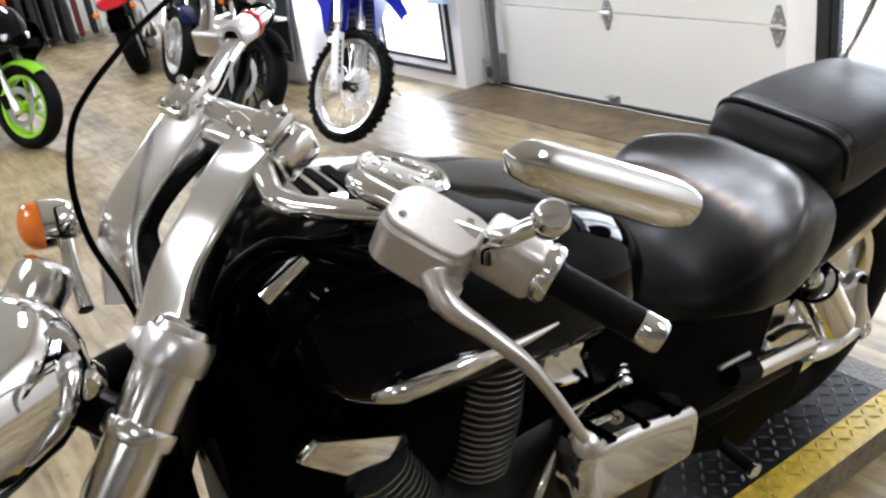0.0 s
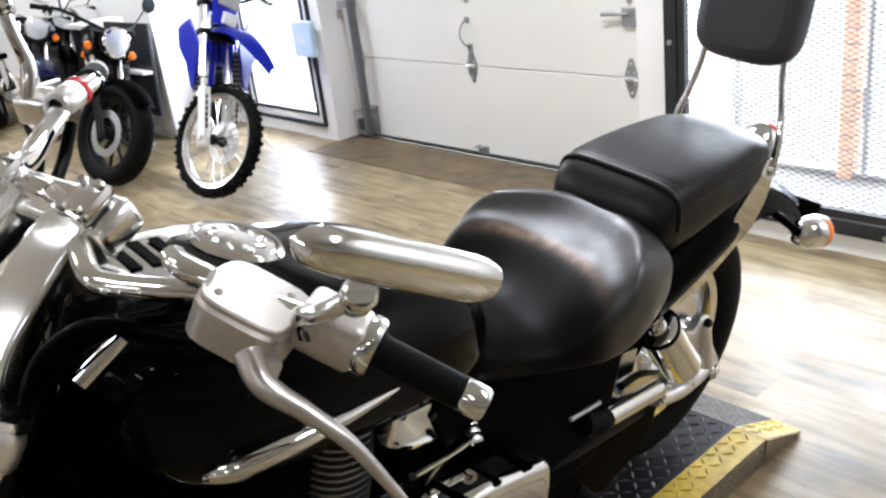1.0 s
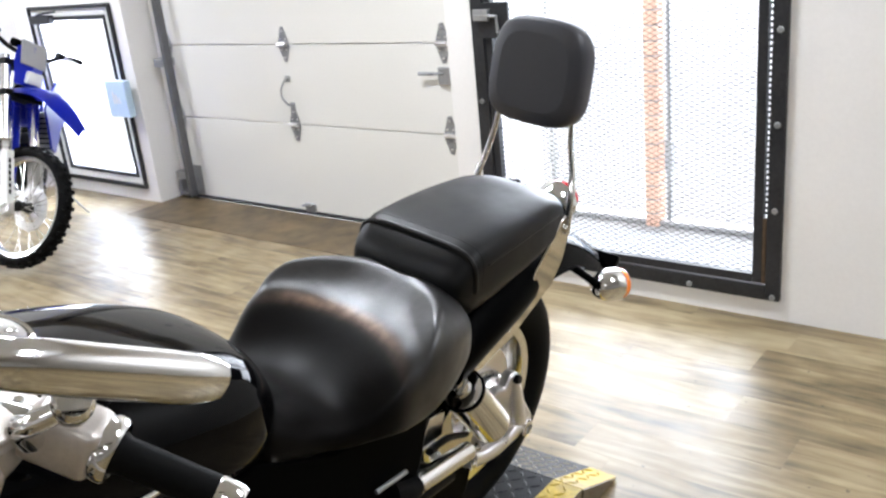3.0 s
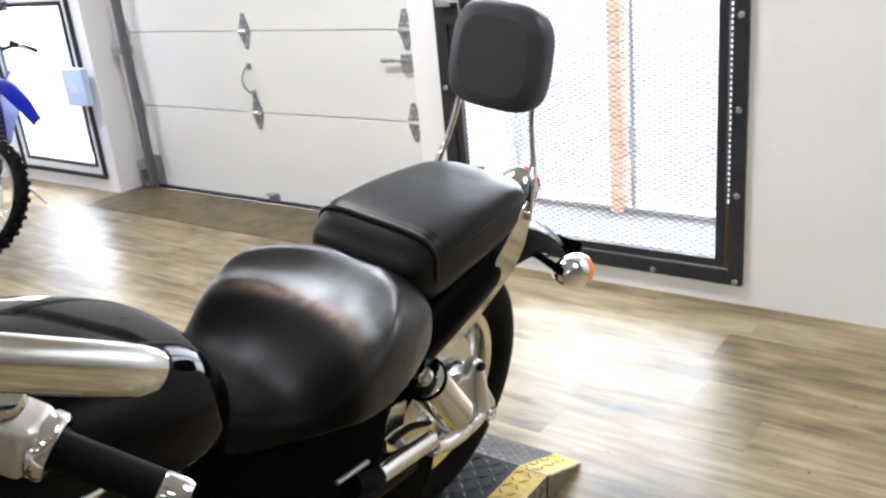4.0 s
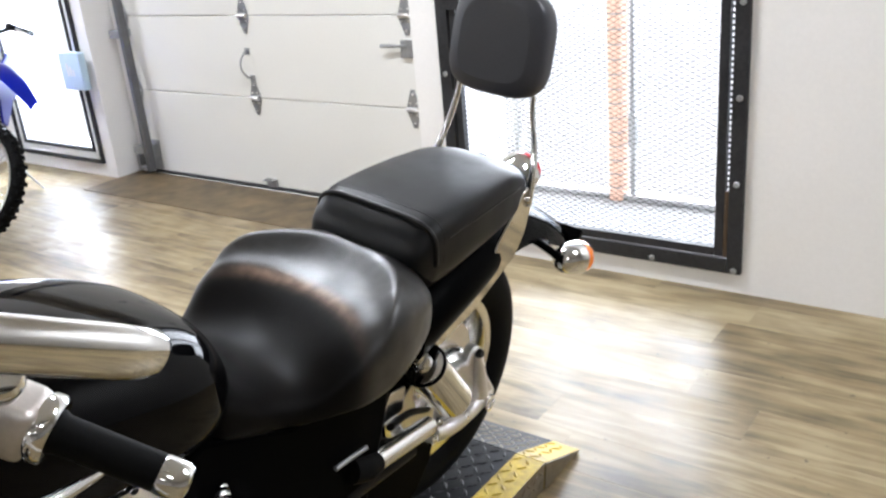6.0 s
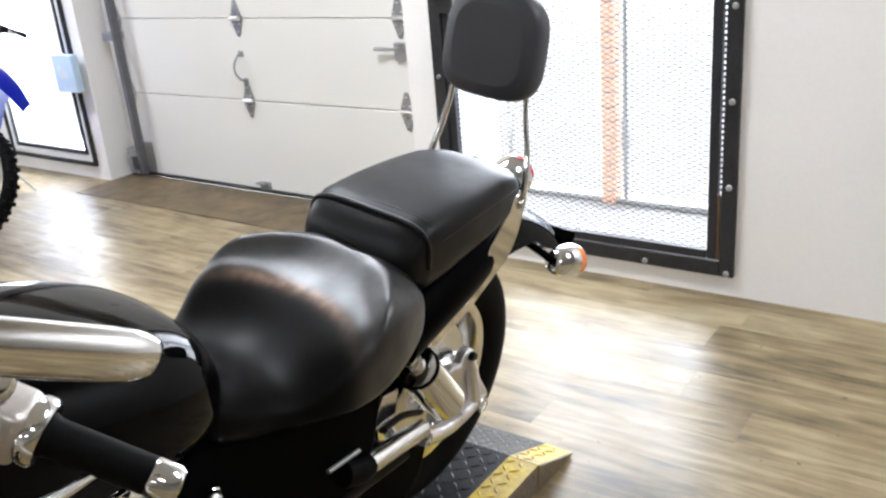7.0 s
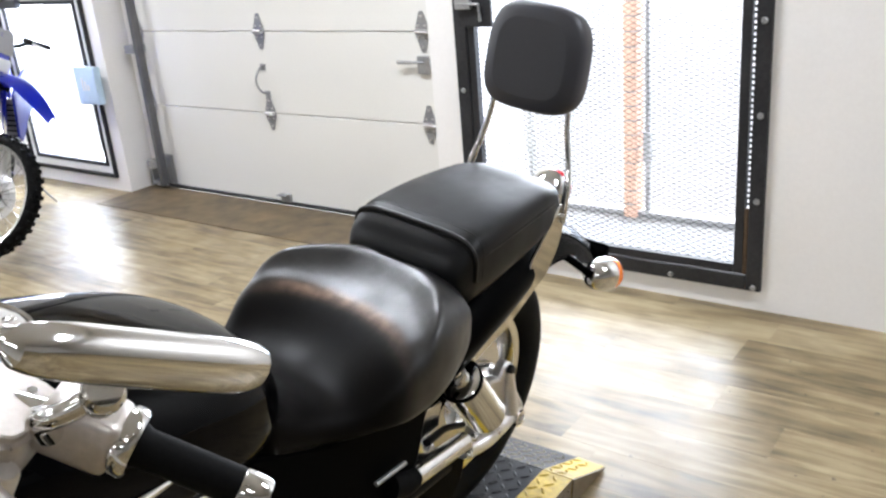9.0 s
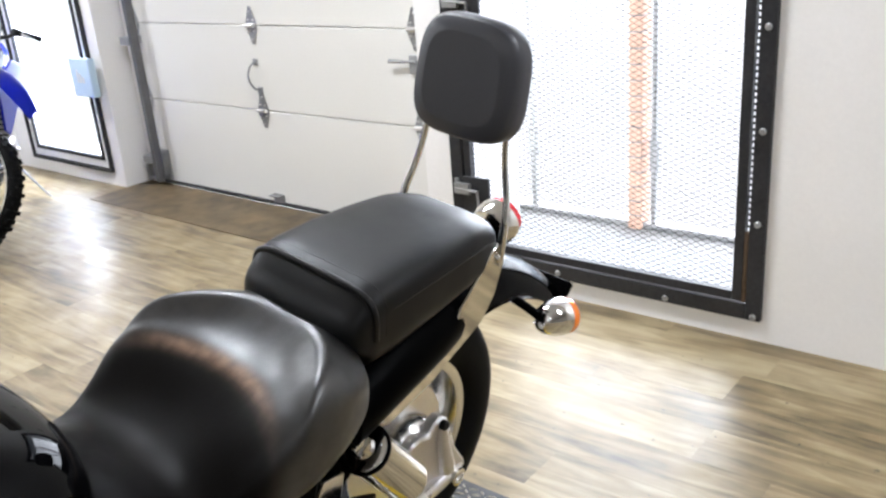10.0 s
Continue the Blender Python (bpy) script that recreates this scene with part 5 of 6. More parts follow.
            part("fin", slab([(0.074 * g * math.copysign(abs(math.cos(q_)) ** 0.75, math.cos(q_)), 0.142 * g * math.copysign(abs(math.sin(q_)) ** 0.75, math.sin(q_))) for q_ in (2 * math.pi * m_ / 24 for m_ in range(24))], 0.0045, base @ Matrix.Translation((0, 0, z))), FIN, cy)
        part("head_cover", boxed((-0.06, -0.125, ln - 0.02), (0.06, 0.125, ln + 0.01), 0.012, base, 3), ENGINE_DARK, cy, "dark head cover")
    cs = shell([(0.79, 0.03, 0.595, 0.55, 0.5, 4, 3), (0.797, 0.04, 0.608, 0.55, 0.488, 4.5, 3), (0.81, 0.044, 0.614, 0.553, 0.482, 5, 3), (1.03, 0.044, 0.655, 0.593, 0.5, 5, 3), (1.05, 0.04, 0.652, 0.595, 0.51, 4.5, 3), (1.06, 0.028, 0.637, 0.595, 0.53, 4, 3)], 30, 48)
    cv = part("engine_cover", xf(cs, Matrix.Translation((0, 0.196, 0))), CHROME, R, "chrome engine side cover with black slots")
    for k in range(3):
        u = 1.0 - 0.075 * k
        w = 0.662 - (1.03 - u) * 0.186
        part("slot", boxed((-0.006, -0.04, -0.006), (0.006, 0.03, 0.003), 0.0025, pose(u, 0.205, w, 0, -10.5, 10)), BLACK_PLASTIC, cv)
    for dv, dw in ((0.012, 0.018), (-0.015, -0.012)):
        part("cover_bolt", bolt(bmesh.new(), (1.056, 0.196 + dv, 0.595 + dw), (1, 0, 0), 0.006, 0.006), BLACK_METAL, cv)
    hp_ = part("head_plate", slab([(1.054, 0.832), (0.975, 0.785), (0.958, 0.74), (0.968, 0.7), (1.03, 0.716), (1.08, 0.752)], 0.035, Matrix(((1, 0, 0, 0), (0, 0, 1, 0.11), (0, 1, 0, 0), (0, 0, 0, 1))), 0.012), CHROME, R, "chrome cylinder head plate")
    for u, w in ((1.045, 0.8), (0.985, 0.765)):
        part("plate_bolt", bolt(bmesh.new(), (u, 0.145, w), (0, 1, 0), 0.007, 0.005), BLACK_METAL, hp_)
    part("lower_cowl", slab([(1.33, 0.81), (1.45, 0.87), (1.485, 0.85), (1.42, 0.785), (1.35, 0.775)], 0.03, Matrix(((1, 0, 0, 0), (0, 0, 1, 0.13), (0, 1, 0, 0), (0, 0, 0, 1))), 0.008), CHROME, R, "chrome neck cover")
    pk = lathed([(0, 0), (0.11, 0), (0.12, 0.012), (0.12, 0.03), (0.1, 0.045), (0, 0.05)], (1.2, 0.14, 0.32), (0, 1, 0), 36)
    part("stator_cover", pk, POLISHED, R, "polished round engine cover")
    for s in (-1, 1):
        fp = part("foot_peg", tubed([(1.22, s * 0.15, 0.27), (1.2, s * 0.24, 0.27), (1.2, s * 0.36, 0.28)], [0.016, 0.016, 0.018], 14, 4), RUBBER, R, "black rubber foot peg")
        part("peg_end", lathed([(0, 0), (0.019, 0), (0.019, 0.012), (0, 0.016)], (1.2, s * 0.36, 0.28), (0, s, 0), 16), CHROME, fp)
        pp2 = part("passenger_peg", tubed([(0.56, s * 0.12, 0.3), (0.55, s * 0.15, 0.28), (0.55, s * 0.2, 0.275)], 0.015, 12, 4), RUBBER, R, "black passenger peg")
        part("peg_end", lathed([(0, 0), (0.017, 0), (0.017, 0.01), (0, 0.014)], (0.55, s * 0.2, 0.275), (0, s, 0), 16), CHROME, pp2)
    part("gear_lever", tubed([(0.86, 0.12, 0.64), (0.97, 0.13, 0.63), (1.1, 0.16, 0.5), (1.1, 0.21, 0.38), (1.3, 0.21, 0.3)], 0.009, 10, 6), CHROME, R, "chrome gear linkage")
    lkb = tubed([(1.042, 0.160, 0.685), (0.934, 0.155, 0.674), (0.905, 0.150, 0.683)], [0.012, 0.01, 0.011], 10, 3, 0.6)
    for h_ in (-0.014, 0.0, 0.014):
        lathe(lkb, [(0.006, h_ - 0.007), (0.017, h_ - 0.006), (0.018, h_ - 0.002), (0.017, h_ + 0.003), (0.006, h_ + 0.005)], (0.905, 0.150, 0.683), (0.35, 0.75, -0.4), 18)
    part("linkage_arm", lkb, CHROME, R, "chrome linkage arm")
    for s in (-1,):
        ex = part("exhaust", tubed([(1.25, -0.1, 0.6), (1.33, -0.17, 0.45), (1.2, -0.21, 0.22), (0.9, -0.22, 0.17), (0.4, -0.22, 0.18), (-0.3, -0.22, 0.22)], [0.026, 0.028, 0.03, 0.034, 0.045, 0.048], 18, 6), CHROME, R, "chrome exhaust pipe")
        part("exhaust", tubed([(0.82, -0.1, 0.66), (0.75, -0.19, 0.5), (0.7, -0.22, 0.35), (0.3, -0.22, 0.3), (-0.35, -0.22, 0.33)], [0.026, 0.028, 0.03, 0.045, 0.048], 18, 6), CHROME, R, "chrome exhaust pipe")
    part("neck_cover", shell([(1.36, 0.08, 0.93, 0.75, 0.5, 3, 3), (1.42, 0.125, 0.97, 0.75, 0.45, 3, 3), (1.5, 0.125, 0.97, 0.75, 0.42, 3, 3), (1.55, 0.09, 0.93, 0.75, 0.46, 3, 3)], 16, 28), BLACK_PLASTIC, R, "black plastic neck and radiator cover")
    # two black filler shells added so these see-through gaps stay dark
    part("fork_cover", xf(shell([(1.585, 0.06, 0.93, 0.75, 0.55, 3, 3), (1.6, 0.095, 0.97, 0.75, 0.5, 3, 3), (1.66, 0.095, 0.96, 0.75, 0.48, 3, 3), (1.68, 0.06, 0.92, 0.75, 0.52, 3, 3)], 12, 28), Matrix.Translation((0.0, -0.03, 0))), BLACK_PLASTIC, R, "black filler added to darken the gap between the fork legs")
    part("air_box", shell([(0.78, 0.07, 0.79, 0.7, 0.58, 3, 3), (0.83, 0.1, 0.81, 0.7, 0.56, 3, 3), (1.05, 0.105, 0.84, 0.72, 0.55, 3, 3), (1.35, 0.105, 0.86, 0.74, 0.55, 3, 3), (1.42, 0.07, 0.84, 0.74, 0.58, 3, 3)], 16, 28), BLACK_PLASTIC, R, "black filler added to darken the gap under the tank")
    part("radiator", boxed((-0.02, -0.14, -0.16), (0.02, 0.14, 0.16), 0.01, pose(1.5, 0, 0.58, 0, -15, 0)), BLACK_METAL, R, "black radiator")
    part("side_stand", tubed([(0.95, 0.11, 0.18), (0.9, 0.2, 0.1), (0.86, 0.3, 0.072)], [0.014, 0.013, 0.012], 12, 4), STEEL, R, "steel side stand")
    # hoses round the steering head
    hose = [[(1.33, 0.19, 1.175), (1.38, 0.1, 1.11), (1.45, 0.02, 1.06), (1.5, 0.0, 0.98)], [(1.31, 0.27, 1.16), (1.35, 0.15, 1.11), (1.42, 0.06, 1.07), (1.48, 0.04, 1.0), (1.54, 0.04, 0.86)],
            [(1.27, 0.3, 1.14), (1.33, 0.19, 1.09), (1.4, 0.14, 1.06), (1.47, 0.1, 0.97)], [(1.31, -0.35, 1.2), (1.38, -0.26, 1.1), (1.45, -0.16, 1.07), (1.5, -0.1, 0.98)]]
    hose += [[(1.518, 0.060, 1.047), (1.504, 0.090, 1.101), (1.484, 0.110, 1.132), (1.454, 0.140, 1.158), (1.416, 0.180, 1.156), (1.384, 0.240, 1.157)], [(1.504, 0.070, 1.054), (1.482, 0.100, 1.100), (1.456, 0.120, 1.129), (1.414, 0.150, 1.149), (1.380, 0.190, 1.165)], [(1.282, -0.300, 1.212), (1.315, -0.260, 1.181), (1.356, -0.200, 1.170), (1.417, -0.140, 1.129)]]
    for p in hose:
        part("hose", tubed(p, 0.009, 10, 8), BLACK_PLASTIC, R)
    part("brake_hose", tubed([(1.309, -0.435, 1.291), (1.334, -0.42, 1.289), (1.411, -0.36, 1.272), (1.467, -0.31, 1.256), (1.523, -0.26, 1.236), (1.564, -0.22, 1.209), (1.592, -0.17, 1.16), (1.6, -0.12, 1.1), (1.587, -0.07, 1.04), (1.57, -0.05, 0.93)], 0.0045, 10, 8), BLACK_PLASTIC, R, "black brake hose")
    part("hose_fitting", tubed([(1.472, 0.12, 1.082), (1.416, 0.122, 1.117)], 0.011, 12, 1), CHROME, R, "chrome hose fitting")
    part("ignition_cover", lathed([(0, 0), (0.035, 0), (0.038, 0.01), (0.034, 0.02), (0, 0.024)], (1.43, -0.07, 1.13), (0.2, 0, 1), 24), CHROME, R)
    return R


cruiser()

# ---- the other bikes: u ahead from the front axle, v to its left, w up ----


def bike_frame(x, y, heading, lean):
    """A bike's pose from its front contact point, heading in degrees from +x, lean to its left."""
    return Matrix.Translation((x, y, 0)) @ Matrix.Rotation(radians(heading), 4, "Z") @ Matrix.Rotation(radians(-lean), 4, "X")


def steer_frame(R, rake, turn):
    """The front end, turned about the raked steering axis through the axle; its floor point stays put."""
    a = Vector((-math.sin(radians(rake)), 0, math.cos(radians(rake))))
    m = Matrix.Translation((0, 0, R)) @ Matrix.Rotation(radians(turn), 4, a)
    return m


def spoked_wheel(root, name, m, R, r, width, rim_m, knobs=False, spokes=28, disc=True, label="spoked wheel"):
    o, ax = m.translation, m.to_3x3() @ Vector((0, 1, 0))
    w = part(name, rim_bm(o, ax, r, width * 0.55, 0.02, 44), rim_m, root, label)
    part("tyre", tyre_bm(o, ax, R - (0.012 if knobs else 0), r, width, 48, 2.1), RUBBER, w, "black tyre")
    if knobs:
        kb = bmesh.new()
        n = 44
        for i in range(n):
            q = 2 * math.pi * i / n
            row = ((-0.032, 0.0), (0.0, 0.02), (0.032, 0.0)) if i % 2 else ((-0.016, 0.006), (0.016, 0.006))
            for off, _ in row:
                dip = 0.012 * (abs(off) / 0.032) ** 2
                box(kb, (-0.011, off - 0.009, R - 0.02 - dip), (0.011, off + 0.009, R - dip), 0.0, m @ Matrix.Rotation(q, 4, "Y"))
        k_ = part("knobbly_tread", kb, RUBBER, w, "knobbly tread blocks")
        tagged(k_, kind="stuff")
    sp = bmesh.new()
    for i in range(spokes):
        q = 2 * math.pi * i / spokes
        side = 1 if i % 2 else -1
        q2 = q + (0.32 if (i // 2) % 2 else -0.32)
        p0 = m @ Vector((math.sin(q2) * 0.03, side * 0.028, math.cos(q2) * 0.03))
        p1 = m @ Vector((math.sin(q) * (r - 0.015), side * 0.005, math.cos(q) * (r - 0.015)))
        tube(sp, [p0, p1], 0.0022, 5, 1)
    s_ = part("spokes", sp, POLISHED, w)
    tagged(s_, kind="stuff")
    part("hub", lathed([(0, -0.055), (0.022, -0.055), (0.034, -0.04), (0.026, -0.02), (0.026, 0.02), (0.034, 0.04), (0.022, 0.055), (0, 0.055)], o, ax, 20), BLACK_METAL, w)
    if disc:
        part("brake_disc", disc_bm(Vector(o) + ax * 0.05, ax, 0.08, 0.125, 0.004, 32), SATIN, w)
    return w


def cast_wheel(root, name, m, R, r, width, rim_m, n=10, disc_side=1, disc_r=0.15, label="cast wheel"):
    o, ax = m.translation, m.to_3x3() @ Vector((0, 1, 0))
    w = part(name, rim_bm(o, ax, r, width * 0.7, 0.025, 44), rim_m, root, label)
    part("tyre", tyre_bm(o, ax, R, r, width, 48, 2.3), RUBBER, w, "black tyre")
    for i in range(n):
        part("spoke", cast_spoke(o, ax, 2 * math.pi * i / n, 0.03, r - 0.02, 0.011, 0.008, 0.012), rim_m, w)
    part("hub", lathed([(0, -0.06), (0.035, -0.06), (0.045, -0.04), (0.045, 0.04), (0.035, 0.06), (0, 0.06)], o, ax, 22), rim_m, w)
    part("brake_disc", disc_bm(Vector(o) + ax * 0.066 * disc_side, ax, disc_r * 0.68, disc_r, 0.004, 36), SATIN, w, "pale steel brake disc")
    return w


def hull(outlines, m=None):
    """A body lofted through outlines of equal length, closed at both ends."""
    bm = bmesh.new()
    rings = [[bm.verts.new(p) for p in o] for o in outlines]
    n = len(rings[0])
    for x, y in zip(rings, rings[1:]):
        for k in range(n):
            bm.faces.new((x[k], x[(k + 1) % n], y[(k + 1) % n], y[k]))
    bm.faces.new(rings[0][::-1]), bm.faces.new(rings[-1])
    if m is not None:
        xf(bm, m)
    return bm


def side_panel(pts, v, t, bulge=0.0, m=None):
    """A moulded panel: an outline in the (u, w) plane, standing at v, with a bevelled edge."""
    s = slab(pts, t, Matrix(((1, 0, 0, 0), (0, 0, 1, v), (0, 1, 0, 0), (0, 0, 0, 1))), min(0.008, t * 0.4), 2)
    if bulge:
        cu, cw = sum(p[0] for p in pts) / len(pts), sum(p[1] for p in pts) / len(pts)
        rad = max(math.hypot(p[0] - cu, p[1] - cw) for p in pts)
        bmesh.ops.subdivide_edges(s, edges=s.edges[:], cuts=1)
        for x in s.verts:
            x.co.y += bulge * max(0, 1 - (math.hypot(x.co.x - cu, x.co.z - cw) / rad) ** 2)
    return s if m is None else xf(s, m)


def dirt_bike():
    B_ = empty("dirt_bike", bike_frame(-4.71, 3.042, -30, 12), "blue off-road motorcycle with knobbly tyres, on its side stand", "motorcycle")
    R = 0.345
    S = steer_frame(R, 27, 44)
    spoked_wheel(B_, "front_wheel", S, R, 0.278, 0.085, POLISHED, True, 32, True, "spoked front wheel with bright rim")
    rk = Matrix.Rotation(radians(-27), 4, "Y")
    for s in (-1, 1):
        y = 0.098 * s
        f = part("fork_leg", xf(lathed([(0.0, -0.05), (0.022, -0.05), (0.026, -0.03), (0.026, 0.3), (0.022, 0.31)], (-0.02, y, 0), (0, 0, 1), 18), S @ rk), SATIN, B_, "silver fork leg")
        part("fork_upper", xf(lathed([(0.0215, 0.3), (0.0215, 0.36), (0.029, 0.37), (0.029, 0.86), (0.0, 0.87)], (-0.02, y, 0), (0, 0, 1), 18), S @ rk), POLISHED, f)
        gd_ = hull([[(-0.055 + dx, y + s * dy, z) for dx, dy in ((0, -0.02), (0.02, 0.026), (0.075, 0.026), (0.085, -0.01))] for z, _ in ((0.0, 0), (0.14, 0), (0.3, 0))], S @ rk)
        g = part("fork_guard", gd_, WHITE_PLASTIC, f, "white plastic fork guard")
        for k in range(6):
            part("guard_mark", xf(boxed((0.031, y + s * 0.012, 0.05 + 0.035 * k), (0.034, y + s * 0.0255, 0.075 + 0.035 * k)), S @ rk), BLACK_PLASTIC, g)
        part("axle_clamp", xf(boxed((-0.05, y - 0.022, -0.05), (0.02, y + 0.022, 0.03), 0.008), S @ rk), SATIN, f)
    part("axle_nut", xf(lathed([(0, 0), (0.02, 0), (0.02, 0.012), (0.012, 0.016), (0, 0.016)], (-0.015, -0.122, 0.0), (0, -1, 0), 12), S @ rk), SATIN, B_)
    for z, nm in ((0.62, "lower_clamp"), (0.8, "top_clamp")):
        part(nm, xf(boxed((-0.06, -0.13, z), (0.015, 0.13, z + 0.04), 0.01), S @ rk), BLACK_METAL, B_)
    # front fender
    fe = bmesh.new()
    rows = []
    for k in range(17):
        t = k / 16
        u = -0.34 + 0.585 * t
        w = 0.545 + 0.075 * math.sin(math.pi * min(1, t * 0.8 + 0.15)) - 0.16 * max(0, t - 0.5) ** 1.3
        hw = 0.075 + 0.03 * math.sin(math.pi * t) - 0.05 * max(0, t - 0.7) / 0.3
        rows.append([fe.verts.new(S @ Vector((u, hw * a, w + 0.035 * (1 - a * a) - 0.02 * abs(a)))) for a in (-1, -0.7, -0.35, 0, 0.35, 0.7, 1)])
    for x, y in zip(rows, rows[1:]):
        for k in range(6):
            fe.faces.new((x[k], x[k + 1], y[k + 1], y[k]))
    bmesh.ops.solidify(fe, geom=fe.faces[:], thickness=0.004)
    part("front_fender", fe, BLUE, B_, "blue plastic front fender")
    # number plate headlight mask
    mk = hull([[(0.07, a * 0.085, 0.98), (0.105, 0, 0.985), (0.07, -a * 0.085, 0.98), (0.05, 0, 0.985)] for a in (1,)] + [[(0.1, 0.1, 0.88), (0.14, 0, 0.885), (0.1, -0.1, 0.88), (0.06, 0, 0.885)], [(0.13, 0.075, 0.76), (0.17, 0, 0.765), (0.13, -0.075, 0.76), (0.09, 0, 0.765)]], S @ Matrix.Translation((-0.43, 0, -0.13)))
    part("headlight_mask", mk, BLUE, B_, "blue headlight mask")
    part("number_plate", xf(boxed((0, -0.085, 0), (0.012, 0.085, 0.14), 0.005), S @ pose(-0.295, 0, 0.745, 0, -22, 0)), GREY_PLASTIC, B_, "blank pale grey number plate")
    hl = part("headlight", xf(boxed((0, -0.055, 0), (0.03, 0.055, 0.075), 0.012), S @ pose(-0.26, 0, 0.645, 0, -10, 0)), GLASS, B_, "small square headlight")
    # handlebar
    hb = [(-0.42, 0.4, 0.97), (-0.4, 0.25, 0.95), (-0.36, 0.13, 0.9), (-0.36, 0.0, 0.89), (-0.36, -0.13, 0.9), (-0.4, -0.25, 0.95), (-0.42, -0.4, 0.97)]
    hbar = part("handlebar", tubed([S @ Vector((p[0], p[1], p[2] - 0.09)) for p in hb], 0.012, 12, 6), BLACK_METAL, B_, "black handlebar")
    part("bar_pad", tubed([S @ Vector((-0.375, 0.11, 0.845)), S @ Vector((-0.375, -0.11, 0.845))], 0.024, 12, 1), BLACK_PLASTIC, hbar)
    for s in (-1, 1):
        part("grip", tubed([S @ Vector((-0.413, 0.29 * s, 0.868)), S @ Vector((-0.42, 0.41 * s, 0.88))], 0.018, 12, 1), RUBBER, hbar)
        part("lever", tubed([S @ Vector((-0.38, 0.25 * s, 0.865)), S @ Vector((-0.355, 0.32 * s, 0.86)), S @ Vector((-0.37, 0.43 * s, 0.855))], 0.007, 8, 4), SATIN, hbar)
        part("lever_perch", xf(boxed((-0.41, 0.225 * s - 0.02, 0.85), (-0.365, 0.225 * s + 0.02, 0.885), 0.006), S), BLACK_METAL, hbar)
    # body
    part("frame", joined([tubed([(-0.33, 0.03 * s, 0.86), (-0.4, 0.05 * s, 0.6), (-0.5, 0.08 * s, 0.38), (-0.85, 0.09 * s, 0.36), (-0.98, 0.09 * s, 0.6), (-0.6, 0.06 * s, 0.82), (-0.33, 0.03 * s, 0.88)], 0.02, 10, 5) for s in (-1, 1)]), BLUE, B_, "blue steel frame")
    part("engine", shell([(-0.92, 0.08, 0.55, 0.45, 0.32, 3, 3), (-0.85, 0.12, 0.6, 0.45, 0.3, 3, 3), (-0.6, 0.12, 0.66, 0.45, 0.3, 3, 3), (-0.48, 0.08, 0.62, 0.5, 0.36, 3, 3)], 14, 24), ENGINE_DARK, B_, "dark engine")
    part("fuel_tank", shell([(-0.85, 0.06, 0.84, 0.78, 0.7, 2.4, 2.2), (-0.6, 0.12, 0.93, 0.82, 0.7, 2.4, 2.2), (-0.42, 0.1, 0.94, 0.84, 0.74, 2.4, 2.2), (-0.36, 0.05, 0.9, 0.84, 0.78, 2.2, 2.2)], 16, 24), BLUE, B_, "blue fuel tank")
    for s in (-1, 1):
        rd = part("radiator", boxed((-0.42, 0.07 * s + (0.0 if s > 0 else -0.09), 0.56), (-0.37, 0.16 * s if s > 0 else -0.07, 0.82), 0.006), GREY_PLASTIC, B_, "grey radiator with slatted guard")
        for k in range(8):
            part("slat", boxed((-0.368, min(0.075 * s, 0.155 * s), 0.58 + 0.029 * k), (-0.36, max(0.075 * s, 0.155 * s), 0.588 + 0.029 * k)), BLACK_PLASTIC, rd)
        part("shroud", xf(side_panel([(-0.75, 0.9), (-0.4, 1.0), (-0.24, 0.92), (-0.2, 0.86), (-0.3, 0.62), (-0.38, 0.58), (-0.46, 0.72), (-0.7, 0.78)], 0.15 if s > 0 else -0.162, 0.012, 0.02 * s), Matrix(((1, 0, 0, 0), (-0.28 * s, 1, 0, -0.11 * s), (0, 0, 1, 0), (0, 0, 0, 1)))), BLUE, B_, "blue radiator shroud")
    part("seat", shell([(-1.55, 0.05, 0.96, 0.93, 0.9, 2.4, 2.2), (-1.3, 0.09, 0.95, 0.9, 0.86, 2.6, 2.2), (-0.95, 0.085, 0.92, 0.86, 0.8, 2.6, 2.2), (-0.68, 0.07, 0.95, 0.88, 0.82, 2.4, 2.2)], 20, 24), BLACK_PLASTIC, B_, "black seat")
    part("rear_fender", shell([(-1.85, 0.05, 0.93, 0.92, 0.9, 2.4, 2.2), (-1.6, 0.09, 0.91, 0.89, 0.86, 2.6, 2.2), (-1.2, 0.1, 0.87, 0.84, 0.8, 2.6, 2.2)], 14, 20), BLUE, B_, "blue rear fender")
    rw = Matrix.Translation((-1.48, 0, 0.335))
    spoked_wheel(B_, "rear_wheel", rw, 0.335, 0.25, 0.11, POLISHED, True, 32, True, "spoked rear wheel")
    for s in (-1, 1):
        part("swing_arm", tubed([(-0.9, 0.1 * s, 0.4), (-1.48, 0.11 * s, 0.335)], [0.035, 0.025], 10, 1), SATIN, B_)
    part("exhaust", tubed([(-0.45, -0.06, 0.62), (-0.38, -0.12, 0.45), (-0.6, -0.14, 0.35), (-0.95, -0.13, 0.6), (-1.3, -0.13, 0.75), (-1.6, -0.13, 0.8)], [0.02, 0.022, 0.022, 0.025, 0.045, 0.045], 12, 5), SATIN, B_, "silver exhaust")
    part("side_stand", tubed([(-0.85, 0.13, 0.36), (-0.93, 0.25, 0.2), (-0.97, 0.38, 0.06)], [0.009, 0.007, 0.007], 10, 3), STEEL, B_, "steel side stand")
    for s in (-1, 1):
        part("foot_peg", boxed((-0.92, 0.13 * s - 0.06, 0.38), (-0.88, 0.13 * s + 0.06, 0.4), 0.004), STEEL, B_)
    return B_


dirt_bike()


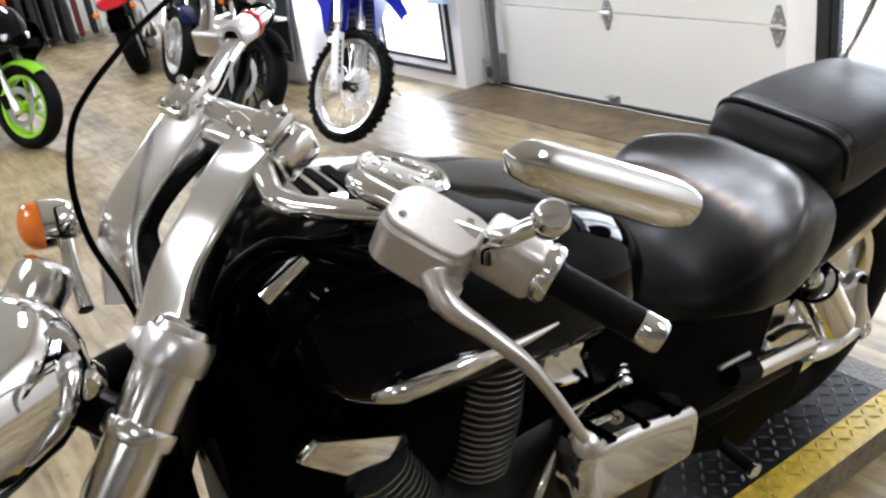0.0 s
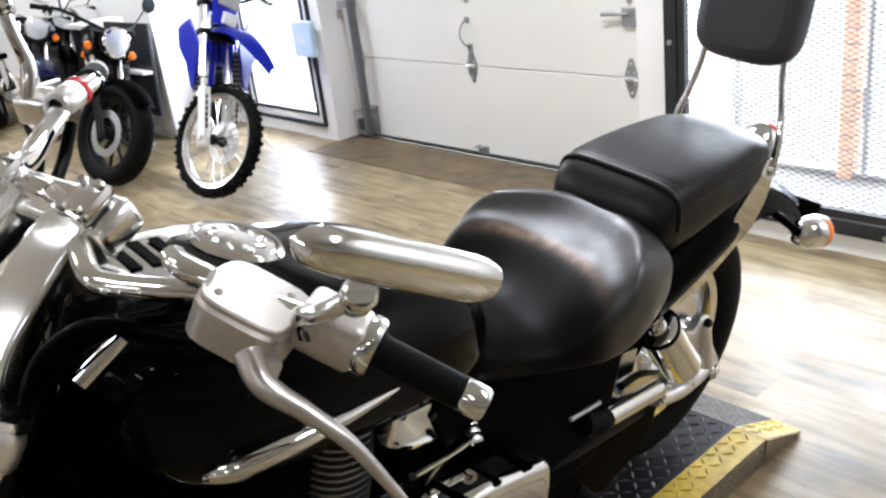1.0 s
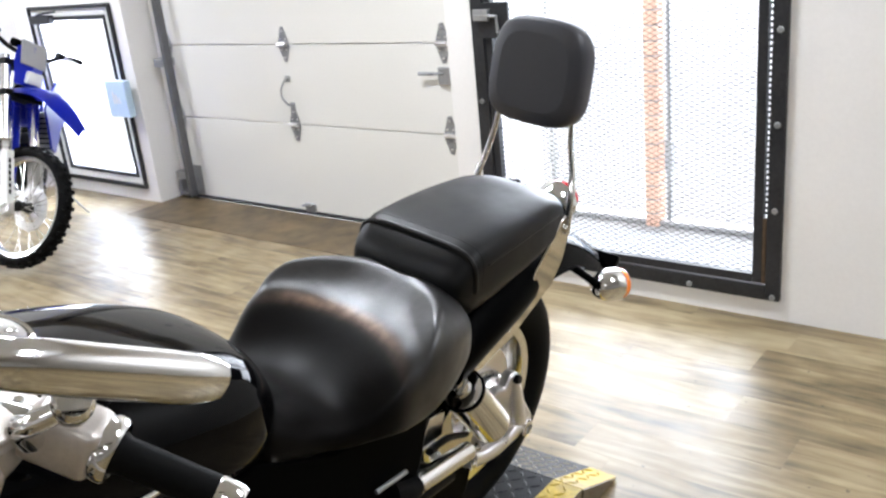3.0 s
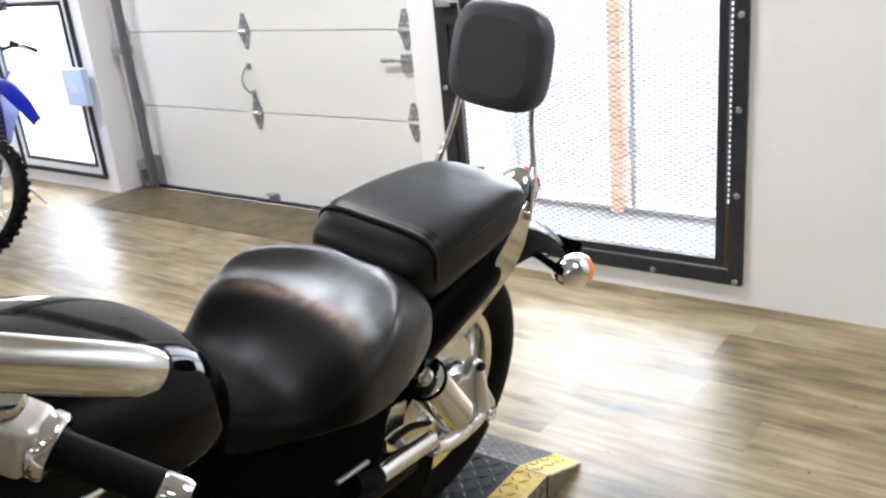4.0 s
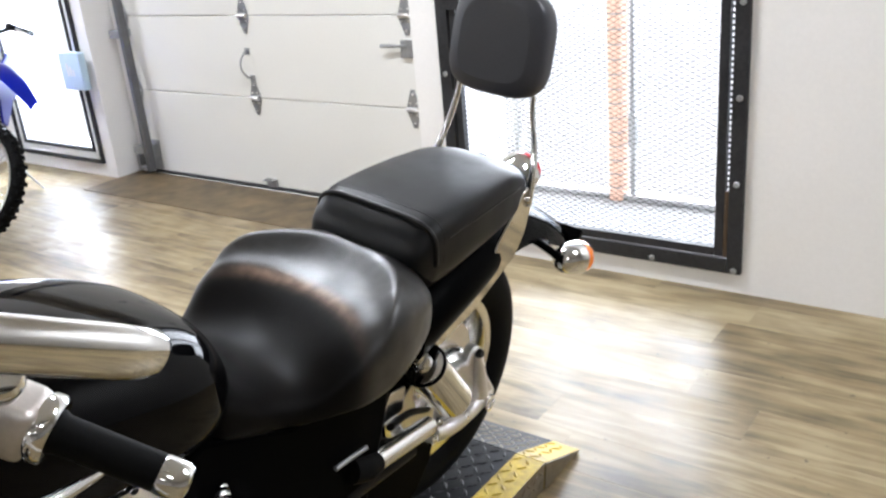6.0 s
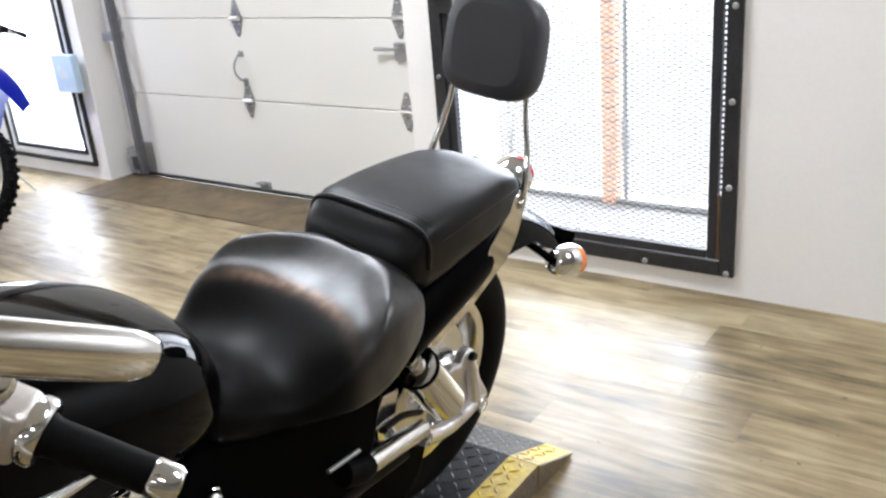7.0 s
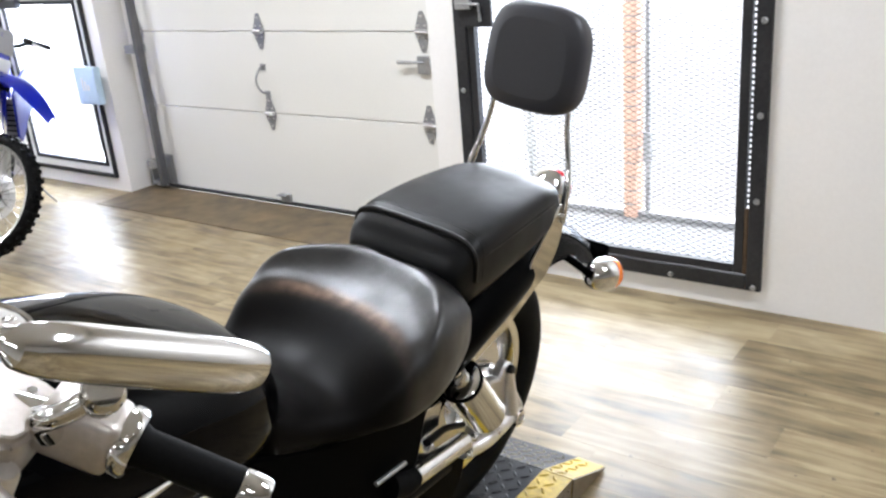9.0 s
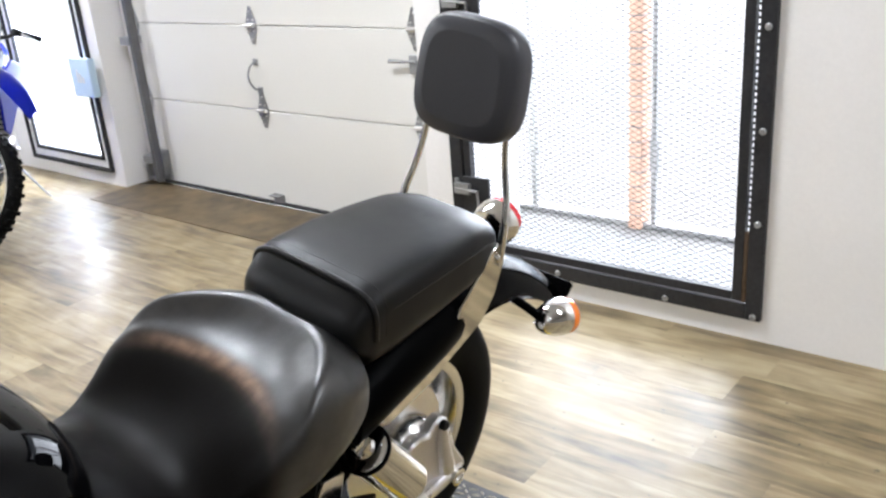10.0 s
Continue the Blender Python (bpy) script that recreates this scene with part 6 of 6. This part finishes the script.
def road_bike(x, y, heading, lean, turn, name, label, paint, R=0.33, front_w=0.13, rim=None, seat_m=None, round_lamp=True, chrome=False, wb=1.5, rear_view=False, low=False):
    rim = rim or BLACK_METAL
    bright = CHROME if chrome else BLACK_METAL
    B_ = empty(name, bike_frame(x, y, heading, lean), label, "motorcycle", "display motorcycles")
    S = steer_frame(R, 28, turn)
    rk = Matrix.Rotation(radians(-28), 4, "Y")
    cast_wheel(B_, "front_wheel", S, R, R - 0.1, front_w, rim, 10, -1, 0.15, "front wheel")
    for s in (-1, 1):
        f = part("fork_leg", xf(lathed([(0, -0.04), (0.024, -0.04), (0.026, -0.02), (0.026, 0.28), (0.019, 0.29), (0.019, 0.72), (0, 0.73)], (-0.01, 0.1 * s, 0), (0, 0, 1), 16), S @ rk), bright if chrome else BLACK_METAL, B_, "fork leg")
        part("fork_tube", xf(lathed([(0.0195, 0.3), (0.0195, 0.52)], (-0.01, 0.1 * s, 0), (0, 0, 1), 16, True), S @ rk), CHROME, f)
    for z in (0.52, 0.68):
        part("fork_clamp", xf(boxed((-0.06, -0.13, z), (0.02, 0.13, z + 0.035), 0.008), S @ rk), BLACK_METAL, B_)
    ff = bmesh.new()
    rings = []
    for k in range(15):
        q = radians(-52 + 100 * k / 14)
        rings.append([ff.verts.new(S @ Vector((math.sin(q) * rr, math.sin(p) * (front_w * 0.58), math.cos(q) * rr))) for p in (radians(-85 + 17 * j) for j in range(11)) for rr in (R + 0.028 + 0.035 * (math.cos(p) - 1),)])
    for a, b in zip(rings, rings[1:]):
        for k in range(10):
            ff.faces.new((a[k], a[k + 1], b[k + 1], b[k]))
    bmesh.ops.solidify(ff, geom=ff.faces[:], thickness=0.004)
    part("front_fender", ff, paint if chrome else BLACK_PLASTIC, B_, "front fender")
    if round_lamp:
        hm = S @ rk @ pose(0.09, 0, 0.6, 0, 28, 0)
        h = part("headlight", xf(lathed([(0, -0.1), (0.05, -0.09), (0.085, -0.04), (0.095, 0.0), (0.095, 0.02)], (0, 0, 0), (1, 0, 0), 26), hm), bright, B_, "round headlight")
        part("bezel", xf(ring_solid(bmesh.new(), [(0.086, 0.015), (0.1, 0.015), (0.1, 0.03), (0.088, 0.034)], (0, 0, 0), (1, 0, 0), 26), hm), CHROME, h)
        part("lens", xf(lathed([(0.09, 0.026), (0.06, 0.038), (0, 0.046)], (0, 0, 0), (1, 0, 0), 26), hm), GLASS, h)
        for s in (-1, 1):
            sm = hm @ Matrix.Translation((-0.03, 0.17 * s, -0.06))
            sg_ = part("turn_signal", xf(lathed([(0, -0.04), (0.02, -0.035), (0.03, 0), (0.03, 0.01)], (0, 0, 0), (1, 0, 0), 16), sm), BLACK_PLASTIC, B_)
            part("signal_lens", xf(lathed([(0.03, 0.01), (0.022, 0.026), (0, 0.03)], (0, 0, 0), (1, 0, 0), 16), sm), ORANGE, sg_, "orange lens")
            part("signal_stalk", xf(tubed([(-0.02, 0, 0), (-0.02, -0.1 * s, 0.02)], 0.007, 8, 1), sm), BLACK_PLASTIC, sg_)
    hb = [(-0.55, 0.36, 0.98), (-0.45, 0.27, 1.0), (-0.36, 0.12, 0.97), (-0.34, 0, 0.95), (-0.36, -0.12, 0.97), (-0.45, -0.27, 1.0), (-0.55, -0.36, 0.98)]
    hz = -R + 0.02
    hbar = part("handlebar", tubed([S @ Vector((p[0] + 0.02, p[1], p[2] + hz)) for p in hb], 0.012, 10, 6), bright, B_, "handlebar")
    for s in (-1, 1):
        part("grip", tubed([S @ Vector((-0.47, 0.3 * s, 0.995 + hz)), S @ Vector((-0.56, 0.39 * s, 0.975 + hz))], 0.018, 10, 1), RUBBER, hbar)
        part("mirror_stem", tubed([S @ Vector((-0.42, 0.27 * s, 1.0 + hz)), S @ Vector((-0.42, 0.34 * s, 1.16 + hz))], 0.006, 8, 1), BLACK_METAL, hbar)
        part("mirror", xf(lathed([(0, -0.012), (0.045, -0.012), (0.055, 0.0), (0.05, 0.01), (0, 0.012)], (-0.42, 0.36 * s, 1.19 + hz), (1, 0, 0), 20), S), bright, hbar)
    low_d = -0.06 if low else 0.0
    part("fuel_tank", shell([(-0.98, 0.06, 0.78, 0.74, 0.68, 2.2, 2.2), (-0.85, 0.12, 0.85, 0.77, 0.68, 2.3, 2.2), (-0.6, 0.15, 0.95, 0.82, 0.71, 2.3, 2.2), (-0.42, 0.11, 0.94, 0.84, 0.75, 2.3, 2.2), (-0.36, 0.05, 0.89, 0.84, 0.79, 2.2, 2.2)], 22, 28), paint, B_, "fuel tank")
    part("seat", shell([(-1.6, 0.07, 0.84 + low_d, 0.8 + low_d, 0.76 + low_d, 2.4, 2.2), (-1.45, 0.13, 0.83 + low_d, 0.78 + low_d, 0.73 + low_d, 2.6, 2.2), (-1.15, 0.15, 0.77 + low_d, 0.72 + low_d, 0.68 + low_d, 2.6, 2.2), (-0.92, 0.1, 0.8, 0.75, 0.7, 2.4, 2.2)], 20, 24), seat_m or BLACK_PLASTIC, B_, "black seat")
    part("engine", shell([(-1.1, 0.1, 0.5, 0.4, 0.25, 3, 3), (-1.0, 0.15, 0.58, 0.42, 0.2, 3, 3), (-0.65, 0.15, 0.64, 0.42, 0.18, 3, 3), (-0.45, 0.1, 0.56, 0.42, 0.22, 3, 3)], 16, 24), SATIN if chrome else ENGINE_DARK, B_, "engine")
    for k in range(7):
        part("fin", boxed((-0.82, -0.14, 0.52 + 0.025 * k), (-0.58, 0.14, 0.528 + 0.025 * k), 0.003), FIN, B_)
    for s in (-1, 1):
        part("frame_tube", tubed([(-0.3, 0.03 * s, 0.84), (-0.4, 0.08 * s, 0.45), (-0.5, 0.1 * s, 0.2), (-1.0, 0.12 * s, 0.2), (-1.15, 0.12 * s, 0.5), (-1.4, 0.11 * s, 0.7)], 0.018, 10, 5), BLACK_METAL, B_)
        part("swing_arm", tubed([(-1.05, 0.12 * s, 0.36), (-wb, 0.12 * s, R)], 0.024, 10, 1), bright, B_)
        sk = part("shock", tubed([(-1.3, 0.13 * s, 0.68), (-wb + 0.03, 0.13 * s, 0.4)], 0.022, 12, 1), bright, B_)
        for k in range(9):
            q = k / 9
            part("coil", ring_solid(bmesh.new(), [(0.022, -0.004), (0.031, -0.004), (0.031, 0.004), (0.022, 0.004)], Vector((-1.3, 0.13 * s, 0.68)).lerp(Vector((-wb + 0.03, 0.13 * s, 0.4)), 0.12 + q * 0.75), (-0.17, 0, -0.28), 14), SATIN, sk)
    part("exhaust", tubed([(-0.5, -0.1, 0.5), (-0.42, -0.15, 0.32), (-0.6, -0.18, 0.2), (-1.0, -0.19, 0.2), (-1.75, -0.2, 0.28)], [0.022, 0.024, 0.026, 0.035, 0.045], 14, 5), bright if chrome else SATIN, B_, "exhaust")
    rw = Matrix.Translation((-wb, 0, R))
    cast_wheel(B_, "rear_wheel", rw, R, R - 0.11, 0.17, rim, 10, 1, 0.13, "rear wheel")
    rf = bmesh.new()
    rings = []
    for k in range(17):
        q = radians(-70 + 120 * k / 16)
        rings.append([rf.verts.new((-wb - math.sin(q) * rr, math.sin(p) * 0.1, R + math.cos(q) * rr)) for p in (radians(-85 + 17 * j) for j in range(11)) for rr in (R + 0.06 + 0.05 * (math.cos(p) - 1),)])
    for a, b in zip(rings, rings[1:]):
        for k in range(10):
            rf.faces.new((a[k], a[k + 1], b[k + 1], b[k]))
    bmesh.ops.solidify(rf, geom=rf.faces[:], thickness=0.004)
    part("rear_fender", rf, paint, B_, "rear fender")
    tl = part("tail_light", shell([(-wb - 0.36, 0.1, 0.76, 0.71, 0.67, 2.6, 2.6), (-wb - 0.3, 0.14, 0.78, 0.71, 0.65, 2.6, 2.6), (-wb - 0.2, 0.1, 0.76, 0.71, 0.66, 2.6, 2.6)], 8, 20), RED_LENS, B_, "red tail light")
    part("plate_holder", boxed((-wb - 0.4, -0.09, 0.46), (-wb - 0.385, 0.09, 0.6), 0.004), BLACK_PLASTIC, tl)
    for s in (-1, 1):
        part("rear_signal", xf(lathed([(0, -0.03), (0.025, -0.02), (0.03, 0.01), (0.02, 0.03), (0, 0.034)], (-wb - 0.3, 0.17 * s, 0.64), (-1, 0, 0), 14), Matrix()), ORANGE, B_, "orange rear signal")
    part("side_stand", tubed([(-0.95, 0.12, 0.2), (-0.95, 0.22, 0.08), (-0.97, 0.28, 0.045)], 0.012, 8, 3), STEEL, B_)
    return B_


road_bike(-5.628, 2.821, -22, 8, 38, "bobber_motorcycle", "black bobber motorcycle with a fat front tyre and round headlight", BLACK_PAINT, 0.335, 0.14)
road_bike(-7.695, 3.046, -24, 7, 25, "cruiser_motorcycle", "dark blue cruiser motorcycle with pale-rimmed tyres among the display bikes", mat("dark_blue_paint", (0.01, 0.012, 0.07), 0.12, 0.0, grain=200, vary=0.05, bump=0.0, coat=0.8), 0.33, 0.13, WHITE_PLASTIC, chrome=True)
road_bike(-10.179, 3.53, 160, 7, 10, "touring_motorcycle", "black and chrome touring motorcycle with a large red tail light", BLACK_PAINT, 0.33, 0.14, SATIN, chrome=True)
road_bike(-8.445, 3.521, -28, 7, 25, "standard_motorcycle", "black standard motorcycle among the display bikes", BLACK_PAINT, 0.32, 0.12, BLACK_METAL, chrome=True)


def sport_bike():
    B_ = empty("sport_bike", bike_frame(-6.777, 1.615, 18, 6), "black and lime green sport motorcycle with a green front rim", "motorcycle")
    R = 0.3
    S = steer_frame(R, 24, 14)
    rk = Matrix.Rotation(radians(-24), 4, "Y")
    cast_wheel(B_, "front_wheel", S, R, 0.215, 0.12, GREEN, 6, -1, 0.14, "lime green front wheel")
    for s in (-1, 1):
        f = part("fork_leg", xf(lathed([(0, -0.04), (0.026, -0.04), (0.028, 0.0), (0.024, 0.05), (0.02, 0.06), (0.02, 0.3), (0.028, 0.31), (0.028, 0.68), (0, 0.69)], (-0.01, 0.1 * s, 0), (0, 0, 1), 16), S @ rk), SATIN, B_, "silver fork leg")
        part("caliper", xf(boxed((-0.13, 0.075 * s - 0.02, 0.03), (-0.05, 0.075 * s + 0.02, 0.13), 0.01), S @ rk), BLACK_METAL, f)
        part("fairing_side", side_panel([(-0.05, 0.85), (0.02, 0.72), (-0.2, 0.6), (-0.45, 0.3), (-0.9, 0.24), (-0.95, 0.45), (-0.6, 0.75), (-0.35, 0.9)], 0.2 if s > 0 else -0.22, 0.02, 0.03 * s), BLACK_PAINT, B_, "black side fairing")
        part("green_flash", side_panel([(-0.1, 0.72), (-0.25, 0.62), (-0.6, 0.45), (-0.5, 0.55), (-0.25, 0.7)], 0.252 if s > 0 else -0.258, 0.006), GREEN, B_, "lime green flash")
        part("handlebar", tubed([S @ Vector((-0.3, 0.1 * s, 0.58)), S @ Vector((-0.4, 0.33 * s, 0.56))], 0.014, 10, 1), BLACK_METAL, B_)
    ff = bmesh.new()
    rings = []
    for k in range(15):
        q = radians(-62 + 100 * k / 14)
        rings.append([ff.verts.new(S @ Vector((math.sin(q) * rr, math.sin(p) * 0.075, math.cos(q) * rr))) for p in (radians(-85 + 17 * j) for j in range(11)) for rr in (R + 0.03 + 0.04 * (math.cos(p) - 1),)])
    for a, b in zip(rings, rings[1:]):
        for k in range(10):
            ff.faces.new((a[k], a[k + 1], b[k + 1], b[k]))
    bmesh.ops.solidify(ff, geom=ff.faces[:], thickness=0.004)
    part("front_fender", ff, GREEN, B_, "lime green front fender")
    part("nose", shell([(-0.5, 0.17, 0.98, 0.86, 0.76, 2.6, 2.4), (-0.25, 0.2, 1.0, 0.84, 0.72, 2.6, 2.4), (-0.05, 0.15, 0.92, 0.8, 0.7, 2.5, 2.3), (0.08, 0.06, 0.8, 0.76, 0.72, 2.2, 2.2)], 18, 26), BLACK_PAINT, B_, "black nose fairing")
    part("headlight", boxed((0.0, -0.1, 0.76), (0.06, 0.1, 0.81), 0.015), GLASS, B_)
    part("fuel_tank", shell([(-0.95, 0.08, 0.8, 0.75, 0.7, 2.4, 2.2), (-0.75, 0.16, 0.95, 0.8, 0.7, 2.4, 2.2), (-0.5, 0.14, 0.96, 0.84, 0.74, 2.4, 2.2)], 16, 24), GREEN, B_, "lime green fuel tank")
    part("seat", shell([(-1.45, 0.06, 0.93, 0.9, 0.86, 2.4, 2.2), (-1.2, 0.12, 0.88, 0.84, 0.78, 2.6, 2.2), (-0.9, 0.12, 0.82, 0.78, 0.72, 2.6, 2.2)], 14, 22), BLACK_PLASTIC, B_, "black seat")
    part("engine", shell([(-1.0, 0.1, 0.6, 0.45, 0.3, 3, 3), (-0.6, 0.16, 0.65, 0.45, 0.25, 3, 3), (-0.4, 0.1, 0.6, 0.45, 0.3, 3, 3)], 12, 22), ENGINE_DARK, B_, "engine")
    rw = Matrix.Translation((-1.4, 0, 0.31))
    cast_wheel(B_, "rear_wheel", rw, 0.31, 0.21, 0.17, GREEN, 6, 1, 0.11, "lime green rear wheel")
    for s in (-1, 1):
        part("swing_arm", tubed([(-0.9, 0.1 * s, 0.4), (-1.4, 0.12 * s, 0.31)], [0.04, 0.025], 10, 1), SATIN, B_)
    part("exhaust", tubed([(-0.5, -0.1, 0.4), (-0.8, -0.14, 0.22), (-1.2, -0.18, 0.4), (-1.5, -0.2, 0.5)], [0.03, 0.03, 0.045, 0.045], 14, 5), SATIN, B_, "exhaust")
    part("side_stand", tubed([(-0.9, 0.12, 0.25), (-0.92, 0.24, 0.04)], 0.012, 8, 1), STEEL, B_)
    return B_


sport_bike()

# ---- goods behind the bikes ----
cab = empty("display_cabinet", pose(-7.652, 3.96, 0), "dark display cabinet with a white top beside the wall pier", "cabinet")
part("body", boxed((-0.8, -0.2, 0.1), (0.86, 0.2, 0.78), 0.006), DARK_BOARD, cab)
part("plinth", boxed((-0.78, -0.17, 0.0), (0.84, 0.18, 0.1)), BLACK_PLASTIC, cab)
part("cabinet_top", boxed((-0.84, -0.24, 0.78), (0.89, 0.21, 0.82), 0.004), WOOD_WHITE, cab, "white laminate top")
for k in range(3):
    dr = part("cabinet_door", boxed((-0.77 + 0.54 * k, -0.215, 0.14), (-0.26 + 0.54 * k, -0.2005, 0.75), 0.003), DARK_BOARD, cab)
    part("door_handle", tubed([(-0.32 + 0.54 * k, -0.217, 0.6), (-0.32 + 0.54 * k, -0.235, 0.58), (-0.32 + 0.54 * k, -0.235, 0.5), (-0.32 + 0.54 * k, -0.217, 0.48)], 0.005, 8, 3), STEEL, dr)
sh_ = empty("wall_shelf", pose(-7.438, 4.06, 1.18), "white wall shelf holding a plant and small boxes", "shelf")
part("shelf_board", boxed((-0.7, -0.13, 0), (0.6, 0.12, 0.025), 0.003), WOOD_WHITE, sh_)
for x in (-0.55, 0.45):
    part("shelf_bracket", boxed((x, -0.1, -0.1), (x + 0.02, 0.12, -0.001), 0.003), WHITE_PLASTIC, sh_)
pt_ = empty("potted_plant", pose(-7.137, 4.03, 1.205), "small dark green plant in a black pot on the shelf", "plant")
part("pot", lathed([(0, 0), (0.045, 0), (0.06, 0.1), (0.055, 0.1), (0.05, 0.085), (0, 0.085)], (0, 0, 0), (0, 0, 1), 20), BLACK_PLASTIC, pt_)
rg = random.Random(3)
for k in range(26):
    a, h, ln = rg.random() * 6.28, 0.1 + rg.random() * 0.3, 0.06 + rg.random() * 0.08
    d_ = Vector((math.cos(a), math.sin(a), 0.25 + rg.random() * 0.5))
    c0 = Vector((math.cos(a) * 0.015, math.sin(a) * 0.015, h))
    sd_ = Vector((-math.sin(a), math.cos(a), 0))
    lf = bmesh.new()
    q_ = [lf.verts.new(p) for p in (c0, c0 + d_ * ln * 0.5 + sd_ * 0.018, c0 + d_ * ln, c0 + d_ * ln * 0.5 - sd_ * 0.018)]
    lf.faces.new(q_)
    part("leaf", lf, LEAF, pt_)
part("stem", tubed([(0, 0, 0.08), (0.005, 0.005, 0.25), (0, -0.005, 0.42)], 0.006, 6, 3), LEAF, pt_)
for k in range(4):
    thing("small_box", boxed((0, -0.05, 0), (0.09, 0.05, 0.12 + 0.03 * (k % 3)), 0.003), (RED_PAINT, WHITE_PLASTIC, POSTER, TREAD_YELLOW)[k], ("red", "white", "pale blue", "yellow")[k] + " small goods box standing on the wall shelf", "box", "goods boxes", m=pose(-7.95 + 0.2 * k, 4.03, 1.205))


def clothes_rack(x, y, turn, colours, drop=0.0):
    rk_ = empty("clothes_rack", pose(x, y, 0, 0, 0, turn), "steel clothes rack hung with dark riding jackets", "clothes rack", "clothes racks")
    part("rail", tubed([(-0.75, 0, 0.05), (-0.75, 0, 1.45 - drop), (0.75, 0, 1.45 - drop), (0.75, 0, 0.05)], 0.015, 10, 1), STEEL, rk_)
    for sx in (-0.75, 0.75):
        part("foot", tubed([(sx, -0.28, 0.025), (sx, 0.28, 0.025)], 0.016, 8, 1), STEEL, rk_)
    g = random.Random(int(abs(x * 10)))
    for k, m_ in enumerate(colours):
        u = -0.66 + 1.32 * k / (len(colours) - 1)
        hgt = 0.75 + 0.1 * g.random()
        w_ = 0.24
        prof = [(-w_ * 0.3, 1.4), (w_ * 0.3, 1.4), (w_, 1.3), (w_ * 1.15, 0.95), (w_ * 1.02, 1.4 - hgt), (-w_ * 1.02, 1.4 - hgt), (-w_ * 1.15, 0.95), (-w_, 1.3)]
        j_ = thing("jacket", slab(prof, 0.075, pose(u - 0.035, 0, 0, 90, 0, 90 + g.uniform(-8, 8)), 0.02, 2), m_, {"black_cloth": "black", "dark_red_cloth": "dark red", "orange_cloth": "bright orange"}[m_.name] + " riding jacket hanging on the steel rack", "jacket", "hanging jackets")
        j_.matrix_world = rk_.matrix_world @ Matrix.Translation((0, 0, -drop))
    return rk_


clothes_rack(-12.309, 2.106, 80, [BLACK_CLOTH, BLACK_CLOTH, DARKRED, BLACK_CLOTH, ORANGE_CLOTH, BLACK_CLOTH, BLACK_CLOTH, ORANGE_CLOTH])
clothes_rack(-12.622, 0.512, 84, [BLACK_CLOTH, DARKRED, BLACK_CLOTH, BLACK_CLOTH, ORANGE_CLOTH, DARKRED, BLACK_CLOTH, BLACK_CLOTH])
clothes_rack(-11.526, 1.189, 82, [BLACK_CLOTH, BLACK_CLOTH, BLACK_CLOTH, DARKRED, BLACK_CLOTH, BLACK_CLOTH, ORANGE_CLOTH, BLACK_CLOTH])
clothes_rack(-12.074, 2.751, 84, [BLACK_CLOTH, BLACK_CLOTH, ORANGE_CLOTH, BLACK_CLOTH, BLACK_CLOTH, BLACK_CLOTH, BLACK_CLOTH, DARKRED, BLACK_CLOTH], 0.55)
clothes_rack(-12.544, 2.511, 80, [BLACK_CLOTH] * 10, 0.5)
clothes_rack(-11.604, 1.391, 82, [BLACK_CLOTH, BLACK_CLOTH, DARKRED, BLACK_CLOTH, BLACK_CLOTH, BLACK_CLOTH, ORANGE_CLOTH, BLACK_CLOTH], 0.55)
bd = empty("display_board", pose(-6.837, 3.53, 0, -4, 0, 0), "black display board with a white ledge leaning on the pier", "board")
part("board_panel", boxed((-0.34, -0.015, 0.21), (0.45, 0.015, 0.9), 0.005), DARK_BOARD, bd)
for x in (-0.3, 0.1):
    part("board_leg", boxed((x, -0.015, 0), (x + 0.03, 0.015, 0.2095), 0.003), DARK_BOARD, bd)
part("board_ledge", boxed((-0.34, -0.1, 0.53), (0.45, -0.016, 0.555), 0.004), WOOD_WHITE, bd, "white ledge")
# made-up black panel that darkens the far background
sw_ = empty("slat_wall", pose(-13.2, 1.9, 0), "black slatted panel added to darken the background behind the clothes racks", "display wall")
part("wall_panel", boxed((-0.03, -1.75, 0.0), (0.0, 1.75, 2.3), 0.004), DARK_BOARD, sw_)
for k in range(11):
    part("slat", boxed((0.0005, -1.74, 0.1 + 0.2 * k), (0.012, 1.74, 0.285 + 0.2 * k), 0.003, None, 1), DARK_BOARD, sw_)
thing("leaning_panel", boxed((-0.4, -0.02, 0), (0.4, 0.02, 1.9), 0.005), WOOD_WHITE, "white door panel leaning against the far wall", "panel", m=pose(-12.857, 3.53, 0, 0, 0, 75) @ pose(0, 0, 0, -7, 0, 0))

# ---- floor planks, laid along the wall ----
PW, PL = 0.178, 1.22
rng = random.Random(7)


def plank_mesh(length, w=PW):
    b = boxed((0, 0, -0.006), (length - 0.0004, w - 0.0004, 0.0))
    return finish(b, "plank", PLANK)


whole = plank_mesh(PL)
far_v, far_f = [], []
row = 0
y = YS
made = 0
while y < 4.3:
    x = XW - rng.random() * PL
    while x < XE:
        near = -7.4 < x < 1.8 and y > -0.35
        if near and made < 300:
            o = new("plank", whole)
            o.location = (x, y, 0)
            o.parent = floor
            made += 1
        else:
            a, c = max(x, XW), min(x + PL - 0.0004, XE)
            if c - a > 0.05:
                i = len(far_v)
                far_v.extend(((a, y, 0), (c, y, 0), (c, y + PW - 0.0004, 0), (a, y + PW - 0.0004, 0)))
                far_f.append((i, i + 1, i + 2, i + 3))
        x += PL
    y += PW
me = bpy.data.meshes.new("far_planks")
me.from_pydata(far_v, [], far_f)
me.materials.append(PLANK_FAR)
fp_ = new("far_planks", me)
fp_.parent = floor
tagged(fp_, "grey-brown vinyl planks", kind="stuff")
